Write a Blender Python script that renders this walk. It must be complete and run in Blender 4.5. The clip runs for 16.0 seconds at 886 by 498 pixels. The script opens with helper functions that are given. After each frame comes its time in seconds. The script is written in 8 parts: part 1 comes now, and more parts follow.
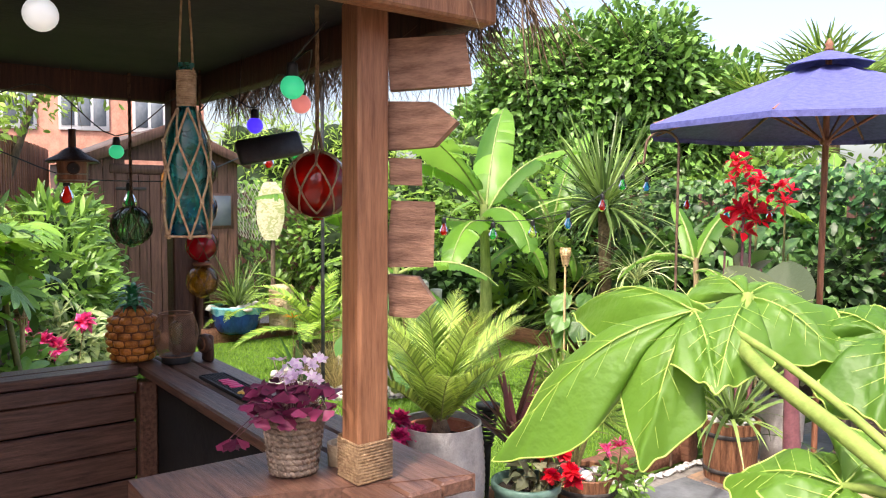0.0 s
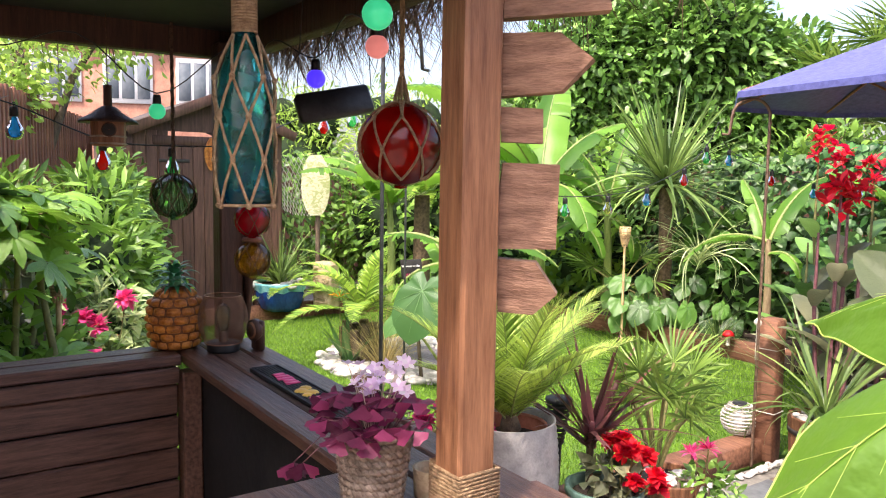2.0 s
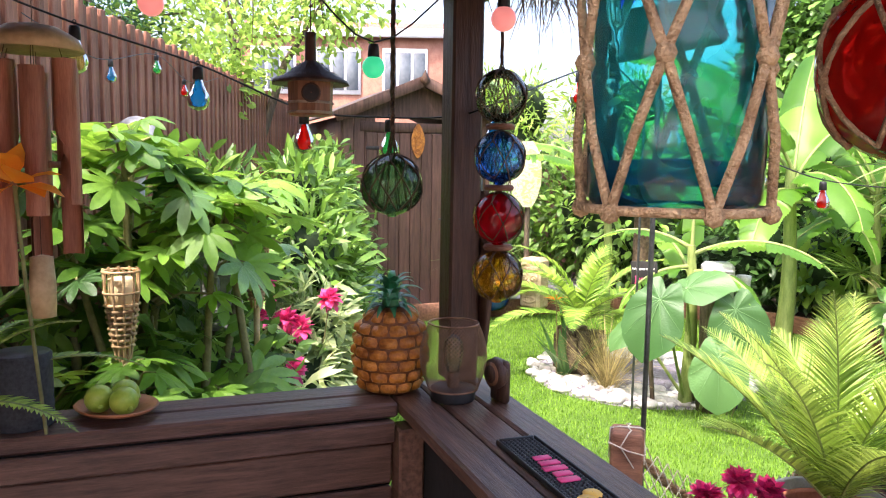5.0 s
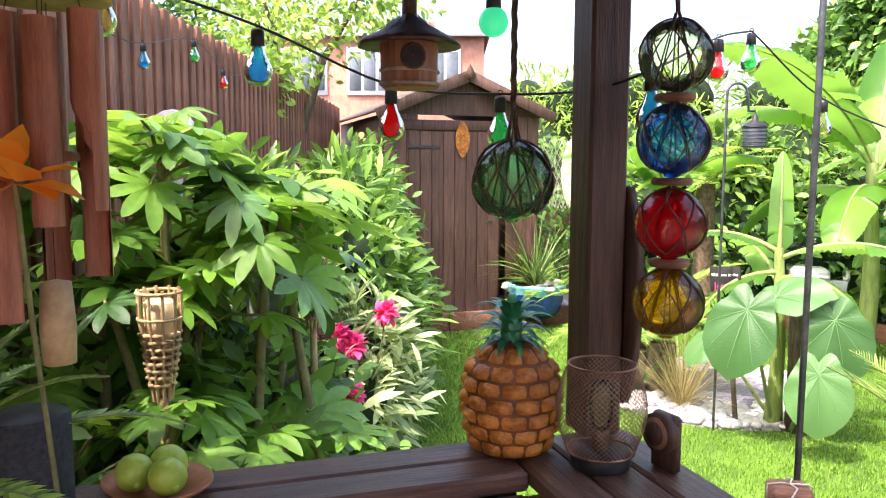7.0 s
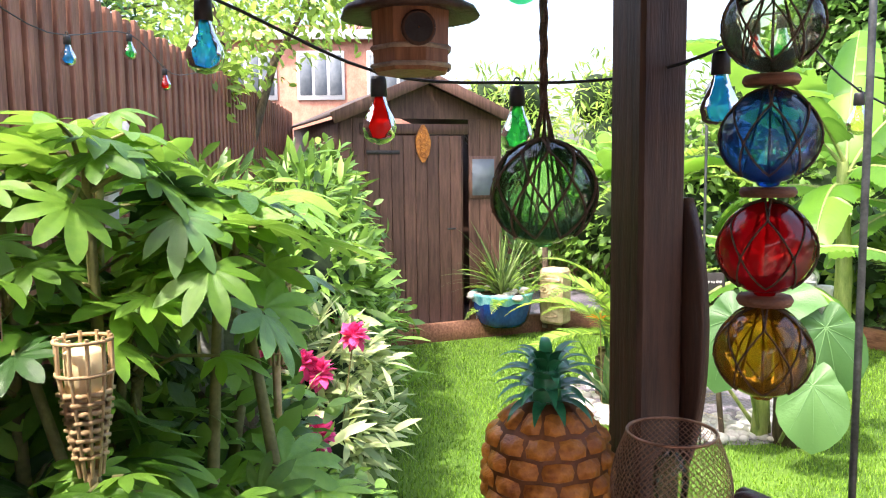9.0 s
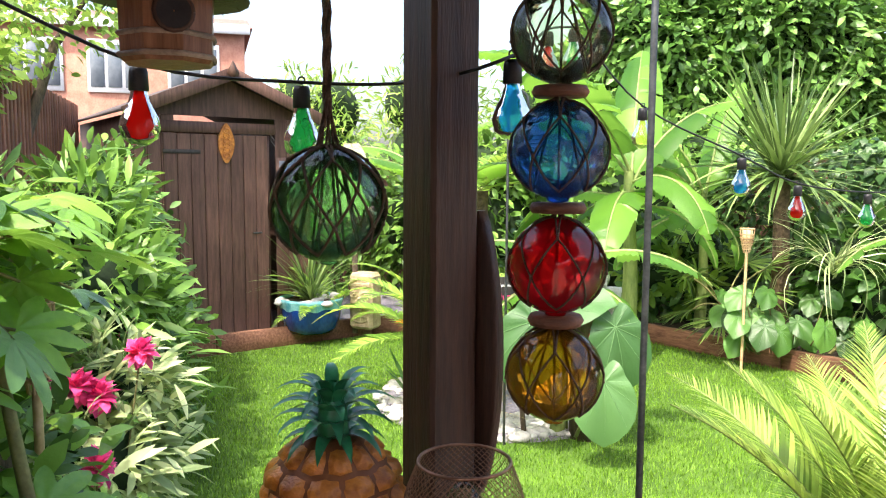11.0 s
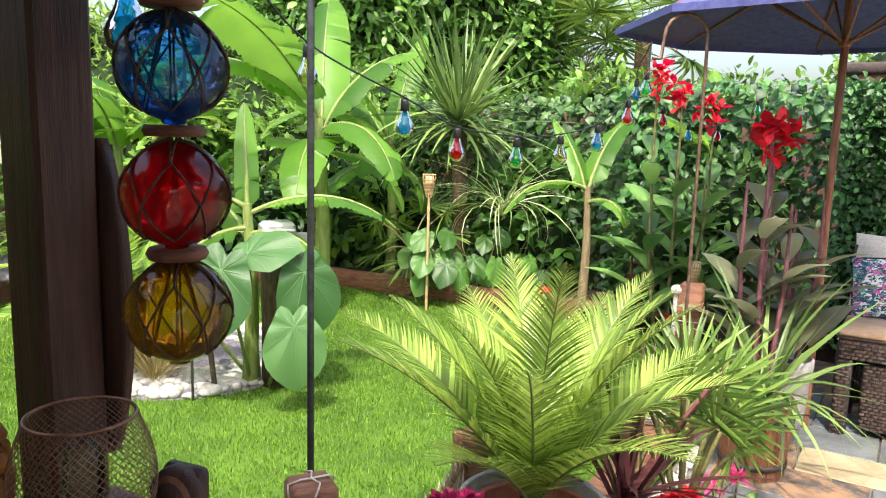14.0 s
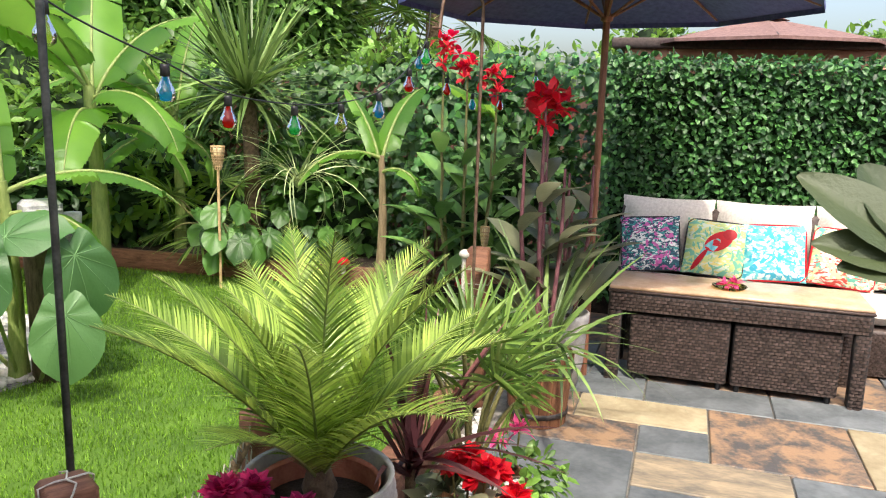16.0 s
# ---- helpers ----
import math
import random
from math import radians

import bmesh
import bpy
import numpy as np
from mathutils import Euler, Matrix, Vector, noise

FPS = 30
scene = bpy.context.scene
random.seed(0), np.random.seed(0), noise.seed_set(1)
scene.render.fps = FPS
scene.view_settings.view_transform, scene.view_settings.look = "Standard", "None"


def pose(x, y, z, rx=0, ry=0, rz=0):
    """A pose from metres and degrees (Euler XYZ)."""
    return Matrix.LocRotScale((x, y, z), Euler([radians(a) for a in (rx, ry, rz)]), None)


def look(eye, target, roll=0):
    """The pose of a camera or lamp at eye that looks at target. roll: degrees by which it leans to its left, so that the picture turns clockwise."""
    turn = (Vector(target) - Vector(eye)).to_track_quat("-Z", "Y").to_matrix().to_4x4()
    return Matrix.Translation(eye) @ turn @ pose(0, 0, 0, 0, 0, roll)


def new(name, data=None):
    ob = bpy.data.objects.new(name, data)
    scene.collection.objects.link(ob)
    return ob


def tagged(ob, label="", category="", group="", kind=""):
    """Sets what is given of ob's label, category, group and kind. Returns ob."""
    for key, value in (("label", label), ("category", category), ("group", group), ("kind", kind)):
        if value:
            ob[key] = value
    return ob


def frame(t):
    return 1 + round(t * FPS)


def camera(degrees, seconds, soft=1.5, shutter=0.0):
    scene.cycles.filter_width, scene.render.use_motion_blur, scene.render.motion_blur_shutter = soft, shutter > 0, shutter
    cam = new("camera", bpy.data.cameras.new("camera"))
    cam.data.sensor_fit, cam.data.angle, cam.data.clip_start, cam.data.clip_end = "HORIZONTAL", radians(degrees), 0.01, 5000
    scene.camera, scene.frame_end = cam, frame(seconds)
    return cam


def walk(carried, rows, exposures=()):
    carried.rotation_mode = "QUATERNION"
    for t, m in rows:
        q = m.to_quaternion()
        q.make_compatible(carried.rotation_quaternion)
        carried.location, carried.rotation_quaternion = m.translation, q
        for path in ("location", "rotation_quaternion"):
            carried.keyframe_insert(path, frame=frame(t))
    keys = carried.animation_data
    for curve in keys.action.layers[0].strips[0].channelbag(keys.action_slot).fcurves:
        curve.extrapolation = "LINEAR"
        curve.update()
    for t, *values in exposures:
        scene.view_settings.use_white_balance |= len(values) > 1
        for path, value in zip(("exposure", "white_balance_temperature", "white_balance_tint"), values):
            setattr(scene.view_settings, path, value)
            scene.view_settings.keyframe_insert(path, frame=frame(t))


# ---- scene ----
cam = camera(60.3, 16.0, 1.1)
PATH = [
    (0, (0.316, 0.099, 1.682), (0.099, 2.083, 1.557), 0.4),
    (0.5, (0.253, 0.164, 1.684), (0.083, 2.152, 1.527), 0.1),
    (1, (0.19, 0.246, 1.674), (0.030, 2.235, 1.493), -0.1),
    (1.5, (0.15, 0.321, 1.656), (-0.053, 2.303, 1.477), 0.4),
    (2, (0.134, 0.441, 1.656), (-0.18, 2.406, 1.471), 0.9),
    (2.5, (0.053, 0.573, 1.640), (-0.326, 2.523, 1.417), 0.9),
    (3, (-0.077, 0.668, 1.633), (-0.485, 2.609, 1.396), 1.2),
    (3.5, (-0.142, 0.816, 1.631), (-0.635, 2.74, 1.404), 0.7),
    (4, (-0.194, 0.945, 1.631), (-0.808, 2.838, 1.427), 1.8),
    (4.5, (-0.23, 1.039, 1.634), (-0.962, 2.889, 1.418), 1.6),
    (7, (-0.64, 1.449, 1.606), (-1.497, 3.243, 1.392), 0.2),
    (8, (-0.808, 1.584, 1.611), (-1.63, 3.394, 1.393), -0.9),
    (10.3, (-0.867, 1.816, 1.624), (-1.352, 3.748, 1.447), 0.3),
    (10.5, (-0.867, 1.819, 1.627), (-1.289, 3.766, 1.445), 0.2),
    (11, (-0.846, 1.82, 1.623), (-1.124, 3.791, 1.425), 0.4),
    (11.5, (-0.835, 1.844, 1.618), (-0.963, 3.828, 1.404), 0.6),
    (12, (-0.827, 1.833, 1.615), (-0.818, 3.82, 1.383), 0.7),
    (12.5, (-0.802, 1.841, 1.611), (-0.669, 3.82, 1.36), 0.7),
    (13, (-0.791, 1.848, 1.607), (-0.536, 3.813, 1.337), 0.8),
    (13.5, (-0.779, 1.841, 1.6), (-0.42, 3.787, 1.308), 1.1),
    (14, (-0.76, 1.85, 1.595), (-0.273, 3.764, 1.281), 1.6),
    (14.5, (-0.737, 1.867, 1.589), (-0.11, 3.738, 1.26), 1.7),
    (15, (-0.712, 1.862, 1.587), (0.038, 3.683, 1.238), 1.8),
    (15.5, (-0.694, 1.86, 1.587), (0.169, 3.627, 1.221), 1.9),
    (16, (-0.679, 1.848, 1.589), (0.274, 3.567, 1.215), 1.7),
]
EXPOSURES = ((0, 1.66, 6650, 17), (2, 1.72, 6650, 18), (3.5, 1.97, 6500, 20), (7, 2.28, 6500, 18), (8, 2.26, 6500, 18), (11, 2.02, 6500, 12), (13, 1.70, 6500, 10), (14.5, 1.45, 6500, 10), (16, 1.16, 6500, 10))
SIGNS = ((1.965, 0.105, 0.175, 0.0, -6, 8), (1.838, 0.098, 0.10, 0.05, -2, -8), (1.743, 0.055, 0.075, 0.0, 0, 6), (1.613, 0.14, 0.10, 0.0, 2, 8), (1.478, 0.085, 0.065, 0.04, 3, -2))
HOUSE = pose(-10.47, 18.07, 0.75, 0, 0, 25)
UMB = pose(2.222, 5.281, 0.0, 0, 0, 12)
walk(cam, [(t, look(e, g, r)) for t, e, g, r in PATH], EXPOSURES)

# ---- world and light ----
SUN_TO = Vector((-0.22, -0.52, 0.98)).normalized()
world = bpy.data.worlds.new("sky")
scene.world = world
world.use_nodes = True
_n = world.node_tree.nodes
_sky = _n.new("ShaderNodeTexSky")
_sky.sky_type, _sky.sun_disc = "NISHITA", False
_sky.sun_elevation = math.asin(SUN_TO.z)
_sky.sun_rotation = math.atan2(SUN_TO.x, SUN_TO.y)
_sky.air_density, _sky.dust_density, _sky.ozone_density = 1.0, 5.0, 0.3
world.node_tree.links.new(_sky.outputs[0], _n["Background"].inputs[0])
_n["Background"].inputs[1].default_value = 0.15
sun_data = bpy.data.lights.new("sun", "SUN")
sun_data.energy, sun_data.angle, sun_data.color = 1.72, radians(0.6), (1.0, 0.94, 0.83)
sun = new("sun", sun_data)
sun.matrix_world = look(SUN_TO * 30, (0, 0, 0))


# ---- geometry helpers ----
class Geo:
    """Vertices and faces gathered into one mesh."""

    def __init__(self):
        self.v, self.f, self.n = [], {}, 0

    def add(self, v, f):
        v = np.asarray(v, float).reshape(-1, 3)
        groups = {}
        if isinstance(f, np.ndarray):
            groups[f.shape[1]] = f
        else:
            for q in f:
                groups.setdefault(len(q), []).append(q)
        for k, q in groups.items():
            self.f.setdefault(k, []).append(np.asarray(q, int) + self.n)
        self.v.append(v)
        self.n += len(v)
        return self

    def put(self, other, m):
        """Another Geo, moved by the matrix m."""
        a = np.array(m)
        v = np.concatenate(other.v) @ a[:3, :3].T + a[:3, 3]
        for k, q in other.f.items():
            self.f.setdefault(k, []).append(np.concatenate(q) + self.n)
        self.v.append(v)
        self.n += len(v)
        return self

    def mesh(self, name, material, smooth=True):
        me = bpy.data.meshes.new(name)
        v = np.concatenate(self.v)
        me.vertices.add(len(v))
        me.vertices.foreach_set("co", v.ravel())
        idx, tot = [], []
        for k, q in self.f.items():
            q = np.concatenate(q)
            idx.append(q.ravel())
            tot.append(np.full(len(q), k))
        idx, tot = np.concatenate(idx), np.concatenate(tot)
        me.loops.add(len(idx))
        me.loops.foreach_set("vertex_index", idx)
        me.polygons.add(len(tot))
        me.polygons.foreach_set("loop_start", np.concatenate(([0], np.cumsum(tot)[:-1])))
        me.polygons.foreach_set("use_smooth", np.full(len(tot), smooth))
        me.update(calc_edges=True)
        me.materials.append(material)
        return me


def thing(name, m, label, category, group="", kind=""):
    ob = new(name)
    ob.empty_display_size = 0.05
    ob.matrix_world = m
    return tagged(ob, label, category, group, kind)


def part(name, geo, material, parent, label="", smooth=True):
    ob = new(name, geo.mesh(name, material, smooth))
    ob.parent = parent
    return tagged(ob, label)


def solid(name, geo, material, m, label, category, group="", kind="", smooth=True):
    ob = new(name, geo.mesh(name, material, smooth))
    ob.matrix_world = m
    return tagged(ob, label, category, group, kind)


def box(sx, sy, sz, c=0.004, at=(0, 0, 0), rot=None):
    """A box with chamfered edges."""
    g = Geo()
    h = (sx / 2, sy / 2, sz / 2)
    c = min(c, min(h) * 0.6)
    vs, ix = [], {}
    for x in (-1, 1):
        for y in (-1, 1):
            for z in (-1, 1):
                for ax in range(3):
                    p = [s * (h[i] - (0 if i == ax else c)) for i, s in enumerate((x, y, z))]
                    ix[(x, y, z, ax)] = len(vs)
                    vs.append(p)
    fs = []
    for ax in range(3):
        u, w = (ax + 1) % 3, (ax + 2) % 3
        for s in (-1, 1):
            q = []
            for a, b in ((-1, -1), (1, -1), (1, 1), (-1, 1)):
                k = [0, 0, 0]
                k[ax], k[u], k[w] = s, a, b
                q.append(ix[(*k, ax)])
            fs.append(q if s > 0 else q[::-1])
    for ax in range(3):
        u, w = (ax + 1) % 3, (ax + 2) % 3
        for a in (-1, 1):
            for b in (-1, 1):
                k, l = [0, 0, 0], [0, 0, 0]
                k[u], k[w], k[ax] = a, b, -1
                l[u], l[w], l[ax] = a, b, 1
                q = [ix[(*k, u)], ix[(*l, u)], ix[(*l, w)], ix[(*k, w)]]
                fs.append(q if a * b < 0 else q[::-1])
    for x in (-1, 1):
        for y in (-1, 1):
            for z in (-1, 1):
                q = [ix[(x, y, z, i)] for i in range(3)]
                fs.append(q if x * y * z > 0 else q[::-1])
    v = np.array(vs)
    if rot is not None:
        v = v @ np.array(rot.to_3x3()).T
    return g.add(v + np.array(at), fs)


def lathe(prof, segs=24, wob=0.0, seed=0, cap=False):
    """A turned shape from (radius, height) pairs."""
    rng = np.random.default_rng(seed)
    a = np.linspace(0, 2 * np.pi, segs, endpoint=False)
    rings = []
    for r, z in prof:
        rr = r * (1 + wob * (rng.random(segs) - 0.5))
        rings.append(np.stack([rr * np.cos(a), rr * np.sin(a), np.full(segs, z)], 1))
    v = np.concatenate(rings)
    n = len(prof)
    i, j = np.meshgrid(np.arange(n - 1), np.arange(segs), indexing="ij")
    j2 = (j + 1) % segs
    f = np.stack([i * segs + j, i * segs + j2, (i + 1) * segs + j2, (i + 1) * segs + j], -1).reshape(-1, 4)
    g = Geo().add(v, f)
    if cap:
        g.add(rings[0], [list(range(segs))[::-1]])
        g.add(rings[-1], [list(range(segs))])
    return g


def tube(pts, r, sides=6, caps=True):
    """A round bar along points; r is one radius or one for each point."""
    p = np.asarray(pts, float)
    n = len(p)
    r = np.full(n, r) if np.isscalar(r) else np.asarray(r, float)
    t = np.gradient(p, axis=0)
    t /= np.linalg.norm(t, axis=1)[:, None] + 1e-9
    up = np.array([0, 0, 1.0]) if abs(t[0, 2]) < 0.9 else np.array([1.0, 0, 0])
    rings = []
    a = np.linspace(0, 2 * np.pi, sides, endpoint=False)
    for i in range(n):
        x = np.cross(up, t[i])
        x /= np.linalg.norm(x) + 1e-9
        y = np.cross(t[i], x)
        up = y if abs(np.dot(y, t[min(i + 1, n - 1)])) < 0.95 else up
        rings.append(p[i] + r[i] * (np.cos(a)[:, None] * x + np.sin(a)[:, None] * y))
    v = np.concatenate(rings)
    i, j = np.meshgrid(np.arange(n - 1), np.arange(sides), indexing="ij")
    j2 = (j + 1) % sides
    f = np.stack([i * sides + j, i * sides + j2, (i + 1) * sides + j2, (i + 1) * sides + j], -1).reshape(-1, 4)
    g = Geo().add(v, f)
    if caps:
        g.add(rings[0], [list(range(sides))[::-1]])
        g.add(rings[-1], [list(range(sides))])
    return g


def ball(r, segs=20, rings=12, squash=1.0, at=(0, 0, 0)):
    th = np.linspace(0.02, np.pi - 0.02, rings)
    g = lathe([(r * math.sin(a), -r * squash * math.cos(a)) for a in th], segs, cap=True)
    g.v = [v + np.array(at) for v in g.v]
    return g


def arc(p, q, sag=0.0, n=9):
    """Points from p to q with a sag in the middle."""
    p, q = np.asarray(p, float), np.asarray(q, float)
    k = np.linspace(0, 1, n)[:, None]
    v = p + (q - p) * k
    v[:, 2] -= (4 * sag * k * (1 - k))[:, 0]
    return v


def grid(v, n, m):
    """Faces over n by m vertices."""
    i, j = np.meshgrid(np.arange(n - 1), np.arange(m - 1), indexing="ij")
    return Geo().add(v, np.stack([i * m + j, (i + 1) * m + j, (i + 1) * m + j + 1, i * m + j + 1], -1).reshape(-1, 4))


def blade(length, width, droop=0.3, fold=0.15, n=7, m=3, shape="lance", wave=0.0, seed=0, rise=0.0):
    """A leaf along +y, its face up; droop bends the tip down, fold lifts the edges."""
    rng = np.random.default_rng(seed)
    t = np.linspace(0, 1, n)
    if shape == "lance":
        w = np.sin(np.pi * np.clip(t * 0.93 + 0.05, 0, 1)) ** 0.8
    elif shape == "oblong":
        w = np.clip(np.minimum(t * 6, 1), 0.08, 1) * np.clip(1 - t ** 6, 0.03, 1) * (1 - 0.25 * np.abs(t - 0.45))
    elif shape == "sword":
        w = np.clip(0.75 + 0.6 * t, 0, 1) * (1 - t ** 2.2) + 0.02
    elif shape == "wide":
        w = (0.72 + 0.45 * np.sin(np.pi * np.clip(t * 1.15, 0, 1))) * (1 - t ** 2.3) + 0.02
    elif shape == "lobe":
        w = 0.3 + 0.85 * np.sin(np.pi * np.clip(t, 0, 1) ** 1.35)
        w[-1] = 0.06
    else:
        w = np.sin(np.pi * np.sqrt(np.clip(t, 0.004, 0.996)))
    ang = rise - droop * t * 1.6
    ds = length / (n - 1)
    y = np.concatenate(([0], np.cumsum(np.cos(ang[:-1]) * ds)))
    z = np.concatenate(([0], np.cumsum(np.sin(ang[:-1]) * ds)))
    s = np.linspace(-1, 1, m)
    x = s[None, :] * w[:, None] * width / 2
    zz = z[:, None] + np.abs(s)[None, :] * w[:, None] * width / 2 * fold
    if wave:
        zz = zz + wave * (rng.random((n, m)) - 0.5) * np.abs(s)[None, :]
    v = np.stack([x, np.broadcast_to(y[:, None], x.shape), zz], -1).reshape(-1, 3)
    i, j = np.meshgrid(np.arange(n - 1), np.arange(m - 1), indexing="ij")
    f = np.stack([i * m + j, i * m + j + 1, (i + 1) * m + j + 1, (i + 1) * m + j], -1).reshape(-1, 4)
    return Geo().add(v, f)


def scatter(geo, leaf, pos, direc, normal, size):
    """Many copies of a leaf: its base at pos, its length along direc, its face towards normal."""
    lv = np.concatenate(leaf.v)
    y = direc / (np.linalg.norm(direc, axis=1)[:, None] + 1e-9)
    x = np.cross(y, normal)
    x /= np.linalg.norm(x, axis=1)[:, None] + 1e-9
    z = np.cross(x, y)
    R = np.stack([x, y, z], 1) * size[:, None, None]
    v = np.einsum("vk,nkc->nvc", lv, R) + pos[:, None, :]
    k = len(lv)
    base = (np.arange(len(pos)) * k)[:, None, None]
    start = geo.n
    geo.v.append(v.reshape(-1, 3))
    for s, q in leaf.f.items():
        q = np.concatenate(q)
        geo.f.setdefault(s, []).append((q[None] + base).reshape(-1, s) + start)
    geo.n += len(pos) * k
    return geo


C0 = Vector((-1.04, 2.64))
BETA = -46.5
E1 = Vector((math.cos(radians(BETA)), math.sin(radians(BETA))))
E2 = Vector((-E1.y, E1.x))


def W(a, b, z=0.0):
    p = C0 + a * E1 + b * E2
    return Vector((p.x, p.y, z))


def G(a, b, z=0.0, turn=0.0):
    """A pose in the garden's own axes: a along the bar, b across the lawn."""
    p = W(a, b, z)
    return pose(p.x, p.y, p.z, 0, 0, BETA + turn)


# ---- materials ----
def _base(name):
    m = bpy.data.materials.new(name)
    m.use_nodes = True
    nt = m.node_tree
    return m, nt, nt.nodes["Principled BSDF"], nt.nodes.new, nt.links.new


def mat(name, dark, light, rough=0.6, scale=12.0, stretch=(1, 1, 1), bump=0.25, metal=0.0, rnd=0.0, isl=0.0, contrast=0.5, spec=0.4, fine=6.0):
    """Two colours mixed by coarse and fine noise, with relief."""
    m, nt, bs, N, L = _base(name)
    co = N("ShaderNodeTexCoord")
    mp = N("ShaderNodeMapping")
    mp.inputs["Scale"].default_value = stretch
    L(co.outputs["Object"], mp.inputs[0])
    n1, n2 = N("ShaderNodeTexNoise"), N("ShaderNodeTexNoise")
    for n, s, d in ((n1, scale, 5), (n2, scale * fine, 3)):
        n.inputs["Scale"].default_value, n.inputs["Detail"].default_value = s, d
        L(mp.outputs[0], n.inputs["Vector"])
    mx = N("ShaderNodeMath")
    mx.operation = "MULTIPLY_ADD"
    L(n2.outputs[0], mx.inputs[0])
    mx.inputs[1].default_value = 0.45
    L(n1.outputs[0], mx.inputs[2])
    rp = N("ShaderNodeValToRGB")
    rp.color_ramp.elements[0].position, rp.color_ramp.elements[1].position = 0.72 - contrast * 0.45, 0.72 + contrast * 0.45
    rp.color_ramp.elements[0].color, rp.color_ramp.elements[1].color = (*dark, 1), (*light, 1)
    L(mx.outputs[0], rp.inputs[0])
    col = rp.outputs[0]
    if rnd or isl:
        hs = N("ShaderNodeHueSaturation")
        src = N("ShaderNodeObjectInfo").outputs["Random"] if rnd else N("ShaderNodeNewGeometry").outputs["Random Per Island"]
        mr = N("ShaderNodeMapRange")
        k = rnd or isl
        mr.inputs["To Min"].default_value, mr.inputs["To Max"].default_value = 1 - k, 1 + k
        L(src, mr.inputs[0])
        L(mr.outputs[0], hs.inputs["Value"])
        L(col, hs.inputs["Color"])
        col = hs.outputs[0]
    L(col, bs.inputs["Base Color"])
    bs.inputs["Roughness"].default_value, bs.inputs["Metallic"].default_value = rough, metal
    bs.inputs["Specular IOR Level"].default_value = spec
    if bump:
        b = N("ShaderNodeBump")
        b.inputs["Strength"].default_value, b.inputs["Distance"].default_value = bump, 0.01
        L(mx.outputs[0], b.inputs["Height"])
        L(b.outputs[0], bs.inputs["Normal"])
    return m


def leafmat(name, dark, light, rough=0.45, var=0.25, glow=0.35, vein=0.0, scale=6.0):
    """A leaf: two greens, a change from leaf to leaf, and light that comes through it."""
    m, nt, bs, N, L = _base(name)
    ge = N("ShaderNodeNewGeometry")
    co = N("ShaderNodeTexCoord")
    n1 = N("ShaderNodeTexNoise")
    n1.inputs["Scale"].default_value, n1.inputs["Detail"].default_value = scale, 4
    L(co.outputs["Object"], n1.inputs["Vector"])
    rn, fr = N("ShaderNodeMath"), N("ShaderNodeMath")
    rn.operation, fr.operation = "ADD", "FRACT"
    L(ge.outputs["Random Per Island"], rn.inputs[0])
    L(N("ShaderNodeObjectInfo").outputs["Random"], rn.inputs[1])
    L(rn.outputs[0], fr.inputs[0])
    ad = N("ShaderNodeMath")
    ad.operation = "MULTIPLY_ADD"
    L(fr.outputs[0], ad.inputs[0])
    ad.inputs[1].default_value = 0.6
    mul = N("ShaderNodeMath")
    mul.operation = "MULTIPLY"
    L(n1.outputs[0], mul.inputs[0])
    mul.inputs[1].default_value = 0.55
    L(mul.outputs[0], ad.inputs[2])
    rp = N("ShaderNodeValToRGB")
    rp.color_ramp.elements[0].position, rp.color_ramp.elements[1].position = 0.2, 0.85
    rp.color_ramp.elements[0].color, rp.color_ramp.elements[1].color = (*dark, 1), (*light, 1)
    L(ad.outputs[0], rp.inputs[0])
    hs = N("ShaderNodeHueSaturation")
    mr = N("ShaderNodeMapRange")
    mr.inputs["To Min"].default_value, mr.inputs["To Max"].default_value = 1 - var, 1 + var
    L(fr.outputs[0], mr.inputs[0])
    L(mr.outputs[0], hs.inputs["Value"])
    L(rp.outputs[0], hs.inputs["Color"])
    L(hs.outputs[0], bs.inputs["Base Color"])
    bs.inputs["Roughness"].default_value = rough
    bp = N("ShaderNodeBump")
    bp.inputs["Strength"].default_value, bp.inputs["Distance"].default_value = 0.25, 0.01
    n2 = N("ShaderNodeTexNoise")
    n2.inputs["Scale"].default_value = 70
    L(co.outputs["Object"], n2.inputs["Vector"])
    L(n2.outputs[0], bp.inputs["Height"])
    L(bp.outputs[0], bs.inputs["Normal"])
    tr = N("ShaderNodeBsdfTranslucent")
    g2 = N("ShaderNodeHueSaturation")
    g2.inputs["Value"].default_value = 1.5
    g2.inputs["Hue"].default_value = 0.485
    L(hs.outputs[0], g2.inputs["Color"])
    L(g2.outputs[0], tr.inputs["Color"])
    mix = N("ShaderNodeMixShader")
    mix.inputs[0].default_value = glow
    L(bs.outputs[0], mix.inputs[1])
    L(tr.outputs[0], mix.inputs[2])
    L(mix.outputs[0], nt.nodes["Material Output"].inputs[0])
    return m


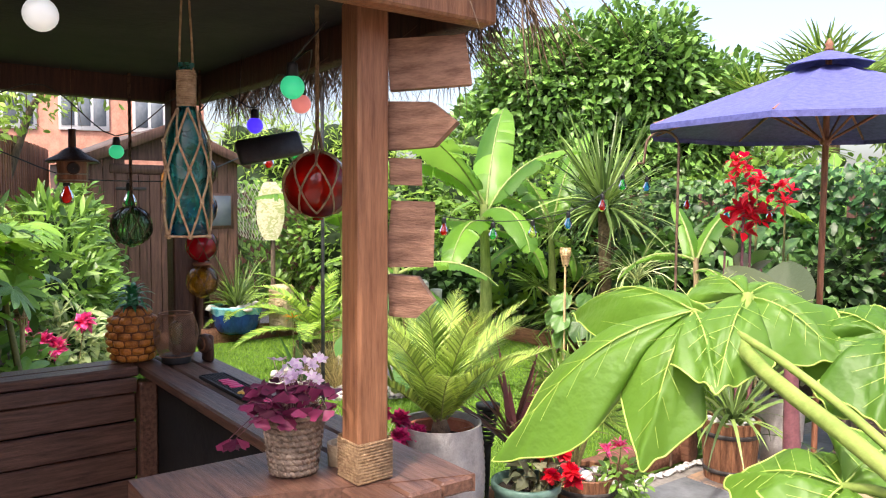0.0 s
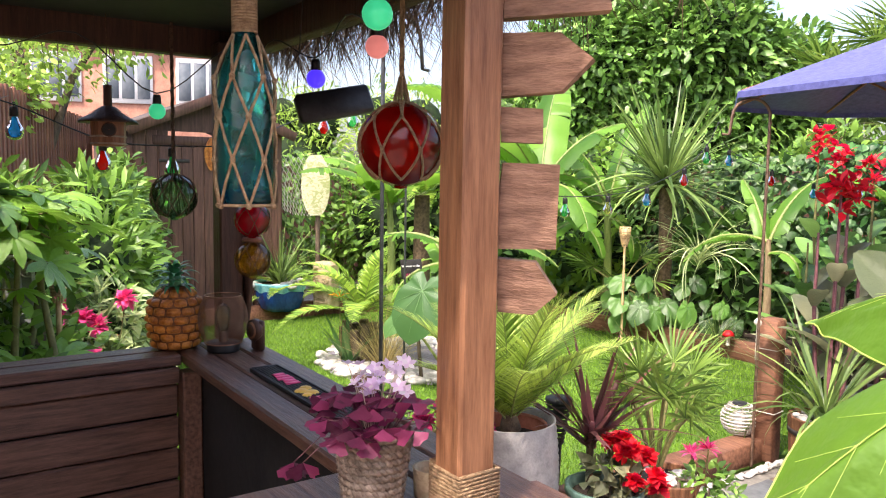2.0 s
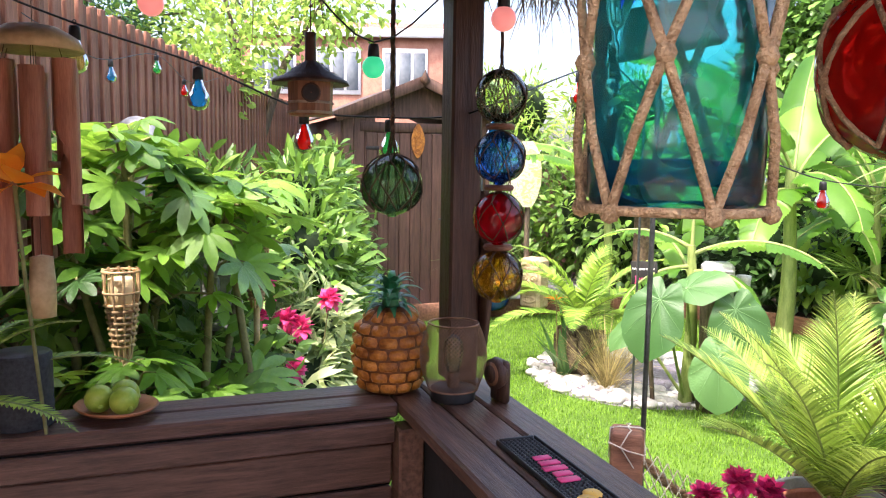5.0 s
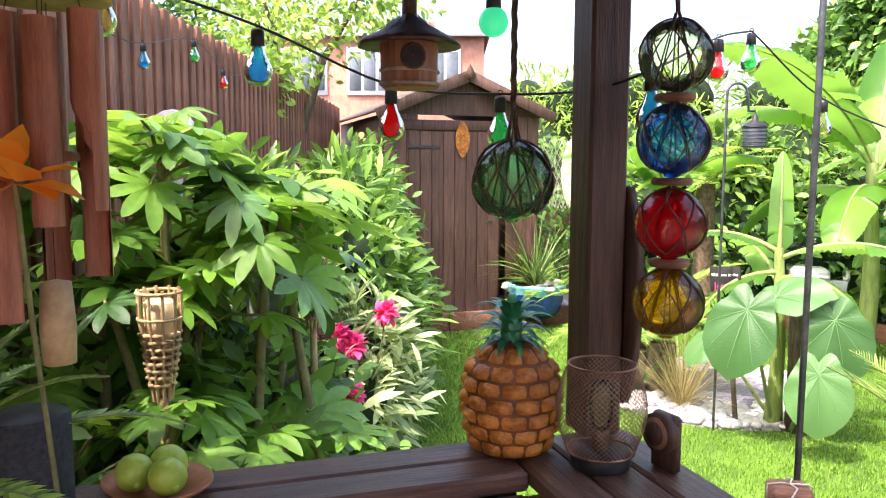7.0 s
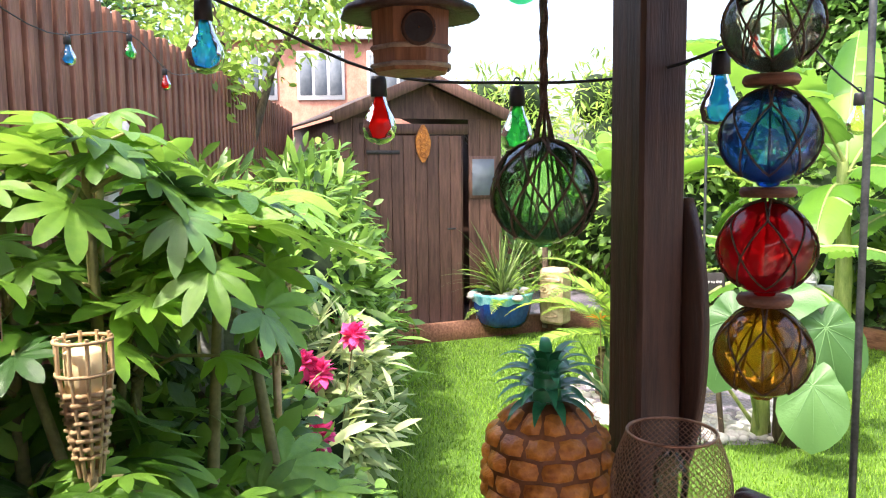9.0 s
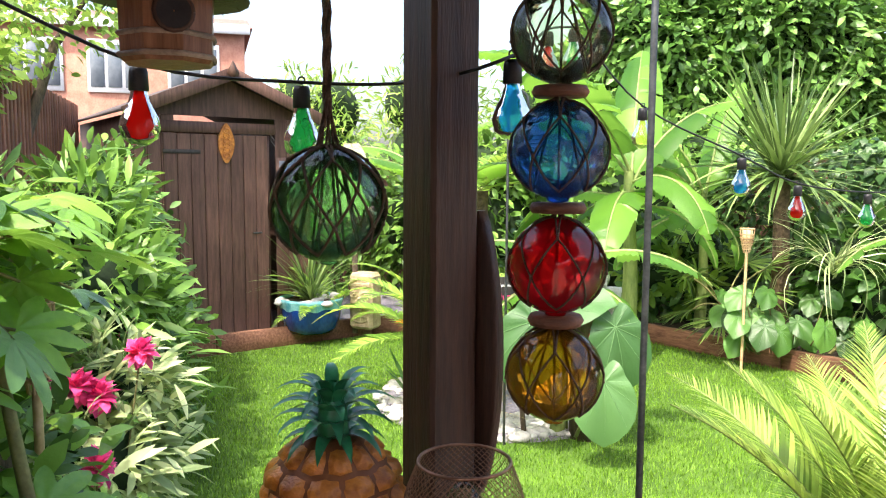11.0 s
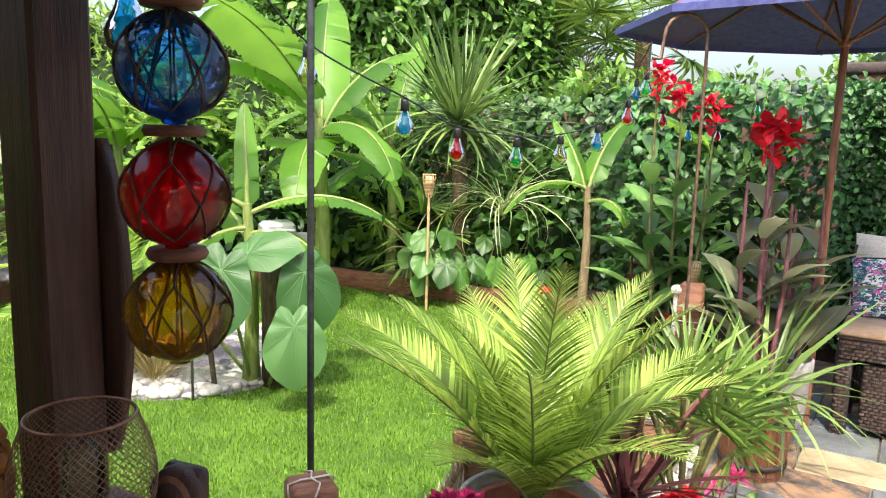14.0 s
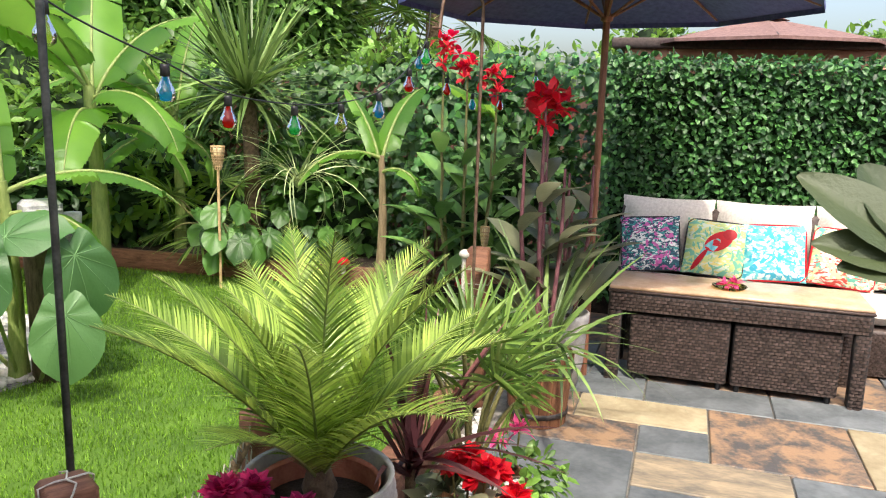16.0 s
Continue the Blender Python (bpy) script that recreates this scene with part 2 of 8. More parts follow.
def glass(name, color, milk=0.2, wavy=0.3, bands=(1, 1, 1)):
    """Blown tinted glass: light passes it tinted, its face shines."""
    m, nt, bs, N, L = _base(name)
    tp, gl, fr, mix = N("ShaderNodeBsdfTransparent"), N("ShaderNodeBsdfGlossy"), N("ShaderNodeFresnel"), N("ShaderNodeMixShader")
    co, n1, n2, rp, bp = N("ShaderNodeTexCoord"), N("ShaderNodeTexNoise"), N("ShaderNodeTexNoise"), N("ShaderNodeValToRGB"), N("ShaderNodeBump")
    n1.inputs["Scale"].default_value, n2.inputs["Scale"].default_value = 14, 30
    n1.inputs["Distortion"].default_value = 2.5
    mp = N("ShaderNodeMapping")
    mp.inputs["Scale"].default_value = bands
    L(co.outputs["Object"], mp.inputs[0])
    L(mp.outputs[0], n1.inputs["Vector"])
    L(co.outputs["Object"], n2.inputs["Vector"])
    rp.color_ramp.elements[0].position, rp.color_ramp.elements[1].position = 0.36, 0.60
    rp.color_ramp.elements[0].color = (*[c * 0.85 for c in color], 1)
    rp.color_ramp.elements[1].color = (*[min(1, 0.16 + 0.9 * c) for c in color], 1)
    L(n1.outputs[0], rp.inputs[0])
    L(rp.outputs[0], tp.inputs[0])
    bp.inputs["Strength"].default_value, bp.inputs["Distance"].default_value = wavy, 0.02
    L(n2.outputs[0], bp.inputs["Height"])
    gl.inputs["Roughness"].default_value = 0.04
    L(bp.outputs[0], gl.inputs["Normal"])
    L(bp.outputs[0], fr.inputs["Normal"])
    fr.inputs["IOR"].default_value = 1.5
    L(fr.outputs[0], mix.inputs[0])
    df, mix2 = N("ShaderNodeBsdfTranslucent"), N("ShaderNodeMixShader")
    df.inputs[0].default_value = (*color, 1)
    mix2.inputs[0].default_value = milk
    L(tp.outputs[0], mix2.inputs[1])
    L(df.outputs[0], mix2.inputs[2])
    L(mix2.outputs[0], mix.inputs[1])
    L(gl.outputs[0], mix.inputs[2])
    L(mix.outputs[0], nt.nodes["Material Output"].inputs[0])
    return m


def glowmat(name, color, strength):
    m, nt, bs, N, L = _base(name)
    bs.inputs["Base Color"].default_value = (*color, 1)
    bs.inputs["Roughness"].default_value = 0.3
    bs.inputs["Emission Color"].default_value = (*color, 1)
    bs.inputs["Emission Strength"].default_value = strength
    return m


GRAIN = (1.2, 14, 14)
M_DARKWOOD = mat("dark_stained_wood", (0.065, 0.030, 0.021), (0.19, 0.098, 0.066), 0.42, 6, GRAIN, 0.35, rnd=0.12)
M_DARKWOOD_BACK = mat("dark_stained_cladding_wood", (0.050, 0.024, 0.018), (0.15, 0.078, 0.056), 0.42, 6, (14, 1.2, 14), 0.3, rnd=0.12)
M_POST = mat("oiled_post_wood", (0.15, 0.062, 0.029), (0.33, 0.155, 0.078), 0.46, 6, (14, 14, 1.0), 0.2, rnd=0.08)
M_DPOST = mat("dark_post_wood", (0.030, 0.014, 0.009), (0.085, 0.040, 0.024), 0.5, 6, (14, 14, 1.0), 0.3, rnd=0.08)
M_SIGN = mat("rough_sawn_sign_wood", (0.15, 0.075, 0.045), (0.36, 0.20, 0.13), 0.75, 9, (1.5, 5, 7), 0.55, rnd=0.15, contrast=0.5)
# Even near-black for the ceiling, hidden panels, fence backing and sign board.
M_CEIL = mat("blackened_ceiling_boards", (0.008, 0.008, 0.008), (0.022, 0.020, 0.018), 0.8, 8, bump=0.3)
M_THATCH = mat("dry_palm_thatch", (0.07, 0.048, 0.030), (0.24, 0.17, 0.11), 0.9, 20, isl=0.4)
M_SHED = mat("shed_brown_stain", (0.060, 0.028, 0.019), (0.145, 0.075, 0.052), 0.62, 5, (8, 8, 0.7), 0.3, rnd=0.16)
M_ROOFFELT = mat("shed_roof_felt", (0.06, 0.045, 0.04), (0.12, 0.09, 0.08), 0.9, 30)
M_SLEEPER = mat("brown_sleeper_wood", (0.11, 0.045, 0.025), (0.28, 0.13, 0.075), 0.7, 5, (1.5, 9, 9), 0.4, rnd=0.2)
M_FENCE = mat("red_brown_fence_wood", (0.14, 0.055, 0.032), (0.34, 0.15, 0.095), 0.7, 5, (8, 8, 0.8), 0.3, rnd=0.25)
M_SOIL = mat("dark_soil", (0.012, 0.008, 0.006), (0.05, 0.034, 0.024), 0.95, 25, bump=0.8)
M_LAWN = mat("lawn_ground", (0.042, 0.095, 0.009), (0.10, 0.195, 0.018), 0.9, 3.0, bump=0.6, fine=40)
M_GRASS = leafmat("grass_blades", (0.068, 0.17, 0.010), (0.18, 0.335, 0.024), 0.55, 0.25, 0.3, scale=1.2)
M_GRAVEL = mat("slate_gravel", (0.10, 0.09, 0.11), (0.33, 0.30, 0.36), 0.8, 60, bump=1.0)
M_SLATE = [
    mat("grey_slate", (0.075, 0.085, 0.09), (0.19, 0.205, 0.21), 0.5, 5, bump=0.5, rnd=0.15),
    mat("buff_slate", (0.26, 0.205, 0.12), (0.46, 0.39, 0.25), 0.55, 5, bump=0.5, rnd=0.1),
    mat("rust_slate", (0.085, 0.080, 0.078), (0.33, 0.21, 0.125), 0.5, 7, bump=0.7, rnd=0.12, contrast=0.25),
    mat("streaked_buff_slate", (0.16, 0.14, 0.11), (0.40, 0.31, 0.20), 0.5, 4, (1, 3, 1), 0.6, rnd=0.1, contrast=0.4),
]
M_GROUT = mat("patio_grout", (0.16, 0.15, 0.13), (0.28, 0.26, 0.23), 0.9, 30)
M_PEBBLE = mat("white_pebble", (0.36, 0.35, 0.33), (0.66, 0.64, 0.61), 0.55, 10, bump=0.2, isl=0.14)
M_ROPE = mat("jute_rope", (0.22, 0.13, 0.065), (0.50, 0.34, 0.19), 0.9, 90, bump=0.8)
M_TARROPE = mat("dark_brown_twine", (0.045, 0.026, 0.018), (0.16, 0.095, 0.06), 0.9, 90, bump=0.8)
M_WHITEROPE = mat("weathered_white_net_cord", (0.5, 0.46, 0.38), (0.78, 0.74, 0.66), 0.9, 60, bump=0.5)
M_BLACK = mat("black_plastic", (0.010, 0.010, 0.011), (0.028, 0.028, 0.03), 0.45, 40, bump=0.1)
M_METAL = mat("dark_grey_metal", (0.05, 0.055, 0.055), (0.13, 0.14, 0.14), 0.45, 20, metal=0.8, bump=0.1)
M_RUST = mat("rusty_hook_metal", (0.10, 0.06, 0.04), (0.26, 0.17, 0.12), 0.6, 30, metal=0.6, bump=0.2)
M_COPPER = mat("copper_wire_mesh", (0.20, 0.10, 0.06), (0.45, 0.26, 0.17), 0.4, 40, metal=0.9, bump=0.0)
M_PINE = mat("carved_pineapple_wood", (0.22, 0.062, 0.010), (0.66, 0.26, 0.04), 0.38, 22, bump=0.6, contrast=0.5)
M_PINEDARK = mat("pineapple_grooves", (0.10, 0.034, 0.012), (0.22, 0.08, 0.022), 0.6, 20)
M_CROWN = mat("painted_green_crown", (0.008, 0.10, 0.036), (0.05, 0.28, 0.11), 0.3, 14, bump=0.1, isl=0.25)
M_BAMBOO = mat("stained_bamboo", (0.27, 0.095, 0.055), (0.48, 0.20, 0.12), 0.5, 8, (9, 9, 1), 0.25, rnd=0.12)
M_CANE = mat("pale_split_cane", (0.38, 0.24, 0.11), (0.68, 0.49, 0.27), 0.6, 12, bump=0.3, isl=0.2)
M_CANDLE = mat("cream_candle_wax", (0.68, 0.55, 0.30), (0.84, 0.72, 0.44), 0.5, 6, bump=0.05)
M_BASKET = mat("grey_brown_rush", (0.13, 0.095, 0.068), (0.42, 0.33, 0.25), 0.75, 30, bump=0.5, isl=0.2)
M_GREYPOT = mat("ribbed_grey_clay", (0.28, 0.27, 0.26), (0.46, 0.44, 0.42), 0.8, 18, bump=0.3)
M_TERRA = mat("terracotta", (0.30, 0.09, 0.05), (0.48, 0.17, 0.10), 0.8, 18)
M_GREENPOT = mat("sage_green_glaze", (0.07, 0.15, 0.12), (0.17, 0.28, 0.23), 0.35, 8, bump=0.1)
M_BARREL = mat("barrel_staves", (0.09, 0.034, 0.015), (0.30, 0.135, 0.065), 0.6, 6, (9, 9, 1), 0.4, rnd=0.2)
M_IRON = mat("dark_iron_hoop", (0.02, 0.017, 0.016), (0.06, 0.05, 0.045), 0.6, 30)
M_BLUEGLAZE = mat("cobalt_blue_glaze", (0.004, 0.018, 0.11), (0.01, 0.06, 0.26), 0.12, 8, (1, 1, 0.5), 0.05, spec=0.7)
M_TEALGLAZE = mat("turquoise_drip_glaze", (0.03, 0.26, 0.34), (0.30, 0.62, 0.62), 0.12, 14, (1, 1, 0.4), 0.05, spec=0.7)
M_WICKER = mat("dark_brown_rattan", (0.040, 0.027, 0.023), (0.135, 0.096, 0.082), 0.42, 40, bump=0.3, isl=0.3)
M_CUSHION = mat("beige_seat_fabric", (0.52, 0.47, 0.42), (0.70, 0.65, 0.59), 0.9, 60, bump=0.2)
M_TABLETOP = mat("tan_table_slab", (0.50, 0.32, 0.19), (0.70, 0.49, 0.33), 0.22, 8, bump=0.05)
M_NAVY = mat("navy_canopy_cloth", (0.06, 0.065, 0.20), (0.115, 0.125, 0.34), 0.55, 30, bump=0.1)
M_BROWNCLOTH = mat("brown_canopy_cloth", (0.17, 0.095, 0.08), (0.28, 0.17, 0.15), 0.8, 20)
M_REDWOOD = mat("varnished_pole_wood", (0.15, 0.055, 0.03), (0.34, 0.15, 0.085), 0.4, 8, (9, 9, 1))
M_STONE = mat("grey_carved_stone", (0.26, 0.26, 0.26), (0.52, 0.52, 0.51), 0.85, 18, bump=0.7)
M_SANDSTONE = mat("sandy_carved_stone", (0.34, 0.24, 0.14), (0.58, 0.46, 0.30), 0.85, 18, bump=0.7)
M_BRICK = mat("red_brick", (0.38, 0.16, 0.11), (0.58, 0.30, 0.21), 0.85, 3, bump=0.2, rnd=0.1)
M_WHITE = mat("white_window_paint", (0.74, 0.74, 0.74), (0.84, 0.84, 0.83), 0.5, 8, bump=0.0)
M_PANE = mat("grey_window_pane", (0.10, 0.12, 0.14), (0.22, 0.25, 0.28), 0.12, 1, bump=0.0)
M_ROOFTILE = mat("clay_roof_tiles", (0.22, 0.09, 0.07), (0.40, 0.19, 0.15), 0.85, 8, bump=0.4)
M_STEM = mat("green_brown_stem", (0.10, 0.10, 0.035), (0.26, 0.24, 0.09), 0.7, 14)
M_BARK = mat("grey_brown_bark", (0.06, 0.042, 0.03), (0.19, 0.14, 0.10), 0.9, 12, (4, 4, 1), 0.8)
M_FIBRE = mat("palm_trunk_fibre", (0.07, 0.045, 0.03), (0.22, 0.15, 0.09), 0.95, 30, bump=0.9)
# Near-black for plant cores: the shade between leaves is put into this colour.
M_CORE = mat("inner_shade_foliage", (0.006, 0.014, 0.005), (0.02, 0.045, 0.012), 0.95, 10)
M_LIME = mat("lime_peel", (0.22, 0.36, 0.03), (0.46, 0.56, 0.08), 0.35, 20, bump=0.2)
M_DISH = mat("red_brown_wooden_dish", (0.24, 0.075, 0.03), (0.42, 0.17, 0.075), 0.35, 10)
M_SPEAKER = mat("charcoal_speaker_cloth", (0.020, 0.022, 0.026), (0.05, 0.054, 0.06), 0.8, 120, bump=0.3)

L_FATSIA = leafmat("fatsia_leaf", (0.058, 0.175, 0.016), (0.19, 0.37, 0.045), 0.34, 0.3, 0.36)
# Darker copy of the fatsia leaf, with shade put into its colour.
L_FATDARK = leafmat("old_fatsia_leaf", (0.028, 0.095, 0.022), (0.11, 0.23, 0.065), 0.28, 0.3, 0.2)
L_IVY = leafmat("ivy_leaf", (0.02, 0.075, 0.015), (0.085, 0.18, 0.045), 0.42, 0.3, 0.2)
L_BRONZE = leafmat("bronze_banana_leaf", (0.022, 0.045, 0.016), (0.065, 0.085, 0.032), 0.55, 0.3, 0.12, scale=3)
L_SHRUB = leafmat("shrub_leaf", (0.055, 0.15, 0.02), (0.20, 0.36, 0.06), 0.4, 0.35, 0.3)
L_LAUREL = leafmat("laurel_leaf", (0.05, 0.14, 0.025), (0.18, 0.35, 0.07), 0.4, 0.35, 0.2)
L_HEDGE = leafmat("privet_leaf", (0.018, 0.075, 0.022), (0.07, 0.20, 0.045), 0.45, 0.4, 0.15)
L_HEART = leafmat("heart_leaf", (0.028, 0.10, 0.015), (0.105, 0.24, 0.042), 0.4, 0.3, 0.3)
L_BANANA = leafmat("banana_leaf", (0.065, 0.20, 0.02), (0.17, 0.355, 0.045), 0.36, 0.2, 0.5, scale=3)
L_COLO = leafmat("elephant_ear_leaf", (0.042, 0.13, 0.034), (0.095, 0.21, 0.065), 0.45, 0.12, 0.25, scale=4)
L_SAGO = leafmat("sago_leaflet", (0.14, 0.27, 0.03), (0.38, 0.50, 0.105), 0.30, 0.35, 0.32)
L_FERN = leafmat("fern_leaflet", (0.10, 0.24, 0.025), (0.30, 0.46, 0.07), 0.45, 0.3, 0.4)
L_YUCCA = leafmat("cordyline_sword_leaf", (0.05, 0.11, 0.025), (0.20, 0.30, 0.08), 0.4, 0.3, 0.2)
L_PALM = leafmat("fan_palm_leaf", (0.06, 0.15, 0.02), (0.22, 0.34, 0.07), 0.4, 0.3, 0.3)
L_TAN = leafmat("dry_grass_blade", (0.24, 0.20, 0.08), (0.50, 0.42, 0.19), 0.7, 0.3, 0.3)
L_PLUM = leafmat("burgundy_sword_leaf", (0.055, 0.018, 0.022), (0.20, 0.07, 0.07), 0.4, 0.3, 0.25)
L_OXALIS = leafmat("purple_shamrock_leaf", (0.075, 0.008, 0.030), (0.25, 0.035, 0.10), 0.45, 0.3, 0.35)
L_CANNA = leafmat("bronze_canna_leaf", (0.075, 0.095, 0.05), (0.24, 0.25, 0.15), 0.4, 0.3, 0.3)
L_CANNAG = leafmat("green_canna_leaf", (0.05, 0.14, 0.03), (0.17, 0.32, 0.08), 0.35, 0.3, 0.3)
L_NEAR = leafmat("young_paper_plant_leaf", (0.062, 0.165, 0.012), (0.115, 0.245, 0.026), 0.5, 0.05, 0.3, scale=5)
L_TREE = leafmat("honey_locust_leaf", (0.13, 0.26, 0.035), (0.34, 0.50, 0.10), 0.5, 0.35, 0.45)
L_CREAMLEAF = leafmat("variegated_leaf", (0.16, 0.27, 0.08), (0.52, 0.58, 0.30), 0.5, 0.3, 0.3)
P_RED = leafmat("red_petal", (0.48, 0.003, 0.010), (0.68, 0.006, 0.016), 0.5, 0.2, 0.25)
P_PINK = leafmat("hot_pink_petal", (0.62, 0.03, 0.17), (0.85, 0.12, 0.32), 0.5, 0.2, 0.3)
P_MAG = leafmat("magenta_petal", (0.40, 0.008, 0.10), (0.68, 0.035, 0.20), 0.6, 0.25, 0.2)
P_LILAC = leafmat("pale_lilac_petal", (0.70, 0.52, 0.72), (0.88, 0.76, 0.88), 0.5, 0.1, 0.4)
P_ORANGE = leafmat("orange_petal", (0.80, 0.22, 0.01), (0.92, 0.42, 0.04), 0.45, 0.15, 0.3)
K_RED = glass("red_glass", (0.95, 0.05, 0.03), 0.42)
K_CRIM = glass("crimson_glass", (0.95, 0.03, 0.07), 0.42)
K_BLUE = glass("blue_glass", (0.16, 0.50, 0.97), 0.14, 0.45, (0.6, 0.6, 3))
K_SKY = glass("sky_blue_glass", (0.08, 0.60, 0.98), 0.3)
K_GREEN = glass("bottle_green_glass", (0.50, 0.84, 0.46), 0.12)
K_BGREEN = glass("bright_green_glass", (0.14, 0.86, 0.32), 0.3)
K_AMBER = glass("amber_glass", (0.99, 0.58, 0.07), 0.24)
K_CLEAR = glass("lime_tinted_clear_glass", (0.90, 0.98, 0.70), 0.05, wavy=0.25)
K_YEL = glass("yellow_glass", (0.94, 0.90, 0.40), 0.12)
K_TEAL = glass("teal_glass", (0.16, 0.86, 0.88), 0.26)
RNG = np.random.default_rng(7)
# ---- ground ----
solid("ground", grid(np.array([(x, y, -0.03) for x in np.linspace(-150, 150, 7) for y in np.linspace(-150, 150, 7)]), 7, 7), M_SOIL, Matrix(), "dark garden soil reaching past the houses", "ground", kind="structure")
solid("lawn", box(5.74, 6.1, 0.03, 0.003, (-3.03, 2.56, -0.015)), M_LAWN, G(0, 0), "sunlit green mown lawn", "lawn", kind="structure")
solid("patio_base", box(6.6, 9.0, 0.03, 0.003, (3.16, 1.3, -0.027)), M_GROUT, G(0, 0), "mortar bed under the patio slabs", "patio", kind="structure")


def lawn_blades():
    n = 170000
    a = -5.8 + 5.62 * RNG.random(n)
    b = -0.3 + 5.85 * RNG.random(n)
    pos = np.stack([C0.x + a * E1.x + b * E2.x, C0.y + a * E1.y + b * E2.y, np.full(n, -0.002)], 1)
    h = 0.018 + 0.016 * RNG.random(n)
    az = RNG.random(n) * 6.28
    lean = RNG.normal(0, 0.6, n) * h
    side = np.stack([np.cos(az), np.sin(az), np.zeros(n)], 1) * 0.0032
    tip = pos + np.stack([np.cos(az + 1.57) * lean, np.sin(az + 1.57) * lean, h], 1)
    v = np.stack([pos - side, pos + side, tip], 1).reshape(-1, 3)
    return Geo().add(v, np.arange(n * 3).reshape(-1, 3))


tagged(solid("lawn_grass", lawn_blades(), M_GRASS, Matrix(), "short mown green grass blades", "grass", kind="stuff"))


def patio():
    """Slate slabs of mixed sizes on a square module."""
    mod, taken = 0.34, set()
    rng = random.Random(5)
    root = thing("patio_paving", G(0, 0), "grey, buff and rust slate patio slabs", "paving", kind="structure")
    meshes = {}

    def lay(i, j, w, h, kind):
        taken.update((i + x, j + y) for x in range(w) for y in range(h))
        k = (w, h, kind)
        if k not in meshes:
            meshes[k] = box(w * mod - 0.010, h * mod - 0.010, 0.024, 0.004).mesh("slab", M_SLATE[kind], False)
        ob = new("slab", meshes[k])
        ob.parent = root
        ob.location = (0.02 + (i + w / 2) * mod, 0.15 + (j + h / 2) * mod, -0.0105 + 0.002 * rng.random())

    # the bond before the table
    for i, j, w, h, kind in ((1, 10, 2, 1, 1), (2, 9, 1, 1, 0), (3, 9, 2, 2, 2), (2, 8, 2, 1, 3), (0, 9, 2, 1, 2), (0, 10, 1, 1, 2), (0, 11, 2, 1, 0), (2, 11, 2, 1, 0), (4, 11, 2, 1, 0), (5, 9, 1, 2, 1), (0, 7, 2, 2, 0), (4, 8, 2, 1, 0), (2, 6, 2, 2, 0)):
        lay(i, j, w, h, kind)
    for i in range(0, 14):
        for j in range(-13, 16):
            if (i, j) in taken:
                continue
            w, h = rng.choice(((1, 1), (2, 1), (1, 2), (2, 2), (2, 1), (2, 2)))
            if any((i + x, j + y) in taken for x in range(w) for y in range(h)):
                w = h = 1
            lay(i, j, w, h, rng.choice((0, 0, 0, 2, 2, 2, 1)))


# ---- bar ----
ZC = 1.09


def bar():
    bar_ob = thing("garden_bar", G(0, 0), "dark-stained wooden garden bar with plank counters", "bar")
    # long counter, three boards
    for k in range(3):
        part("counter_board", box(1.72 - 0.02 * k, 0.086, 0.035, 0.006, (0.69, 0.046 + 0.091 * k, ZC - 0.0175)), M_DARKWOOD, bar_ob, smooth=False)
    # end board, cut on the slant
    g = Geo()
    pts = [(1.53, 0.275), (1.30, -0.34), (1.13, -0.34), (1.13, -0.003), (1.30, -0.003), (1.36, 0.275)]
    n = len(pts)
    g.add([(x, y, z) for z in (ZC - 0.036, ZC + 0.002) for x, y in pts], [list(range(n))[::-1], list(range(n, 2 * n))] + [[i, (i + 1) % n, n + (i + 1) % n, n + i] for i in range(n)])
    part("end_board", g, M_DARKWOOD, bar_ob, smooth=False)
    # back counter, two boards
    for k in range(2):
        part("counter_board", box(0.084, 1.42, 0.035, 0.006, (-0.045 - 0.088 * k, -0.712, ZC - 0.0175)), M_DARKWOOD_BACK, bar_ob, smooth=False)
    part("counter_edge", box(0.022, 1.4, 0.05, 0.004, (0.008, -0.715, ZC - 0.0605)), M_DARKWOOD_BACK, bar_ob, smooth=False)
    # cladding under both counters
    for k in range(9):
        z = ZC - 0.10 - 0.104 * k
        part("cladding_board", box(0.022, 1.40, 0.098, 0.006, (-0.012 + 0.004 * (k % 2), -0.715, z - 0.04)), M_DARKWOOD_BACK, bar_ob, smooth=False)
        part("cladding_board", box(1.42, 0.022, 0.098, 0.006, (0.72, 0.225, z - 0.04)), M_DARKWOOD, bar_ob, smooth=False)
    # Black sheet added behind the boards to stop daylight showing through their gaps.
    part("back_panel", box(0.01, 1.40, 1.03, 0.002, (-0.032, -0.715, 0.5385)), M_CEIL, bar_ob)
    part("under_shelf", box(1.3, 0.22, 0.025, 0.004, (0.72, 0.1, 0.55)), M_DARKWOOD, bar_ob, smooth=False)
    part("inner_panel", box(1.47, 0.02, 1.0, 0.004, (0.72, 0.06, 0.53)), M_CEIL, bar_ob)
    part("corner_batten", box(0.07, 0.06, 1.04, 0.006, (0.008, 0.018, 0.52)), M_DARKWOOD, bar_ob, smooth=False)


def post(name, a, b, s, z0, z1, material, label):
    ob = thing(name, G(a, b, z0), label, "post")
    part("shaft", box(s, s, z1 - z0, 0.006, (0, 0, (z1 - z0) / 2)), material, ob, smooth=False)
    return ob


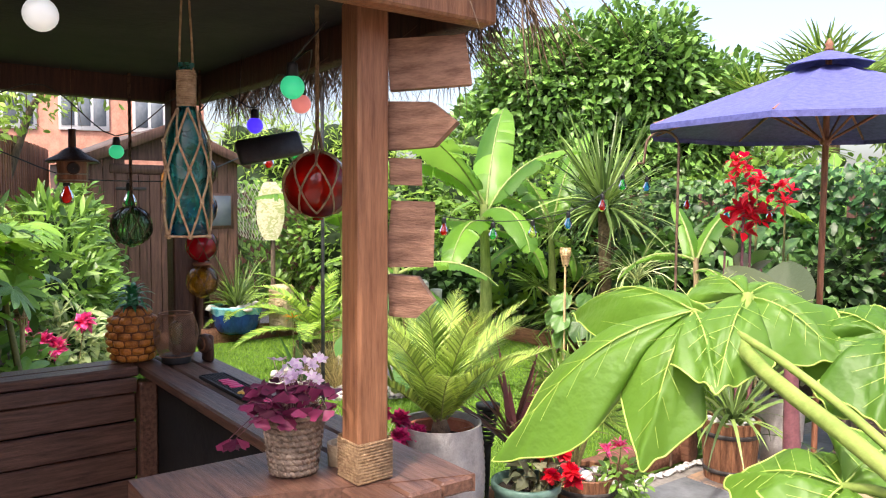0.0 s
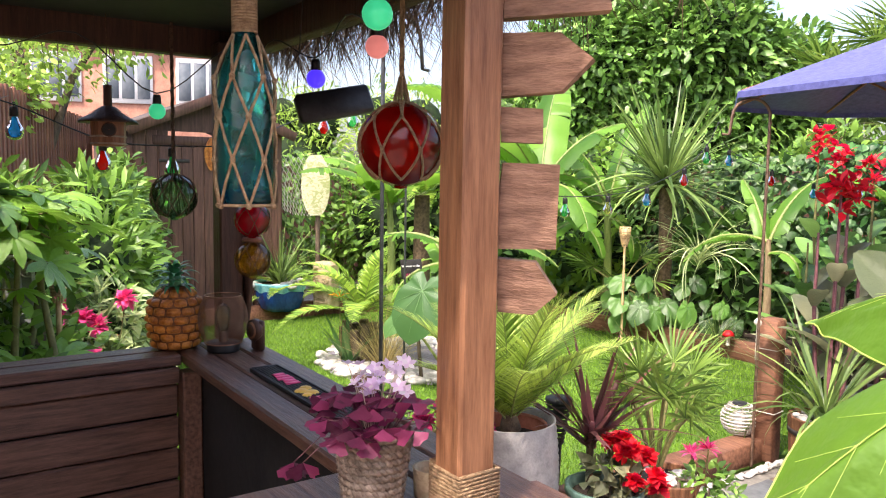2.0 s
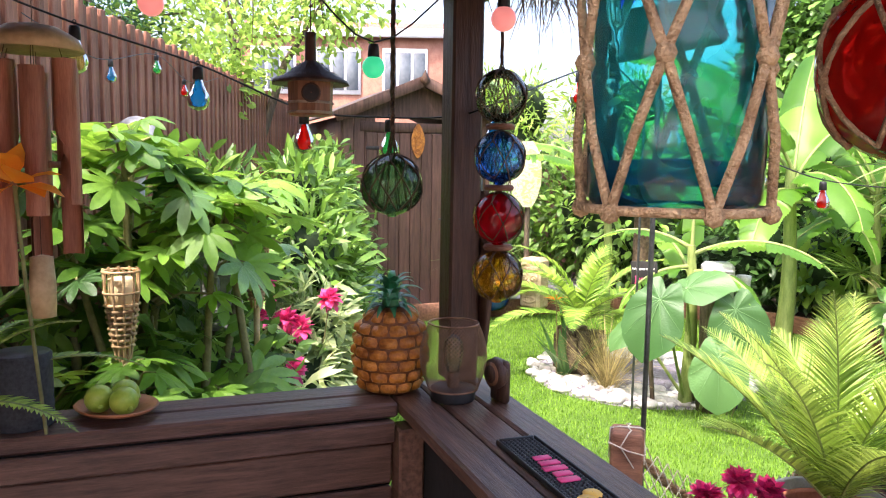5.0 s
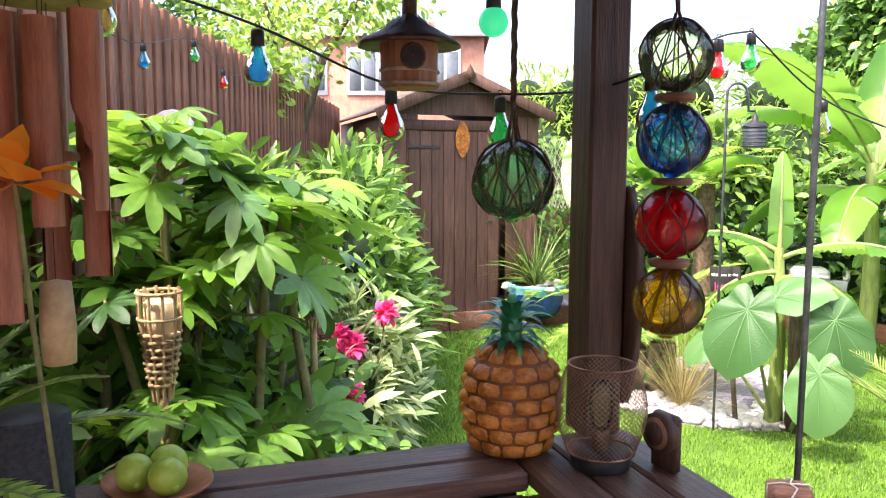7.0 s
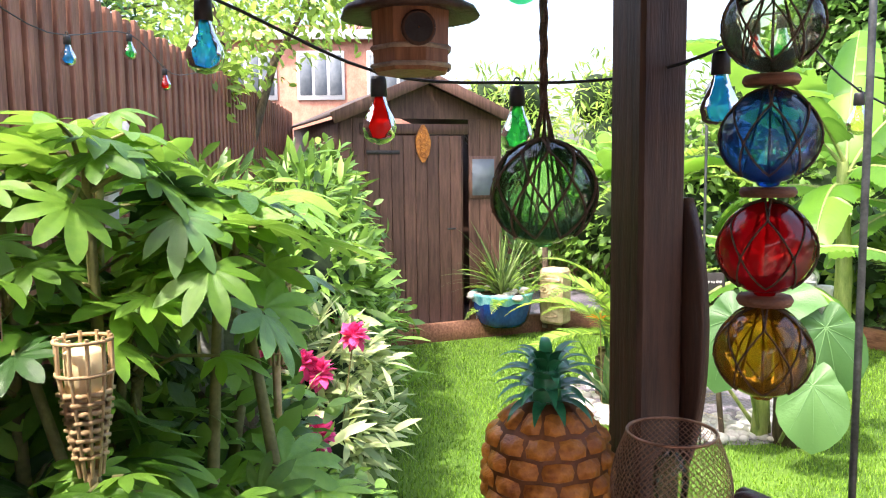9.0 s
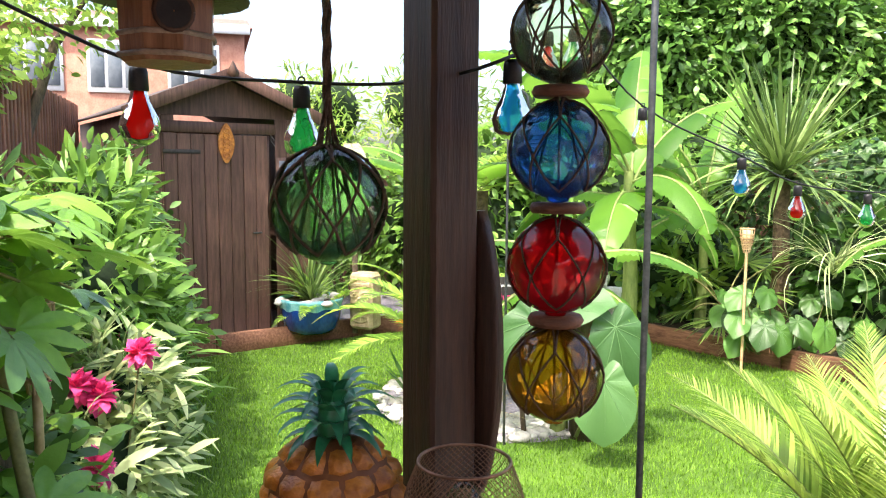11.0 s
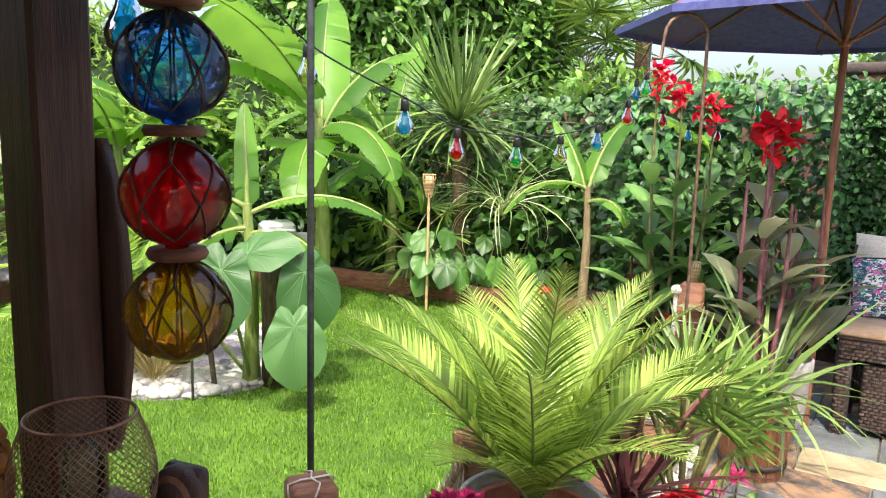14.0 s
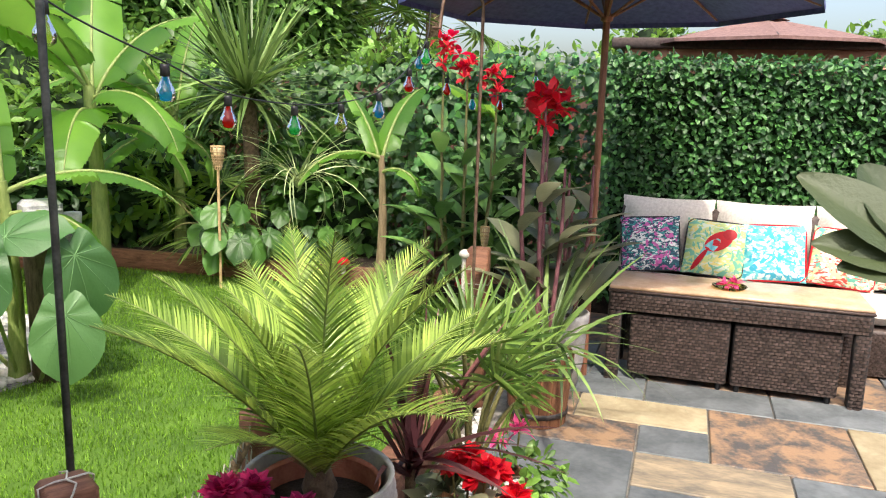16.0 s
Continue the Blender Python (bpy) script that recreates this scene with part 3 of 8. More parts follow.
bar()
PA, PB = 1.405, 0.072
post_near = post("bar_post", PA, PB, 0.074, ZC + 0.002, 2.09, M_POST, "red-brown wooden bar post with rope bound round its foot")
g = Geo()
for k in range(13):
    s = 0.041
    g.put(tube([(-s, -s, 0), (s, -s, 0.001), (s, s, 0.002), (-s, s, 0.003), (-s, -s, 0.0065)], 0.0036, 5), Matrix.Translation((0, 0, 0.004 + 0.0066 * k)))
part("rope_binding", g, M_ROPE, post_near, "pale jute rope wound round the foot")
g = Geo()
for k in range(14):
    a = RNG.random() * 6.28
    g.put(ball(0.007 + 0.006 * RNG.random(), 7, 5), Matrix.Translation((-0.046 + 0.012 * RNG.random(), -0.01 + 0.035 * RNG.random(), 0.075 + 0.05 * RNG.random())))
part("dried_bud", g, M_THATCH, post_near, "dried flower heads tucked into the rope")
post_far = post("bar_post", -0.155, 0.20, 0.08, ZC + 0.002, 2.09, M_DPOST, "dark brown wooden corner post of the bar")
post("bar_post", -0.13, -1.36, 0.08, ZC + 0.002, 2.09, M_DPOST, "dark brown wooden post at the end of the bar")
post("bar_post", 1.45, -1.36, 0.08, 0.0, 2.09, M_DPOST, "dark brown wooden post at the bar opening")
# a long surf-shaped board on the corner post
tt = np.linspace(0, 1, 25)
w = 0.052 * np.sin(np.pi * (0.02 + 0.96 * tt)) ** 0.6
v = np.concatenate([np.stack([np.full(25, q), k * w, tt * 0.42], 1) for q, k in ((0.008, -1), (0.008, 1), (-0.008, 1), (-0.008, -1))])
g = Geo().add(v, [[25 * k + i, 25 * k + i + 1, 25 * ((k + 1) % 4) + i + 1, 25 * ((k + 1) % 4) + i][::-1] for k in range(4) for i in range(24)])
g.f[4].append(np.array([[0, 25, 50, 75], [99, 74, 49, 24]]))
solid("wall_paddle", g, M_DPOST, G(-0.135, 0.253, ZC + 0.06, 90), "dark oval wooden paddle board fixed to the corner post", "paddle")


def roof():
    ro = thing("bar_roof", G(0, 0), "dark-boarded bar roof with a shaggy palm-thatch fringe", "roof", kind="structure")
    a0, a1, b0, b1, z = -0.26, 1.56, -1.45, 0.30, 2.06
    # The a1 beam takes the lighter red-brown wood, the other three the darker.
    for at, l in (((a0 + 0.03, (b0 + b1) / 2), None), ((a1 - 0.03, (b0 + b1) / 2), None)):
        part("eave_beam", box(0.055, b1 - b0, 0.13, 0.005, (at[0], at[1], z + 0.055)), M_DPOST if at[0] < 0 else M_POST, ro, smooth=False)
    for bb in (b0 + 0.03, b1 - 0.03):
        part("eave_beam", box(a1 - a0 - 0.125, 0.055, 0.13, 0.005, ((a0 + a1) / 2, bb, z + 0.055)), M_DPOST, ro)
    # boarded slopes up to a ridge
    ap = ((a0 + a1) / 2, (b0 + b1) / 2, z + 0.75)
    cs = [(a0 - 0.04, b0 - 0.04, z + 0.125), (a1 + 0.04, b0 - 0.04, z + 0.125), (a1 + 0.04, b1 + 0.04, z + 0.125), (a0 - 0.04, b1 + 0.04, z + 0.125)]
    g = Geo().add(cs + [ap] + [(x, y, h + 0.07) for x, y, h in cs] + [(ap[0], ap[1], ap[2] + 0.08)], [[1, 0, 4], [2, 1, 4], [3, 2, 4], [0, 3, 4], [5, 6, 9], [6, 7, 9], [7, 8, 9], [8, 5, 9], [0, 1, 6, 5], [1, 2, 7, 6], [2, 3, 8, 7], [3, 0, 5, 8]])
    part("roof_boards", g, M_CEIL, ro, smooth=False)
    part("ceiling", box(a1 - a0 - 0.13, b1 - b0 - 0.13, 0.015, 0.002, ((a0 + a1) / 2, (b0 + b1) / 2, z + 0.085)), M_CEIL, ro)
    # thatch: many bent strands over the slopes and hanging at the eaves
    n = 5200
    g = Geo()
    leaf = blade(1.0, 0.016, 0.35, 0.0, 5, 2, "sword")
    side = RNG.integers(0, 4, n)
    u, k = RNG.random(n), RNG.random(n)
    cs = np.array(cs)
    p0, p1 = cs[side], cs[(side + 1) % 4]
    base = p0 + (p1 - p0) * u[:, None]
    pos = base + (np.array(ap) - base) * (k * 0.9)[:, None] + np.array([0, 0, 0.08])
    out = base - np.array(ap)
    out /= np.linalg.norm(out, axis=1)[:, None]
    d = out + RNG.normal(0, 0.22, (n, 3))
    scatter(g, leaf, pos, d, np.tile([0, 0, 1.0], (n, 1)) + 0.3 * RNG.normal(0, 1, (n, 3)), 0.22 + 0.2 * RNG.random(n))
    part("thatch", g, M_THATCH, ro, "dry grey-brown palm thatch")
    # hanging fringe on the garden side, and a little round the corner
    n = 2600
    u = RNG.random(n)
    pos = np.stack([a0 + 0.1 + (a1 - a0 - 0.05) * u, np.full(n, b1 + 0.03) + 0.03 * RNG.random(n), np.full(n, z + 0.10)], 1)
    d = np.stack([RNG.normal(0.1, 0.45, n), RNG.normal(0.12, 0.3, n), -np.ones(n)], 1)
    g = scatter(Geo(), blade(1.0, 0.013, 0.5, 0.0, 6, 2, "sword"), pos, d, RNG.normal(0, 1, (n, 3)), 0.10 + 0.19 * RNG.random(n) * (0.6 + 0.6 * np.sin(u * 17) ** 2))
    part("thatch_fringe", g, M_THATCH, ro, "loose hanging thatch strands")


roof()

# ---- signs on the near post ----


def sign(z, h, l, point, tilt, turn=0.0, off=0.0):
    """A thick sawn board that leaves the post along its far face; point: depth of its arrow tip."""
    t = 0.034
    prof = [(0, -h / 2), (l, -h / 2), (l + point, 0), (l, h / 2), (0, h / 2)] if point else [(0, -h / 2), (l, -h / 2), (l - 0.006, h / 2), (0, h / 2)]
    n = len(prof)
    rr = [(x + 0.003 * RNG.normal(), y + 0.003 * RNG.normal()) for x, y in prof]
    g = Geo().add([(x, yy, y) for yy in (-t / 2, t / 2) for x, y in rr], [list(range(n)), list(range(n, 2 * n))[::-1]] + [[(i + 1) % n, i, n + i, n + (i + 1) % n] for i in range(n)])
    return solid("arrow_sign" if point else "board_sign", g, M_SIGN, pose(0.022, 1.712, z, 0, tilt, turn), "rough-sawn brown wooden " + ("arrow sign" if point else "sign board") + " fixed to the bar post", "sign", "signs on the bar post", smooth=False)


for z, h, l, pt, tilt, turn in SIGNS:
    sign(z, h, l, pt, tilt, turn)

# ---- shed ----


def shed():
    ob = thing("garden_shed", G(-6.2, 2.06, 0.0), "dark brown wooden garden shed with an apex roof", "shed")
    wd, dp, ez, az = 1.66, 2.2, 2.12, 2.47
    rng = random.Random(2)
    y = -wd / 2
    while y < wd / 2 - 0.01:
        w = min(0.118, wd / 2 - y)
        if not (y > -0.58 and y < 0.40):
            part("wall_board", box(0.02, w - 0.004, ez - 0.1, 0.004, (0, y + w / 2, 0.1 + (ez - 0.1) / 2)), M_SHED, ob, smooth=False)
        y += 0.118
    g = Geo().add([(0, -wd / 2, ez), (0, wd / 2, ez), (0, 0, az), (-0.02, -wd / 2, ez), (-0.02, wd / 2, ez), (-0.02, 0, az)], [[0, 1, 2], [5, 4, 3], [0, 3, 4, 1]])
    part("gable", g, M_SHED, ob, smooth=False)
    for s in (-1, 1):
        part("side_wall", box(dp, 0.02, ez - 0.1, 0.003, (-dp / 2 - 0.012, s * wd / 2, 0.1 + (ez - 0.1) / 2)), M_SHED, ob)
        ang = math.atan2(az - ez, wd / 2)
        g = box(dp + 0.3, 1.0, 0.02, 0.003)
        part("roof_slope", Geo().put(g, Matrix.Translation((-dp / 2 + 0.02, s * 0.475, (ez + az) / 2 + 0.03)) @ Matrix.Rotation(-s * ang, 4, "X")), M_ROOFFELT, ob)
        g = box(0.022, 1.0, 0.11, 0.004)
        part("barge_board", Geo().put(g, Matrix.Translation((0.18, s * 0.475, (ez + az) / 2 + 0.0)) @ Matrix.Rotation(-s * ang, 4, "X")), M_SHED, ob)
    part("back_wall", box(0.02, wd, ez, 0.003, (-dp, 0, ez / 2)), M_SHED, ob)
    part("finial", lathe([(0.001, 0), (0.06, 0.06), (0.001, 0.17)], 4), M_SHED, ob).location = (0.2, 0, az - 0.03)
    part("door_head", box(0.03, 1.1, 0.10, 0.004, (0.012, -0.09, 2.02)), M_SHED, ob)
    door = part("door", box(0.024, 0.005, 1.86, 0.001, (0.012, 0.395, 1.03)), M_SHED, ob)
    for k in range(8):
        part("door_board", box(0.026, 0.117, 1.86, 0.005, (0.012, -0.52 + 0.121 * k, 1.03)), M_SHED, door, smooth=False)
    for z in (1.80, 0.35):
        part("hinge", box(0.008, 0.33, 0.035, 0.003, (0.031, -0.42, z)), M_IRON, door)
    part("handle", tube([(0.03, 0.30, 1.05), (0.06, 0.30, 1.05), (0.06, 0.22, 1.05)], 0.009), M_METAL, door)
    # window to the right of the door
    win = part("window", box(0.03, 0.30, 0.42, 0.004, (0.012, 0.62, 1.55)), M_SHED, ob)
    part("pane", box(0.012, 0.24, 0.36, 0.001, (0.024, 0.62, 1.55)), M_PANE, win)
    # carved plaque on the door
    tt = np.linspace(0, 1, 15)
    w = 0.075 * np.sin(np.pi * (0.02 + 0.96 * tt)) ** 0.75
    g = Geo()
    for x in (0.03, 0.05):
        g.add(np.concatenate([np.stack([np.full(15, x), -w, tt * 0.36], 1), np.stack([np.full(15, x), w, tt * 0.36], 1)]), [[i, 15 + i, 16 + i, i + 1] for i in range(14)])
    for s in (-1, 1):
        g.add(np.concatenate([np.stack([np.full(15, 0.03), s * w, tt * 0.36], 1), np.stack([np.full(15, 0.05), s * w, tt * 0.36], 1)]), [[i, i + 1, 16 + i, 15 + i] for i in range(14)])
    for k in range(6):
        g.put(tube([(0.052, 0.03 * math.cos(a), 0.07 + 0.045 * k + 0.02 * math.sin(a)) for a in np.linspace(0, 6.28, 11)], 0.006, 5), Matrix())
    solid("carved_plaque", g, M_PINE, G(-6.2, 2.04, 1.70), "orange carved wooden tiki plaque on the shed door", "plaque")


shed()
solid("shed_bed", box(1.6, 4.6, 0.13, 0.004, (-6.75, 2.5, 0.045)), M_GRAVEL, G(0, 0), "slate gravel bed in front of the shed", "gravel", kind="structure")


def stones(n, area, size, z, seed, flat=0.65):
    rng = np.random.default_rng(seed)
    g = Geo()
    for k in range(n):
        s = size * (0.6 + 0.8 * rng.random())
        x, y = area(rng)
        b = ball(s, 8, 6)
        v = b.v
        b.v = [q * (1 + 0.12 * rng.normal(0, 1, (1, 3))) for q in v]
        g.put(b, Matrix.Translation((x, y, z + s * flat * 0.5)) @ Matrix.Rotation(rng.random() * 6.28, 4, "Z") @ Matrix.Diagonal((1.2, 0.9, flat, 1)))
    return g


# sleeper edging round the lawn
_ed = thing("lawn_edging", G(0, 0), "brown timber sleeper edging round the lawn", "edging", kind="structure")
for a0, b0, a1, b1 in ((-5.88, 0.2, -5.88, 1.8), (-5.88, 1.81, -5.88, 3.4), (-5.88, 3.41, -5.60, 4.55), (-5.6, 4.56, -4.35, 5.42), (-4.33, 5.43, -2.75, 5.56), (-2.74, 5.56, -1.2, 5.72), (-1.19, 5.72, 0.2, 5.86)):
    l, ang = math.hypot(a1 - a0, b1 - b0), math.atan2(b1 - b0, a1 - a0)
    ob = part("sleeper", Geo().put(box(l, 0.055, 0.21, 0.008), Matrix.Translation(((a0 + a1) / 2, (b0 + b1) / 2, 0.075)) @ Matrix.Rotation(ang, 4, "Z")), M_SLEEPER, _ed)
for b0, b1 in ((1.9, 3.05), (3.06, 3.62)):
    part("sleeper", box(0.16, b1 - b0, 0.15, 0.01, (-0.24, (b0 + b1) / 2, 0.055)), M_SLEEPER, _ed)
solid("pebble_strip", stones(160, lambda r: (-0.11 + 0.05 * r.random(), 2.1 + 1.45 * r.random()), 0.014, -0.005, 3), M_PEBBLE, G(0, 0), "strip of small white pebbles along the patio edge", "pebbles", kind="stuff")
solid("back_bed", box(6.5, 2.2, 0.16, 0.004, (-2.6, 6.75, 0.05)), M_SOIL, G(0, 0), "dark soil of the planted bed", "flower bed", kind="structure")

# ---- fences and the wall of leaves ----


def fence():
    root = thing("fence_left", pose(-2.72, 2.9, 0, 0, 0, 115.5), "red-brown slatted garden fence", "fence", kind="structure")
    sl = [box(0.046, 0.022, 2.3, 0.004).mesh("slat", M_FENCE, False) for _ in range(2)]
    k = 0
    x = -3.0
    while x < 7.0:
        ob = new("slat", sl[k % 2])
        ob.parent = root
        ob.location = (x, 0.012 * (k % 2), 1.15 + 0.01 * math.sin(k * 1.7))
        x += 0.058
        k += 1
    for z in (0.4, 1.2, 2.0):
        part("rail", box(10.0, 0.03, 0.07, 0.004, (2.0, 0.04, z)), M_FENCE, root)
    # Near-black sheet behind the slats, seen through their gaps.
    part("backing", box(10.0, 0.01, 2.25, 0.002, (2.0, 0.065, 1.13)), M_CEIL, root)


fence()
_f = thing("fence_back", G(-3.0, 7.75), "dark brown garden fence behind the planting", "fence", kind="structure")
for k in range(60):
    part("slat", box(0.14, 0.02, 1.8, 0.004, (-4.6 + 0.15 * k, 0, 0.9)), M_SHED, _f, smooth=False)
_f = thing("fence_end", G(-8.6, 2.0), "brown garden fence behind the shed", "fence", kind="structure")
for k in range(70):
    part("slat", box(0.02, 0.14, 1.8, 0.004, (0, -4.0 + 0.15 * k, 0.9)), M_SHED, _f, smooth=False)
part_wall = solid("house_wall", box(0.2, 8.0, 3.0, 0.01, (6.4, -1.0, 1.5)), M_BRICK, G(0, 0), "red brick house wall behind the patio", "wall", kind="structure")


def leaf_wall():
    """A clipped leafy screen behind the sofa."""
    n = 15000
    root = thing("leaf_hedge", G(0.35, 5.62, 0), "dense dark green leafy hedge screen behind the sofa", "hedge")
    # Added solid core; its near-black colour paints the shade inside the hedge.
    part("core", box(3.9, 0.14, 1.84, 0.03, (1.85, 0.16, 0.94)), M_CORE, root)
    x = -0.12 + 4.0 * RNG.random(n)
    z = 0.1 + 1.85 * RNG.random(n) ** 0.9
    y = 0.06 - 0.07 * RNG.random(n) + 0.03 * np.sin(x * 5) * np.sin(z * 6)
    d = np.stack([RNG.normal(0, 0.7, n), -0.55 - 0.3 * RNG.random(n), RNG.normal(-0.35, 0.6, n)], 1)
    nr = np.stack([RNG.normal(0, 0.4, n), -np.ones(n) * 0.7, 0.7 + RNG.normal(0, 0.4, n)], 1)
    g = scatter(Geo(), blade(1, 0.62, 0.3, 0.25, 4, 3, "lance"), np.stack([x, y, z], 1), d, nr, 0.04 + 0.025 * RNG.random(n))
    m = 1800
    p = np.stack([4.0 * RNG.random(m) - 0.1, 0.3 * RNG.random(m), 1.84 + 0.14 * RNG.random(m)], 1)
    scatter(g, blade(1, 0.62, 0.3, 0.25, 4, 3, "lance"), p, RNG.normal(0, 1, (m, 3)) + [0, -0.3, 0.5], RNG.normal(0, 0.5, (m, 3)) + [0, 0, 1], 0.04 + 0.03 * RNG.random(m))
    part("foliage", g, L_HEDGE, root)


leaf_wall()

# ---- the house beyond the shed ----


def house(m, label):
    ob = thing("brick_house", m, label, "house")
    part("wall", box(9, 6, 6.6, 0.02, (0, 3, 2.1)), M_BRICK, ob)
    g = Geo().add([(-4.8, -0.3, 5.35), (4.8, -0.3, 5.35), (4.8, 6.3, 5.35), (-4.8, 6.3, 5.35), (-4.8, 3, 6.15), (4.8, 3, 6.15)], [[0, 1, 5, 4], [2, 3, 4, 5], [1, 2, 5], [3, 0, 4], [3, 2, 1, 0]])
    part("roof", g, M_ROOFTILE, ob, smooth=False)
    for x in (-2.9, -0.2, 2.6):
        for z in (1.5, 4.1):
            w = part("window", box(1.9, 0.12, 1.5, 0.02, (x, -0.02, z)), M_WHITE, ob)
            for k in (-0.6, 0, 0.6):
                part("pane", box(0.48, 0.04, 1.2, 0.01, (x + k, -0.09, z)), M_PANE, w)
    part("fascia", box(9.4, 0.08, 0.28, 0.01, (0, -0.28, 5.3)), M_WHITE, ob)


house(HOUSE @ Matrix.Diagonal((0.60, 0.72, 0.78, 1)), "red brick house with white bay windows and tiled roof")

# ---- plants ----
def smooth(pts, k=5):
    p = [Vector(q) for q in pts]
    p = [2 * p[0] - p[1], *p, 2 * p[-1] - p[-2]]
    out = []
    for i in range(1, len(p) - 2):
        for j in range(k):
            t = j / k
            out.append(0.5 * (2 * p[i] + (p[i + 1] - p[i - 1]) * t + (2 * p[i - 1] - 5 * p[i] + 4 * p[i + 1] - p[i + 2]) * t * t + (3 * p[i] - p[i - 1] - 3 * p[i + 1] + p[i + 2]) * t ** 3))
    return np.array([*out, p[-2]])


UP = np.array([0, 0, 1.0])


def unit(v):
    return v / (np.linalg.norm(v, axis=1)[:, None] + 1e-9)


def clump(g, leaf, c, r, n, size, up=0.5, shell=0.55, seed=0):
    """Leaves over a lumpy ellipsoid at c with radii r, facing out and up."""
    rng = np.random.default_rng(seed)
    d = unit(rng.normal(0, 1, (n, 3)))
    lump = 1 + 0.18 * np.sin(d[:, 0] * 5 + seed) * np.cos(d[:, 2] * 4 + seed * 2) + 0.12 * np.sin(d[:, 1] * 9)
    k = (shell + (1 - shell) * rng.random(n)) * lump
    pos = np.array(c) + d * k[:, None] * np.array(r)
    out = d + rng.normal(0, 0.55, (n, 3))
    out[:, 2] += up * 0.3 - 0.25
    nr = d * 0.7 + UP * (0.4 + up) + rng.normal(0, 0.45, (n, 3))
    return scatter(g, leaf, pos, out, nr, size * (0.65 + 0.7 * rng.random(n)))


SIMPLE = blade(1, 0.5, 0.35, 0.2, 4, 3, "lance")
NARROW = blade(1, 0.22, 0.3, 0.2, 4, 3, "lance")
ROUND = blade(1, 0.85, 0.4, 0.2, 5, 3, "heart")


def shrub(name, m, clumps, leaf, leaves, size, material, label, category="shrub", stems=6, core=True, up=0.5, group="", seed=1, kind=""):
    """Stems, an added near-black core that paints the inner shade, and a crown of many leaves; clumps: (centre, radii).
    """
    ob = thing(name, m, label, category, group, kind)
    rng = np.random.default_rng(seed)
    g, st, co = Geo(), Geo(), Geo()
    vol = np.array([r[0] * r[1] + r[1] * r[2] + r[0] * r[2] for c, r in clumps])
    for k, (c, r) in enumerate(clumps):
        clump(g, leaf, c, r, int(leaves * vol[k] / vol.sum()), size, up, seed=seed * 17 + k)
        for s in range(max(1, stems // len(clumps))):
            e = np.array(c) + rng.normal(0, 0.25, 3) * np.array(r)
            b = np.array([c[0] * 0.5, c[1] * 0.5, 0]) + np.array([*rng.normal(0, 0.06, 2), 0])
            st.put(tube([b, (b + e) / 2 + rng.normal(0, 0.05, 3), e], [0.018, 0.013, 0.005], 5), Matrix())
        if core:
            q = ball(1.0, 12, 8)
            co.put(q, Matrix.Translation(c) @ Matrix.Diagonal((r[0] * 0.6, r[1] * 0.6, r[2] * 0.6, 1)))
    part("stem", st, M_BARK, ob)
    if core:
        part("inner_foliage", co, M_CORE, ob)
    part("foliage", g, material, ob)
    return ob


def palmate(lobes=8, seed=0, droop=0.35):
    """A hand-shaped leaf in one sheet, cut deep between pointed lobes; its stalk end at the origin."""
    rng = np.random.default_rng(seed)
    rim = []
    for k in range(lobes):
        a = (k - (lobes - 1) / 2) * (4.9 / lobes)
        l = (1.0 - 0.34 * abs(a) / 2.4) * (0.92 + 0.16 * rng.random())
        h = 2.45 / lobes
        for da, q in ((-1.0, 0.50), (-0.80, 0.66), (-0.58, 0.80), (-0.30, 0.93), (0.0, 1.04), (0.30, 0.93), (0.58, 0.80), (0.80, 0.66)):
            rim.append((a + da * h, l * q * (0.97 + 0.06 * rng.random()), abs(da)))
    rim.append((rim[-1][0] + 0.25, 0.34, 1.0))
    rim.append((math.pi, 0.06, 1.0))
    n, v, rings = len(rim), [(0, 0, 0)], (0.3, 0.6, 0.82, 1.0)
    for t in rings:
        for a, r, e in rim:
            q = r * t
            v.append((q * math.sin(a), q * math.cos(a), 0.05 * e * t * r - droop * 0.75 * q * q + 0.02 * math.sin(a * 5 + seed) * t))
    f = [[0, 1 + (j + 1) % n, 1 + j] for j in range(n)]
    for k in range(len(rings) - 1):
        for j in range(n):
            b, c = 1 + k * n, 1 + (k + 1) * n
            f.append([b + j, b + (j + 1) % n, c + (j + 1) % n, c + j])
    return Geo().add(v, f)


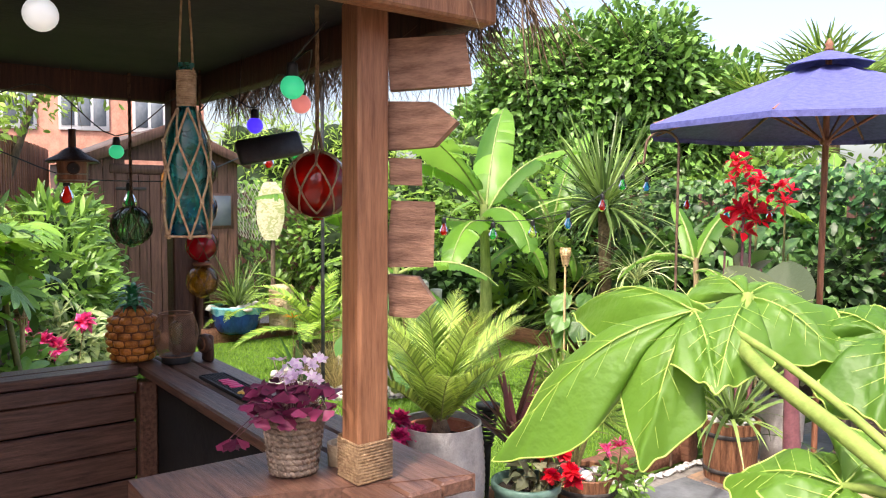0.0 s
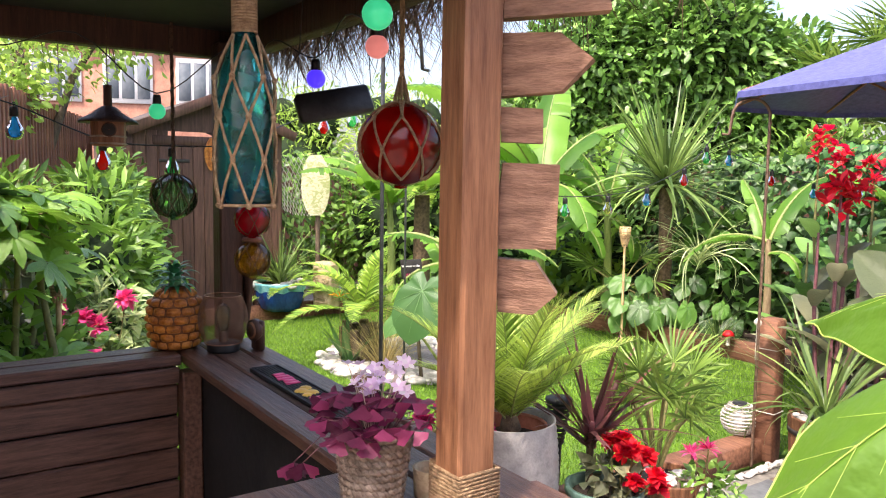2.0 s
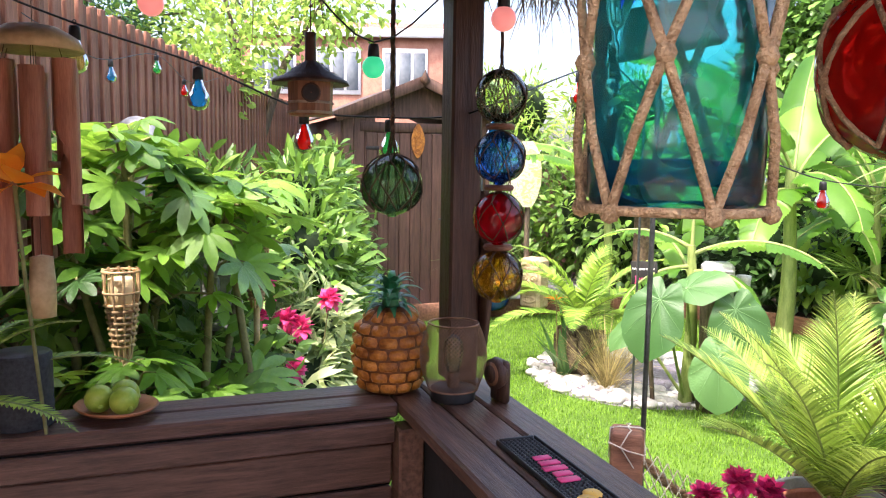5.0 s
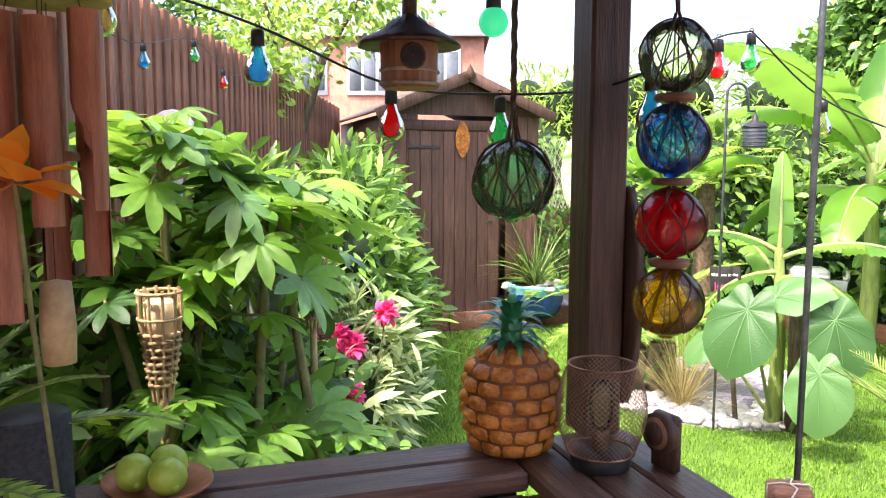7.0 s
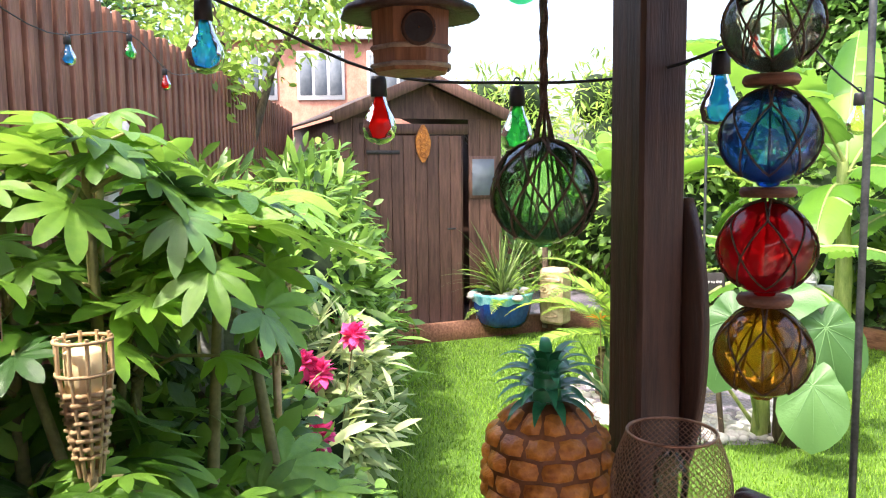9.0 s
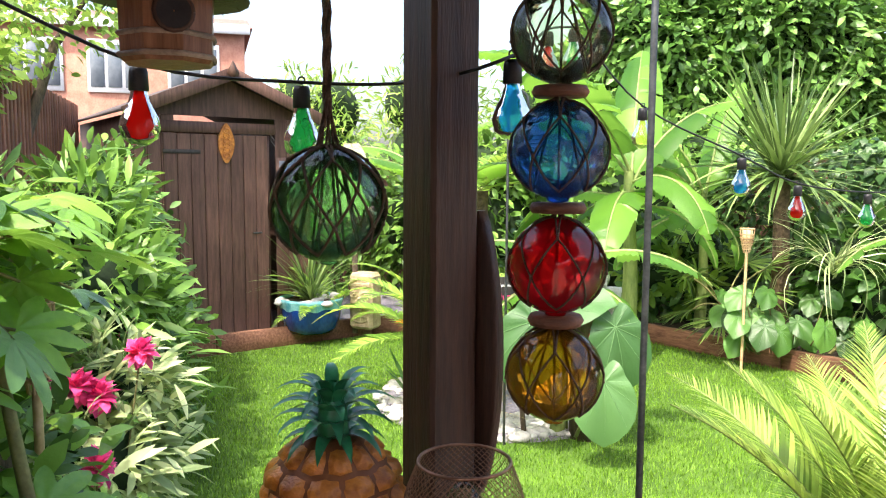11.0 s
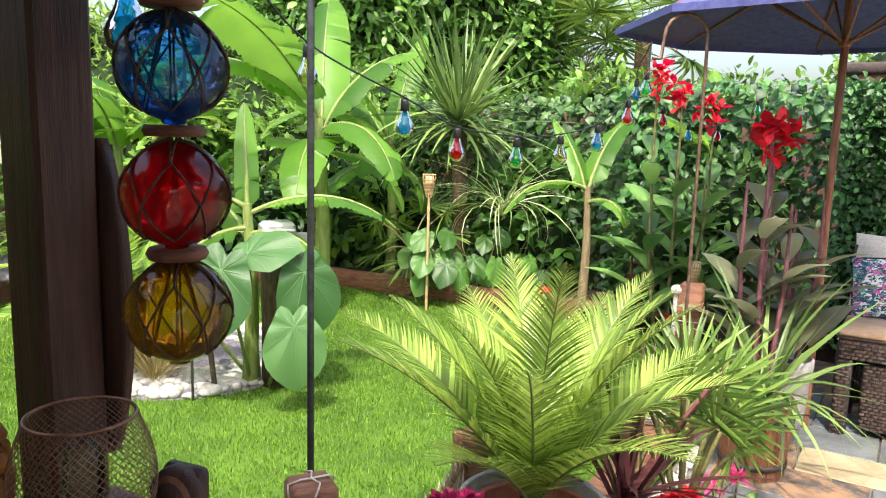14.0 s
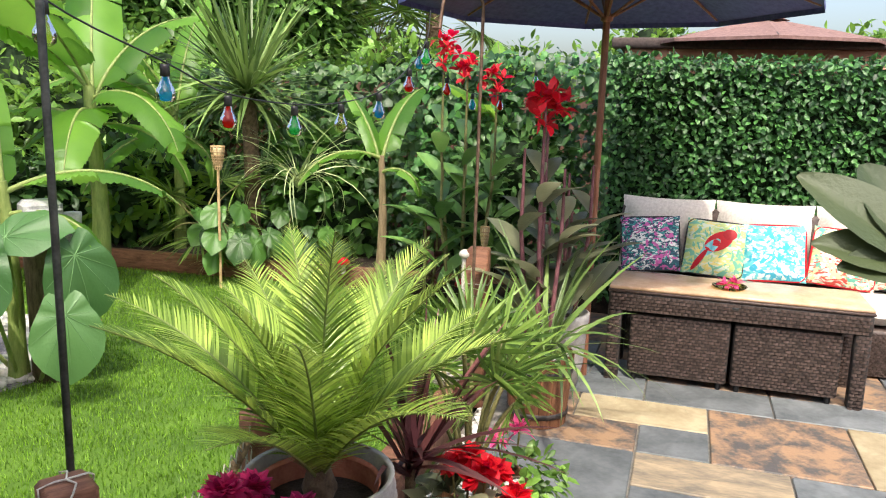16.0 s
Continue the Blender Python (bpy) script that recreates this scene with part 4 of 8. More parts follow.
def hand_plant(name, m, heads, size, material, low_shade, label, category="shrub", per=11, seed=3, stem=True):
    """Stalks with whorls of hand-shaped leaves; heads: points where the leaves gather."""
    ob = thing(name, m, label, category)
    rng = np.random.default_rng(seed)
    st, g, dk = Geo(), Geo(), Geo()
    lf = [palmate(8, s % 3, 0.25 + 0.2 * (s % 3)).mesh("leaf", material if s < 3 else low_shade) for s in range(6)]
    for h in heads:
        h = np.array(h, float)
        b = np.array([h[0] * 0.45 + rng.normal(0, 0.1), h[1] * 0.45 + rng.normal(0, 0.1), 0])
        if stem:
            st.put(tube([b, b * 0.5 + h * 0.5 + rng.normal(0, 0.06, 3), h], [0.022, 0.018, 0.010], 6), Matrix())
        for k in range(per):
            az = k * 2.4 + rng.random() * 0.6
            tier = k / per
            el = 1.05 - 1.35 * tier
            l = size * (0.7 + 0.8 * rng.random()) * (0.6 + 0.7 * tier)
            o = h - UP * 0.28 * tier * rng.random()
            e = o + l * np.array([math.cos(az) * math.cos(el), math.sin(az) * math.cos(el), math.sin(el)])
            mid = (o + e) / 2 + UP * 0.03
            st.put(tube([o, mid, e], [0.006, 0.005, 0.004], 5, False), Matrix())
            d = np.array([math.cos(az), math.sin(az), -0.05 - 0.45 * tier + 0.3 * rng.normal()])
            nr = UP + 0.35 * np.array([math.cos(az), math.sin(az), 0]) + rng.normal(0, 0.42, 3)
            y = d / np.linalg.norm(d)
            x = np.cross(y, nr)
            x /= np.linalg.norm(x)
            z = np.cross(x, y)
            s = size * (0.75 + 0.5 * rng.random())
            # Most leaves of the lowest tier get the darker copy that paints their shade.
            o = new("leaf", lf[int(rng.integers(3)) + (3 if tier > 0.72 and rng.random() < 0.7 else 0)])
            o.parent = ob
            o.matrix_local = Matrix.Translation(e) @ Matrix(np.stack([x, y, z], 1)).to_4x4() @ Matrix.Scale(s, 4)
    part("stem", st, M_STEM, ob)
    return ob


def frond(length, leaflet, width, n=42, droop=0.9, vee=0.35, rise=1.0, taper=0.25, seed=0, rib=0.005):
    """A feather leaf: rib along +y that arches, with two rows of leaflets."""
    rng = np.random.default_rng(seed)
    t = np.linspace(0, 1, 16)
    ang = rise - droop * 1.6 * t ** 1.3
    ds = length / 15
    y = np.concatenate(([0], np.cumsum(np.cos(ang[:-1]) * ds)))
    z = np.concatenate(([0], np.cumsum(np.sin(ang[:-1]) * ds)))
    ribpts = np.stack([np.zeros(16), y, z], 1)
    ribg = tube(ribpts, np.linspace(rib, rib * 0.3, 16), 5)
    k = np.linspace(0.08, 0.985, n)
    py, pz, pa = np.interp(k, t, y), np.interp(k, t, z), np.interp(k, t, ang)
    ln = leaflet * (np.sin(np.pi * np.clip(k * 0.9 + 0.12, 0, 1)) ** 0.7 * (1 - taper * k) + 0.08)
    g = Geo()
    lf = blade(1, width / leaflet, 0.3, 0.0, 4, 3, "sword")
    for s in (-1, 1):
        fwd = 0.45 + 0.55 * k
        d = np.stack([s * np.ones(n) * (1.05 - 0.3 * k), np.cos(pa) * fwd, np.sin(pa) * fwd + vee], 1) + rng.normal(0, 0.05, (n, 3))
        nr = np.stack([-s * vee * np.ones(n), -np.sin(pa), np.cos(pa)], 1)
        scatter(g, lf, np.stack([np.zeros(n), py, pz], 1), d, nr, ln)
    return ribg, g


def rosette(name, m, fronds, label, category, material, base=None, seed=1, rise=(0.4, 1.35), length=0.6, leaflet=0.16, width=0.008, n=40, droop=0.7, z=0.0, group="", vee=0.3):
    """Feather leaves set round a crown."""
    ob = thing(name, m, label, category, group)
    rng = np.random.default_rng(seed)
    for k in range(fronds):
        e = rise[0] + (rise[1] - rise[0]) * k / (fronds - 1)
        r, g = frond(length * (0.8 + 0.3 * rng.random()), leaflet, width, n, droop * (0.8 + 0.4 * rng.random()), vee, e, seed=seed * 31 + k)
        mm = Matrix.Translation((0, 0, z)) @ Matrix.Rotation(k * 2.399 + rng.normal() * 0.15, 4, "Z")
        f = part("frond", Geo().put(g, mm), material, ob)
        part("rib", Geo().put(r, mm), M_BANSTEM, f)
    if base:
        part("trunk", base, M_FIBRE, ob)
    return ob


def swords(name, m, n, length, width, material, label, category, droop=0.5, spread=(0.1, 1.35), z=0.0, trunk=None, seed=1, fold=0.25, part_name="leaf_tuft"):
    """A tuft of strap leaves."""
    ob = thing(name, m, label, category)
    rng = np.random.default_rng(seed)
    g = Geo()
    for k in range(n):
        th = spread[0] + (spread[1] - spread[0]) * ((k * 0.7549) % 1)
        b = blade(length * (0.65 + 0.5 * rng.random()), width * (0.8 + 0.4 * rng.random()), droop * (0.3 + 0.9 * rng.random()) * (0.3 + th), fold, 8, 3, "sword", rise=math.pi / 2 - th)
        g.put(b, Matrix.Translation((rng.normal() * 0.012, rng.normal() * 0.012, z + 0.03 * rng.normal())) @ Matrix.Rotation(k * 2.399 + rng.normal() * 0.2, 4, "Z") @ Matrix.Rotation(rng.normal() * 0.25, 4, "Y"))
    part(part_name, g, material, ob)
    if trunk:
        part("trunk", trunk, M_FIBRE, ob)
    return ob


def fan(name, m, heads, r, material, label, category="palm", seed=1, trunk=None):
    """Fan leaves of many pointed rays on stalks."""
    ob = thing(name, m, label, category)
    rng = np.random.default_rng(seed)
    st, g = Geo(), Geo()
    ray_ = blade(1, 0.055, 0.25, 0.3, 5, 3, "lance")
    for o, e, rr in heads:
        o, e = np.array(o, float), np.array(e, float)
        st.put(tube(arc(o, e, -0.05, 6), [0.008] * 6, 5), Matrix())
        d = e - o
        d /= np.linalg.norm(d)
        x = np.cross(d, UP)
        x /= np.linalg.norm(x) + 1e-9
        nz = np.cross(x, d)
        n = 30
        a = np.linspace(-2.1, 2.1, n)
        dirs = np.cos(a)[:, None] * d + np.sin(a)[:, None] * x + rng.normal(0, 0.06, (n, 3))
        dirs[:, 2] -= 0.1
        scatter(g, ray_, np.tile(e, (n, 1)), dirs, np.tile(nz, (n, 1)) + rng.normal(0, 0.2, (n, 3)), rr * r * (0.8 + 0.25 * rng.random(n)))
    part("stalk", st, M_STEM, ob)
    part("fan_leaf", g, material, ob)
    if trunk:
        part("trunk", trunk, M_FIBRE, ob)
    return ob


def heart_leaf(r=1.0, droop=0.5, seed=0):
    """A large heart-shaped leaf, the stalk at the origin, its tip along +y."""
    n, m = 28, 5
    th = np.linspace(-np.pi, np.pi, n, endpoint=False)
    rad = 0.62 + 0.38 * np.cos(th) ** 1 * 0.7 + 0.16 * np.cos(2 * th) + 0.10 * np.exp(-(th / 0.22) ** 2) - 0.30 * np.exp(-((np.abs(th) - np.pi) / 0.28) ** 2)
    v = [(0, 0, 0)]
    for k in range(1, m + 1):
        s = k / m
        for a, q in zip(th, rad):
            x, y = s * q * math.sin(a) * r, s * q * math.cos(a) * r
            zz = -droop * (x * x + y * y) / r * 0.6 + 0.07 * r * abs(math.sin(a * 3.5)) * s - 0.10 * r * (abs(math.sin(a)) < 0.12) * s
            v.append((x, y, zz))
    f = [[0, 1 + j, 1 + (j + 1) % n] for j in range(n)]
    for k in range(m - 1):
        for j in range(n):
            f.append([1 + k * n + j, 1 + (k + 1) * n + j, 1 + (k + 1) * n + (j + 1) % n, 1 + k * n + (j + 1) % n])
    return Geo().add(v, f)


def VEIN(a):
    return 0.62 + 0.266 * math.cos(a) + 0.16 * math.cos(2 * a)


M_LEAFVEIN = mat("pale_green_vein", (0.12, 0.26, 0.09), (0.18, 0.34, 0.13), 0.5, 20)


def ears(name, m, leaves, material, label, category="plant", stalk=M_STEM, rs=0.012):
    """Stalks that each carry one large heart leaf; leaves: (foot, point, tip direction, face, radius)."""
    ob = thing(name, m, label, category)
    for k, (b, p, d, nr, r) in enumerate(leaves):
        b, p = np.array(b, float), np.array(p, float)
        s = part("stalk", tube([b, b * 0.45 + p * 0.55 + [0, 0, 0.12 * r], p], [rs, rs * 0.8, rs * 0.5], 6), stalk, ob)
        lf = part("leaf", scatter(Geo(), heart_leaf(1, 0.35, k), p[None], np.array(d, float)[None], np.array(nr, float)[None], np.array([r])), material, s)
        if r > 0.17:
            vn = Geo()
            for a in (0, 0.45, -0.45, 0.95, -0.95, 1.6, -1.6, 2.4, -2.4):
                q = [(0.92 * u * VEIN(a) * math.sin(a), 0.92 * u * VEIN(a) * math.cos(a), -0.21 * (0.92 * u * VEIN(a)) ** 2 + 0.07 * abs(math.sin(a * 3.5)) * u + 0.008) for u in np.linspace(0, 1, 7)]
                vn.put(tube(q, np.linspace(0.008, 0.002, 7), 4), Matrix())
            part("vein", scatter(Geo(), vn, p[None], np.array(d, float)[None], np.array(nr, float)[None], np.array([r])), M_LEAFVEIN, lf)
    return ob


def banana(name, m, leaves, height, label, r=0.06, seed=1):
    """A thick stem of sheaths and long paddle leaves; leaves: (azimuth, rise, length, width, droop)."""
    ob = thing(name, m, label, "banana plant")
    rng = np.random.default_rng(seed)
    zs = np.linspace(0, height, 8)
    part("stem", tube([(0.02 * math.sin(z * 3), 0, z) for z in zs], np.linspace(r, r * 0.55, 8), 12), M_BANSTEM if r > 0.046 else M_DRYSTEM, ob)
    for k, (az, rise, ln, wd, dr) in enumerate(leaves):
        lf = Geo()
        # the blade is torn into strips that hang a little apart
        n = 57
        t = np.linspace(0, 1, n)
        ang = rise - dr * 2.1 * t ** 1.2
        ds = ln / (n - 1)
        y = np.concatenate(([0], np.cumsum(np.cos(ang[:-1]) * ds)))
        z = np.concatenate(([0], np.cumsum(np.sin(ang[:-1]) * ds)))
        w = wd / 2 * np.clip(np.minimum((t - 0.10) * 9, 1), 0.0, 1) * np.sqrt(np.clip(1 - np.clip((t - 0.35) / 0.655, 0, 1) ** 2.4, 0.002, 1))
        for s in (-1, 1):
            edges = sorted(rng.choice(np.arange(10, n - 4, 3), rng.integers(1, 5), replace=False).tolist())
            seg = [0, *edges, n - 1]
            for q in range(len(seg) - 1):
                i0, i1 = seg[q], seg[q + 1]
                hang = 0.12 + 0.55 * rng.random()
                ii = np.arange(i0, i1 + 1)
                cols = []
                for c in np.linspace(0, 1, 5):
                    sk = (0.02 if q else 0.0) * c
                    rip = 0.09 * w[ii] * np.where(ii % 2, 0.5, -0.5) * min(1, c * 2.5) + 0.05 * w[ii] * np.sin(ii * 0.55 + s) * c
                    cols.append(np.stack([s * w[ii] * c * (1 - 0.12 * hang * c), y[ii] + 0.10 * w[ii] * c + sk * (ii == i0), z[ii] + 0.10 * w[ii] * c - hang * w[ii] * c * c + rip], 1))
                v = np.stack(cols, 1).reshape(-1, 3)
                a, b = len(ii), 5
                i, j = np.meshgrid(np.arange(a - 1), np.arange(b - 1), indexing="ij")
                lf.add(v, np.stack([i * b + j, i * b + j + 1, (i + 1) * b + j + 1, (i + 1) * b + j], -1).reshape(-1, 4))
        rib = tube(np.stack([np.zeros(n), y, z + 0.004], 1)[::2], np.linspace(0.018, 0.004, len(y[::2])), 6)
        mm = Matrix.Translation((0, 0, height - 0.03 - 0.04 * k)) @ Matrix.Rotation(radians(az) - math.pi / 2, 4, "Z")
        p = part("leaf", Geo().put(lf, mm), L_BANANA, ob)
        part("midrib", Geo().put(rib, mm), M_BANSTEM, p)
    return ob


def petals(g, c, n, size, wide, seed=0, cup=0.7, leafshape=None):
    rng = np.random.default_rng(seed)
    lf = leafshape or blade(1, wide, 0.5, 0.1, 4, 3, "oblong")
    d = unit(rng.normal(0, 1, (n, 3)) + [0, 0, cup])
    return scatter(g, lf, np.tile(np.array(c, float), (n, 1)) + d * size * 0.1, d, unit(rng.normal(0, 1, (n, 3))) * 0.5 + UP, size * (0.7 + 0.5 * rng.random(n)))


def flowers(name, m, heads, size, material, label, n=26, wide=0.55, seed=0, stems=True):
    """Round flower heads of many petals on thin stems."""
    ob = thing(name, m, label, "flowers")
    for k, h in enumerate(heads):
        f = part("flower_head", petals(Geo(), h, n, size, wide, seed + k), material, ob)
        if stems:
            part("stem", tube([(h[0] * 0.4, h[1] * 0.4, 0), (h[0] * 0.8, h[1] * 0.8, h[2] * 0.6), h], 0.004, 5), M_STEM, f)
    return ob


M_DRYSTEM = mat("dry_papery_stem", (0.16, 0.11, 0.06), (0.36, 0.27, 0.16), 0.8, 8, (6, 6, 1), 0.4)
M_BANSTEM = mat("banana_stem_sheath", (0.13, 0.19, 0.045), (0.30, 0.36, 0.11), 0.5, 6, (6, 6, 1), 0.2)

# near plant with very large leaves
NEAR_LEAVES = (
    ((0.520, 1.050, 1.550), (((0.280, 1.090, 1.340), 0.17), ((0.450, 0.970, 1.380), 0.13), ((0.520, 0.930, 1.480), 0.1), ((0.390, 1.280, 1.510), 0.12))),
    ((0.580, 1.040, 1.570), (((0.520, 0.930, 1.480), 0.12), ((0.550, 1.170, 1.570), 0.1), ((0.660, 0.970, 1.510), 0.15), ((0.690, 1.180, 1.540), 0.12))),
    ((0.710, 0.980, 1.540), (((0.650, 0.960, 1.450), 0.15), ((0.660, 1.080, 1.540), 0.12), ((0.670, 0.890, 1.460), 0.15), ((0.780, 0.970, 1.540), 0.14))),
    ((0.600, 0.800, 1.430), (((0.520, 0.880, 1.400), 0.13), ((0.550, 0.750, 1.400), 0.14), ((0.670, 0.840, 1.460), 0.14), ((0.590, 0.920, 1.420), 0.1))),
)


def lobed_sheet(c, lobes, nr):
    """One continuous lobed leaf round c: its sheet, a pale tube painting its backlit margin, and its veins."""
    d = [np.array(t) - c for t, w in lobes]
    wd = [w for t, w in lobes]
    nr = nr / np.linalg.norm(nr)
    ex = np.cross(nr, d[0])
    ex /= np.linalg.norm(ex)
    ey = np.cross(nr, ex)
    ang = [math.atan2(q @ ey, q @ ex) for q in d]
    order = sorted(range(len(d)), key=lambda k: ang[k])
    gap = max(range(len(d)), key=lambda k: (ang[order[(k + 1) % len(d)]] - ang[order[k]]) % 6.2832)
    order = order[gap + 1:] + order[:gap + 1]
    rim = []
    for i, k in enumerate(order):
        side = np.cross(nr, d[k])
        side /= np.linalg.norm(side)
        for s, u in ((-1, 0.34), (-1, 0.62), (-1, 0.84), (-1, 0.93), (0, 1.02), (1, 0.93), (1, 0.84), (1, 0.62), (1, 0.34)):
            if s and u < 0.5 and not (i == 0 and s < 0 or i == len(order) - 1 and s > 0):
                continue
            rim.append(d[k] * u + side * s * wd[k] * {0.34: 0.42, 0.62: 0.40, 0.84: 0.19, 0.93: 0.085, 1.02: 0}[u])
        if i < len(order) - 1:
            m = d[k] + d[order[i + 1]]
            rim.append(m * 0.27)
    rim.append(-sum(d) * 0.02)
    p = np.array(smooth([*rim, rim[0]], 4))[:-1]
    n, rings = len(p), np.linspace(0, 1, 12)[1:]
    v = [np.zeros(3)]
    th = np.arange(n) / n * 2 * np.pi
    for t in rings:
        l = np.linalg.norm(p, axis=1)
        lift = 0.16 * l * np.sin(np.pi * t) + 0.004 * np.sin(th * 23) * np.sin(t * 15) * t + 0.003 * np.sin(th * 9 + t * 7)
        v.extend(p * t + nr * lift[:, None])
    f = [[0, 1 + j, 1 + (j + 1) % n] for j in range(n)]
    for k in range(len(rings) - 1):
        f += [[1 + k * n + j, 1 + (k + 1) * n + j, 1 + (k + 1) * n + (j + 1) % n, 1 + k * n + (j + 1) % n] for j in range(n)]
    sheet = Geo().add(np.array(v), f)
    # Thin tube along the edge; its pale colour stands in for backlight.
    edge = tube(np.concatenate([v[-n:], v[-n:-n + 1]]), 0.0011, 5)
    vein = Geo()
    for q, w in zip(d, wd):
        l = np.linalg.norm(q)
        rib = lambda t: q * t + nr * (0.16 * l * math.sin(math.pi * t) + 0.0015)
        vein.put(tube([rib(t) for t in np.linspace(0, 0.97, 12)], np.linspace(0.0013, 0.0004, 12), 5), Matrix())
        side = np.cross(nr, q) / l
        for t in (0.25, 0.38, 0.51, 0.64, 0.77):
            for s in (-1, 1):
                e = rib(min(1, t + 0.13)) + side * s * w * 0.32 * (1.15 - t)
                vein.put(tube([rib(t), rib(t) * 0.5 + e * 0.5, e], [0.0004, 0.0003, 0.0002], 4), Matrix())
    return sheet, edge, vein


def near_plant():
    foot = np.array([0.88, 0.42, 0.0])
    ob = thing("rice_paper_plant", pose(*foot), "very large soft lime-green lobed leaves on a thick stem", "plant")
    fork = np.array((0.690, 0.620, 1.385))
    part("stem", tube([(0, 0, 0), (-0.03, 0.05, 0.8), fork - foot], [0.020, 0.016, 0.011], 10), M_NEARSTEM, ob)
    knee = (None, np.array((0.614, 0.752, 1.464)), None, None)
    for (c, lobes), kn in zip(NEAR_LEAVES, knee):
        c = np.array(c)
        if kn is None:
            pts = arc(fork - foot, c - foot, -0.03, 7)
        else:
            pts = np.array([fork, kn, (0.555, 0.945, 1.520), c]) - foot
        part("stalk", tube(smooth(pts, 4), 0.0085 if kn is not None else 0.0045, 8), M_NEARSTEM, ob)
        sheet, edge, vein = lobed_sheet(c, lobes, UP * 1.0 + np.array([-0.15, -0.55, 0]))
        m = Matrix.Translation(c - foot)
        lf = part("leaf", Geo().put(sheet, m), L_NEAR, ob)
        part("leaf_margin", Geo().put(edge, m), M_VEIN_LITRIM, lf)
        part("vein", Geo().put(vein, m), M_VEIN_LITRIM, lf)


M_NEARSTEM = mat("furry_green_stem", (0.13, 0.20, 0.035), (0.24, 0.31, 0.07), 0.7, 20)
# Colour of the real veins and of the painted backlit rim.
M_VEIN_LITRIM = mat("pale_leaf_vein", (0.26, 0.40, 0.06), (0.40, 0.52, 0.12), 0.6, 20)
near_plant()

# left border
hand_plant("fatsia_shrub", pose(-2.2, 3.05, 0), [(-0.25, -0.10, 1.62), (0.0, 0.12, 1.55), (0.16, 0.15, 1.42), (-0.05, -0.25, 1.35), (0.02, 0.0, 1.28), (-0.35, 0.3, 1.70), (0.05, 0.5, 1.45), (0.14, 0.22, 1.5), (0.10, -0.18, 0.95), (-0.25, -0.3, 1.05), (-0.05, 0.0, 0.78), (0.02, -0.1, 1.62), (-0.5, -0.3, 1.3), (-0.5, 0.05, 1.55), (-0.4, 0.6, 1.35), (-0.45, -0.5, 0.95), (0.0, -0.35, 0.7), (-0.2, 0.1, 1.25), (0.08, -0.12, 0.85), (0.15, -0.12, 0.68), (-0.1, -0.1, 1.1), (-0.1, 0.1, 0.92), (-0.3, -0.2, 0.85), (0.1, 0.12, 0.64), (-0.15, -0.3, 0.62), (0.25, 0.1, 0.8)], 0.142, L_FATSIA, L_FATDARK, "tall glossy green fatsia with hand-shaped leaves", per=13)
hand_plant("fatsia_shrub", pose(-1.95, 2.72, 0), [(0.0, 0.02, 1.0), (-0.05, -0.1, 0.85), (-0.1, 0.15, 0.92), (0.05, 0.08, 0.75), (0.1, 0.16, 0.84), (-0.2, -0.1, 0.95)], 0.115, L_FATSIA, L_FATDARK, "young bright green fatsia against the bar counter", per=9, seed=8)
shrub("border_shrub", pose(-2.4, 3.4, 0), [((0, 0, 0.6), (0.42, 0.5, 0.55)), ((0.15, 0.5, 0.32), (0.3, 0.35, 0.26))], SIMPLE, 2600, 0.085, L_SHRUB, "leafy green shrub under the fatsia", seed=4)
for k, (x, y, z, r, mt, lf, s, nn) in enumerate(((-3.15, 4.5, 1.0, 0.5, L_SHRUB, NARROW, 0.15, 2200), (-3.22, 5.4, 1.0, 0.55, L_SHRUB, NARROW, 0.16, 2600), (-3.72, 6.4, 1.05, 0.6, L_SHRUB, SIMPLE, 0.10, 2600), (-4.12, 7.2, 1.1, 0.55, L_LAUREL, SIMPLE, 0.10, 1800), (-3.35, 5.9, 0.45, 0.35, L_HEART, ROUND, 0.12, 900))):
    shrub("border_shrub", pose(x, y, 0), [((0, 0, z * 0.55), (r, r, z * 0.5)), ((0.1, -0.1, z), (r * 0.75, r * 0.75, z * 0.45)), ((-0.1, 0.15, z * 1.35), (r * 0.55, r * 0.55, z * 0.35))], lf, nn, s, mt, "feathery green border shrub beside the lawn", seed=20 + k, stems=9)
flowers("pink_hydrangea", pose(-2.75, 4.6, 0), [(0.14, -0.17, 0.80), (0.20, -0.13, 0.755), (0.02, -0.20, 1.02), (0.30, 0.0, 0.90), (0.50, -0.62, 0.68), (0.04, -0.24, 0.90), (0.10, -0.35, 0.85), (-0.2, 0.7, 0.78)], 0.068, P_PINK, "hot pink flower heads over pale leaves", n=60, wide=0.6)
shrub("variegated_shrub", pose(-2.74, 4.62, 0), [((0.05, 0, 0.42), (0.33, 0.42, 0.36)), ((0.0, 0.2, 0.66), (0.27, 0.3, 0.26))], NARROW, 1400, 0.15, L_CREAMLEAF, "pale variegated shrub with pink flowers", seed=6)

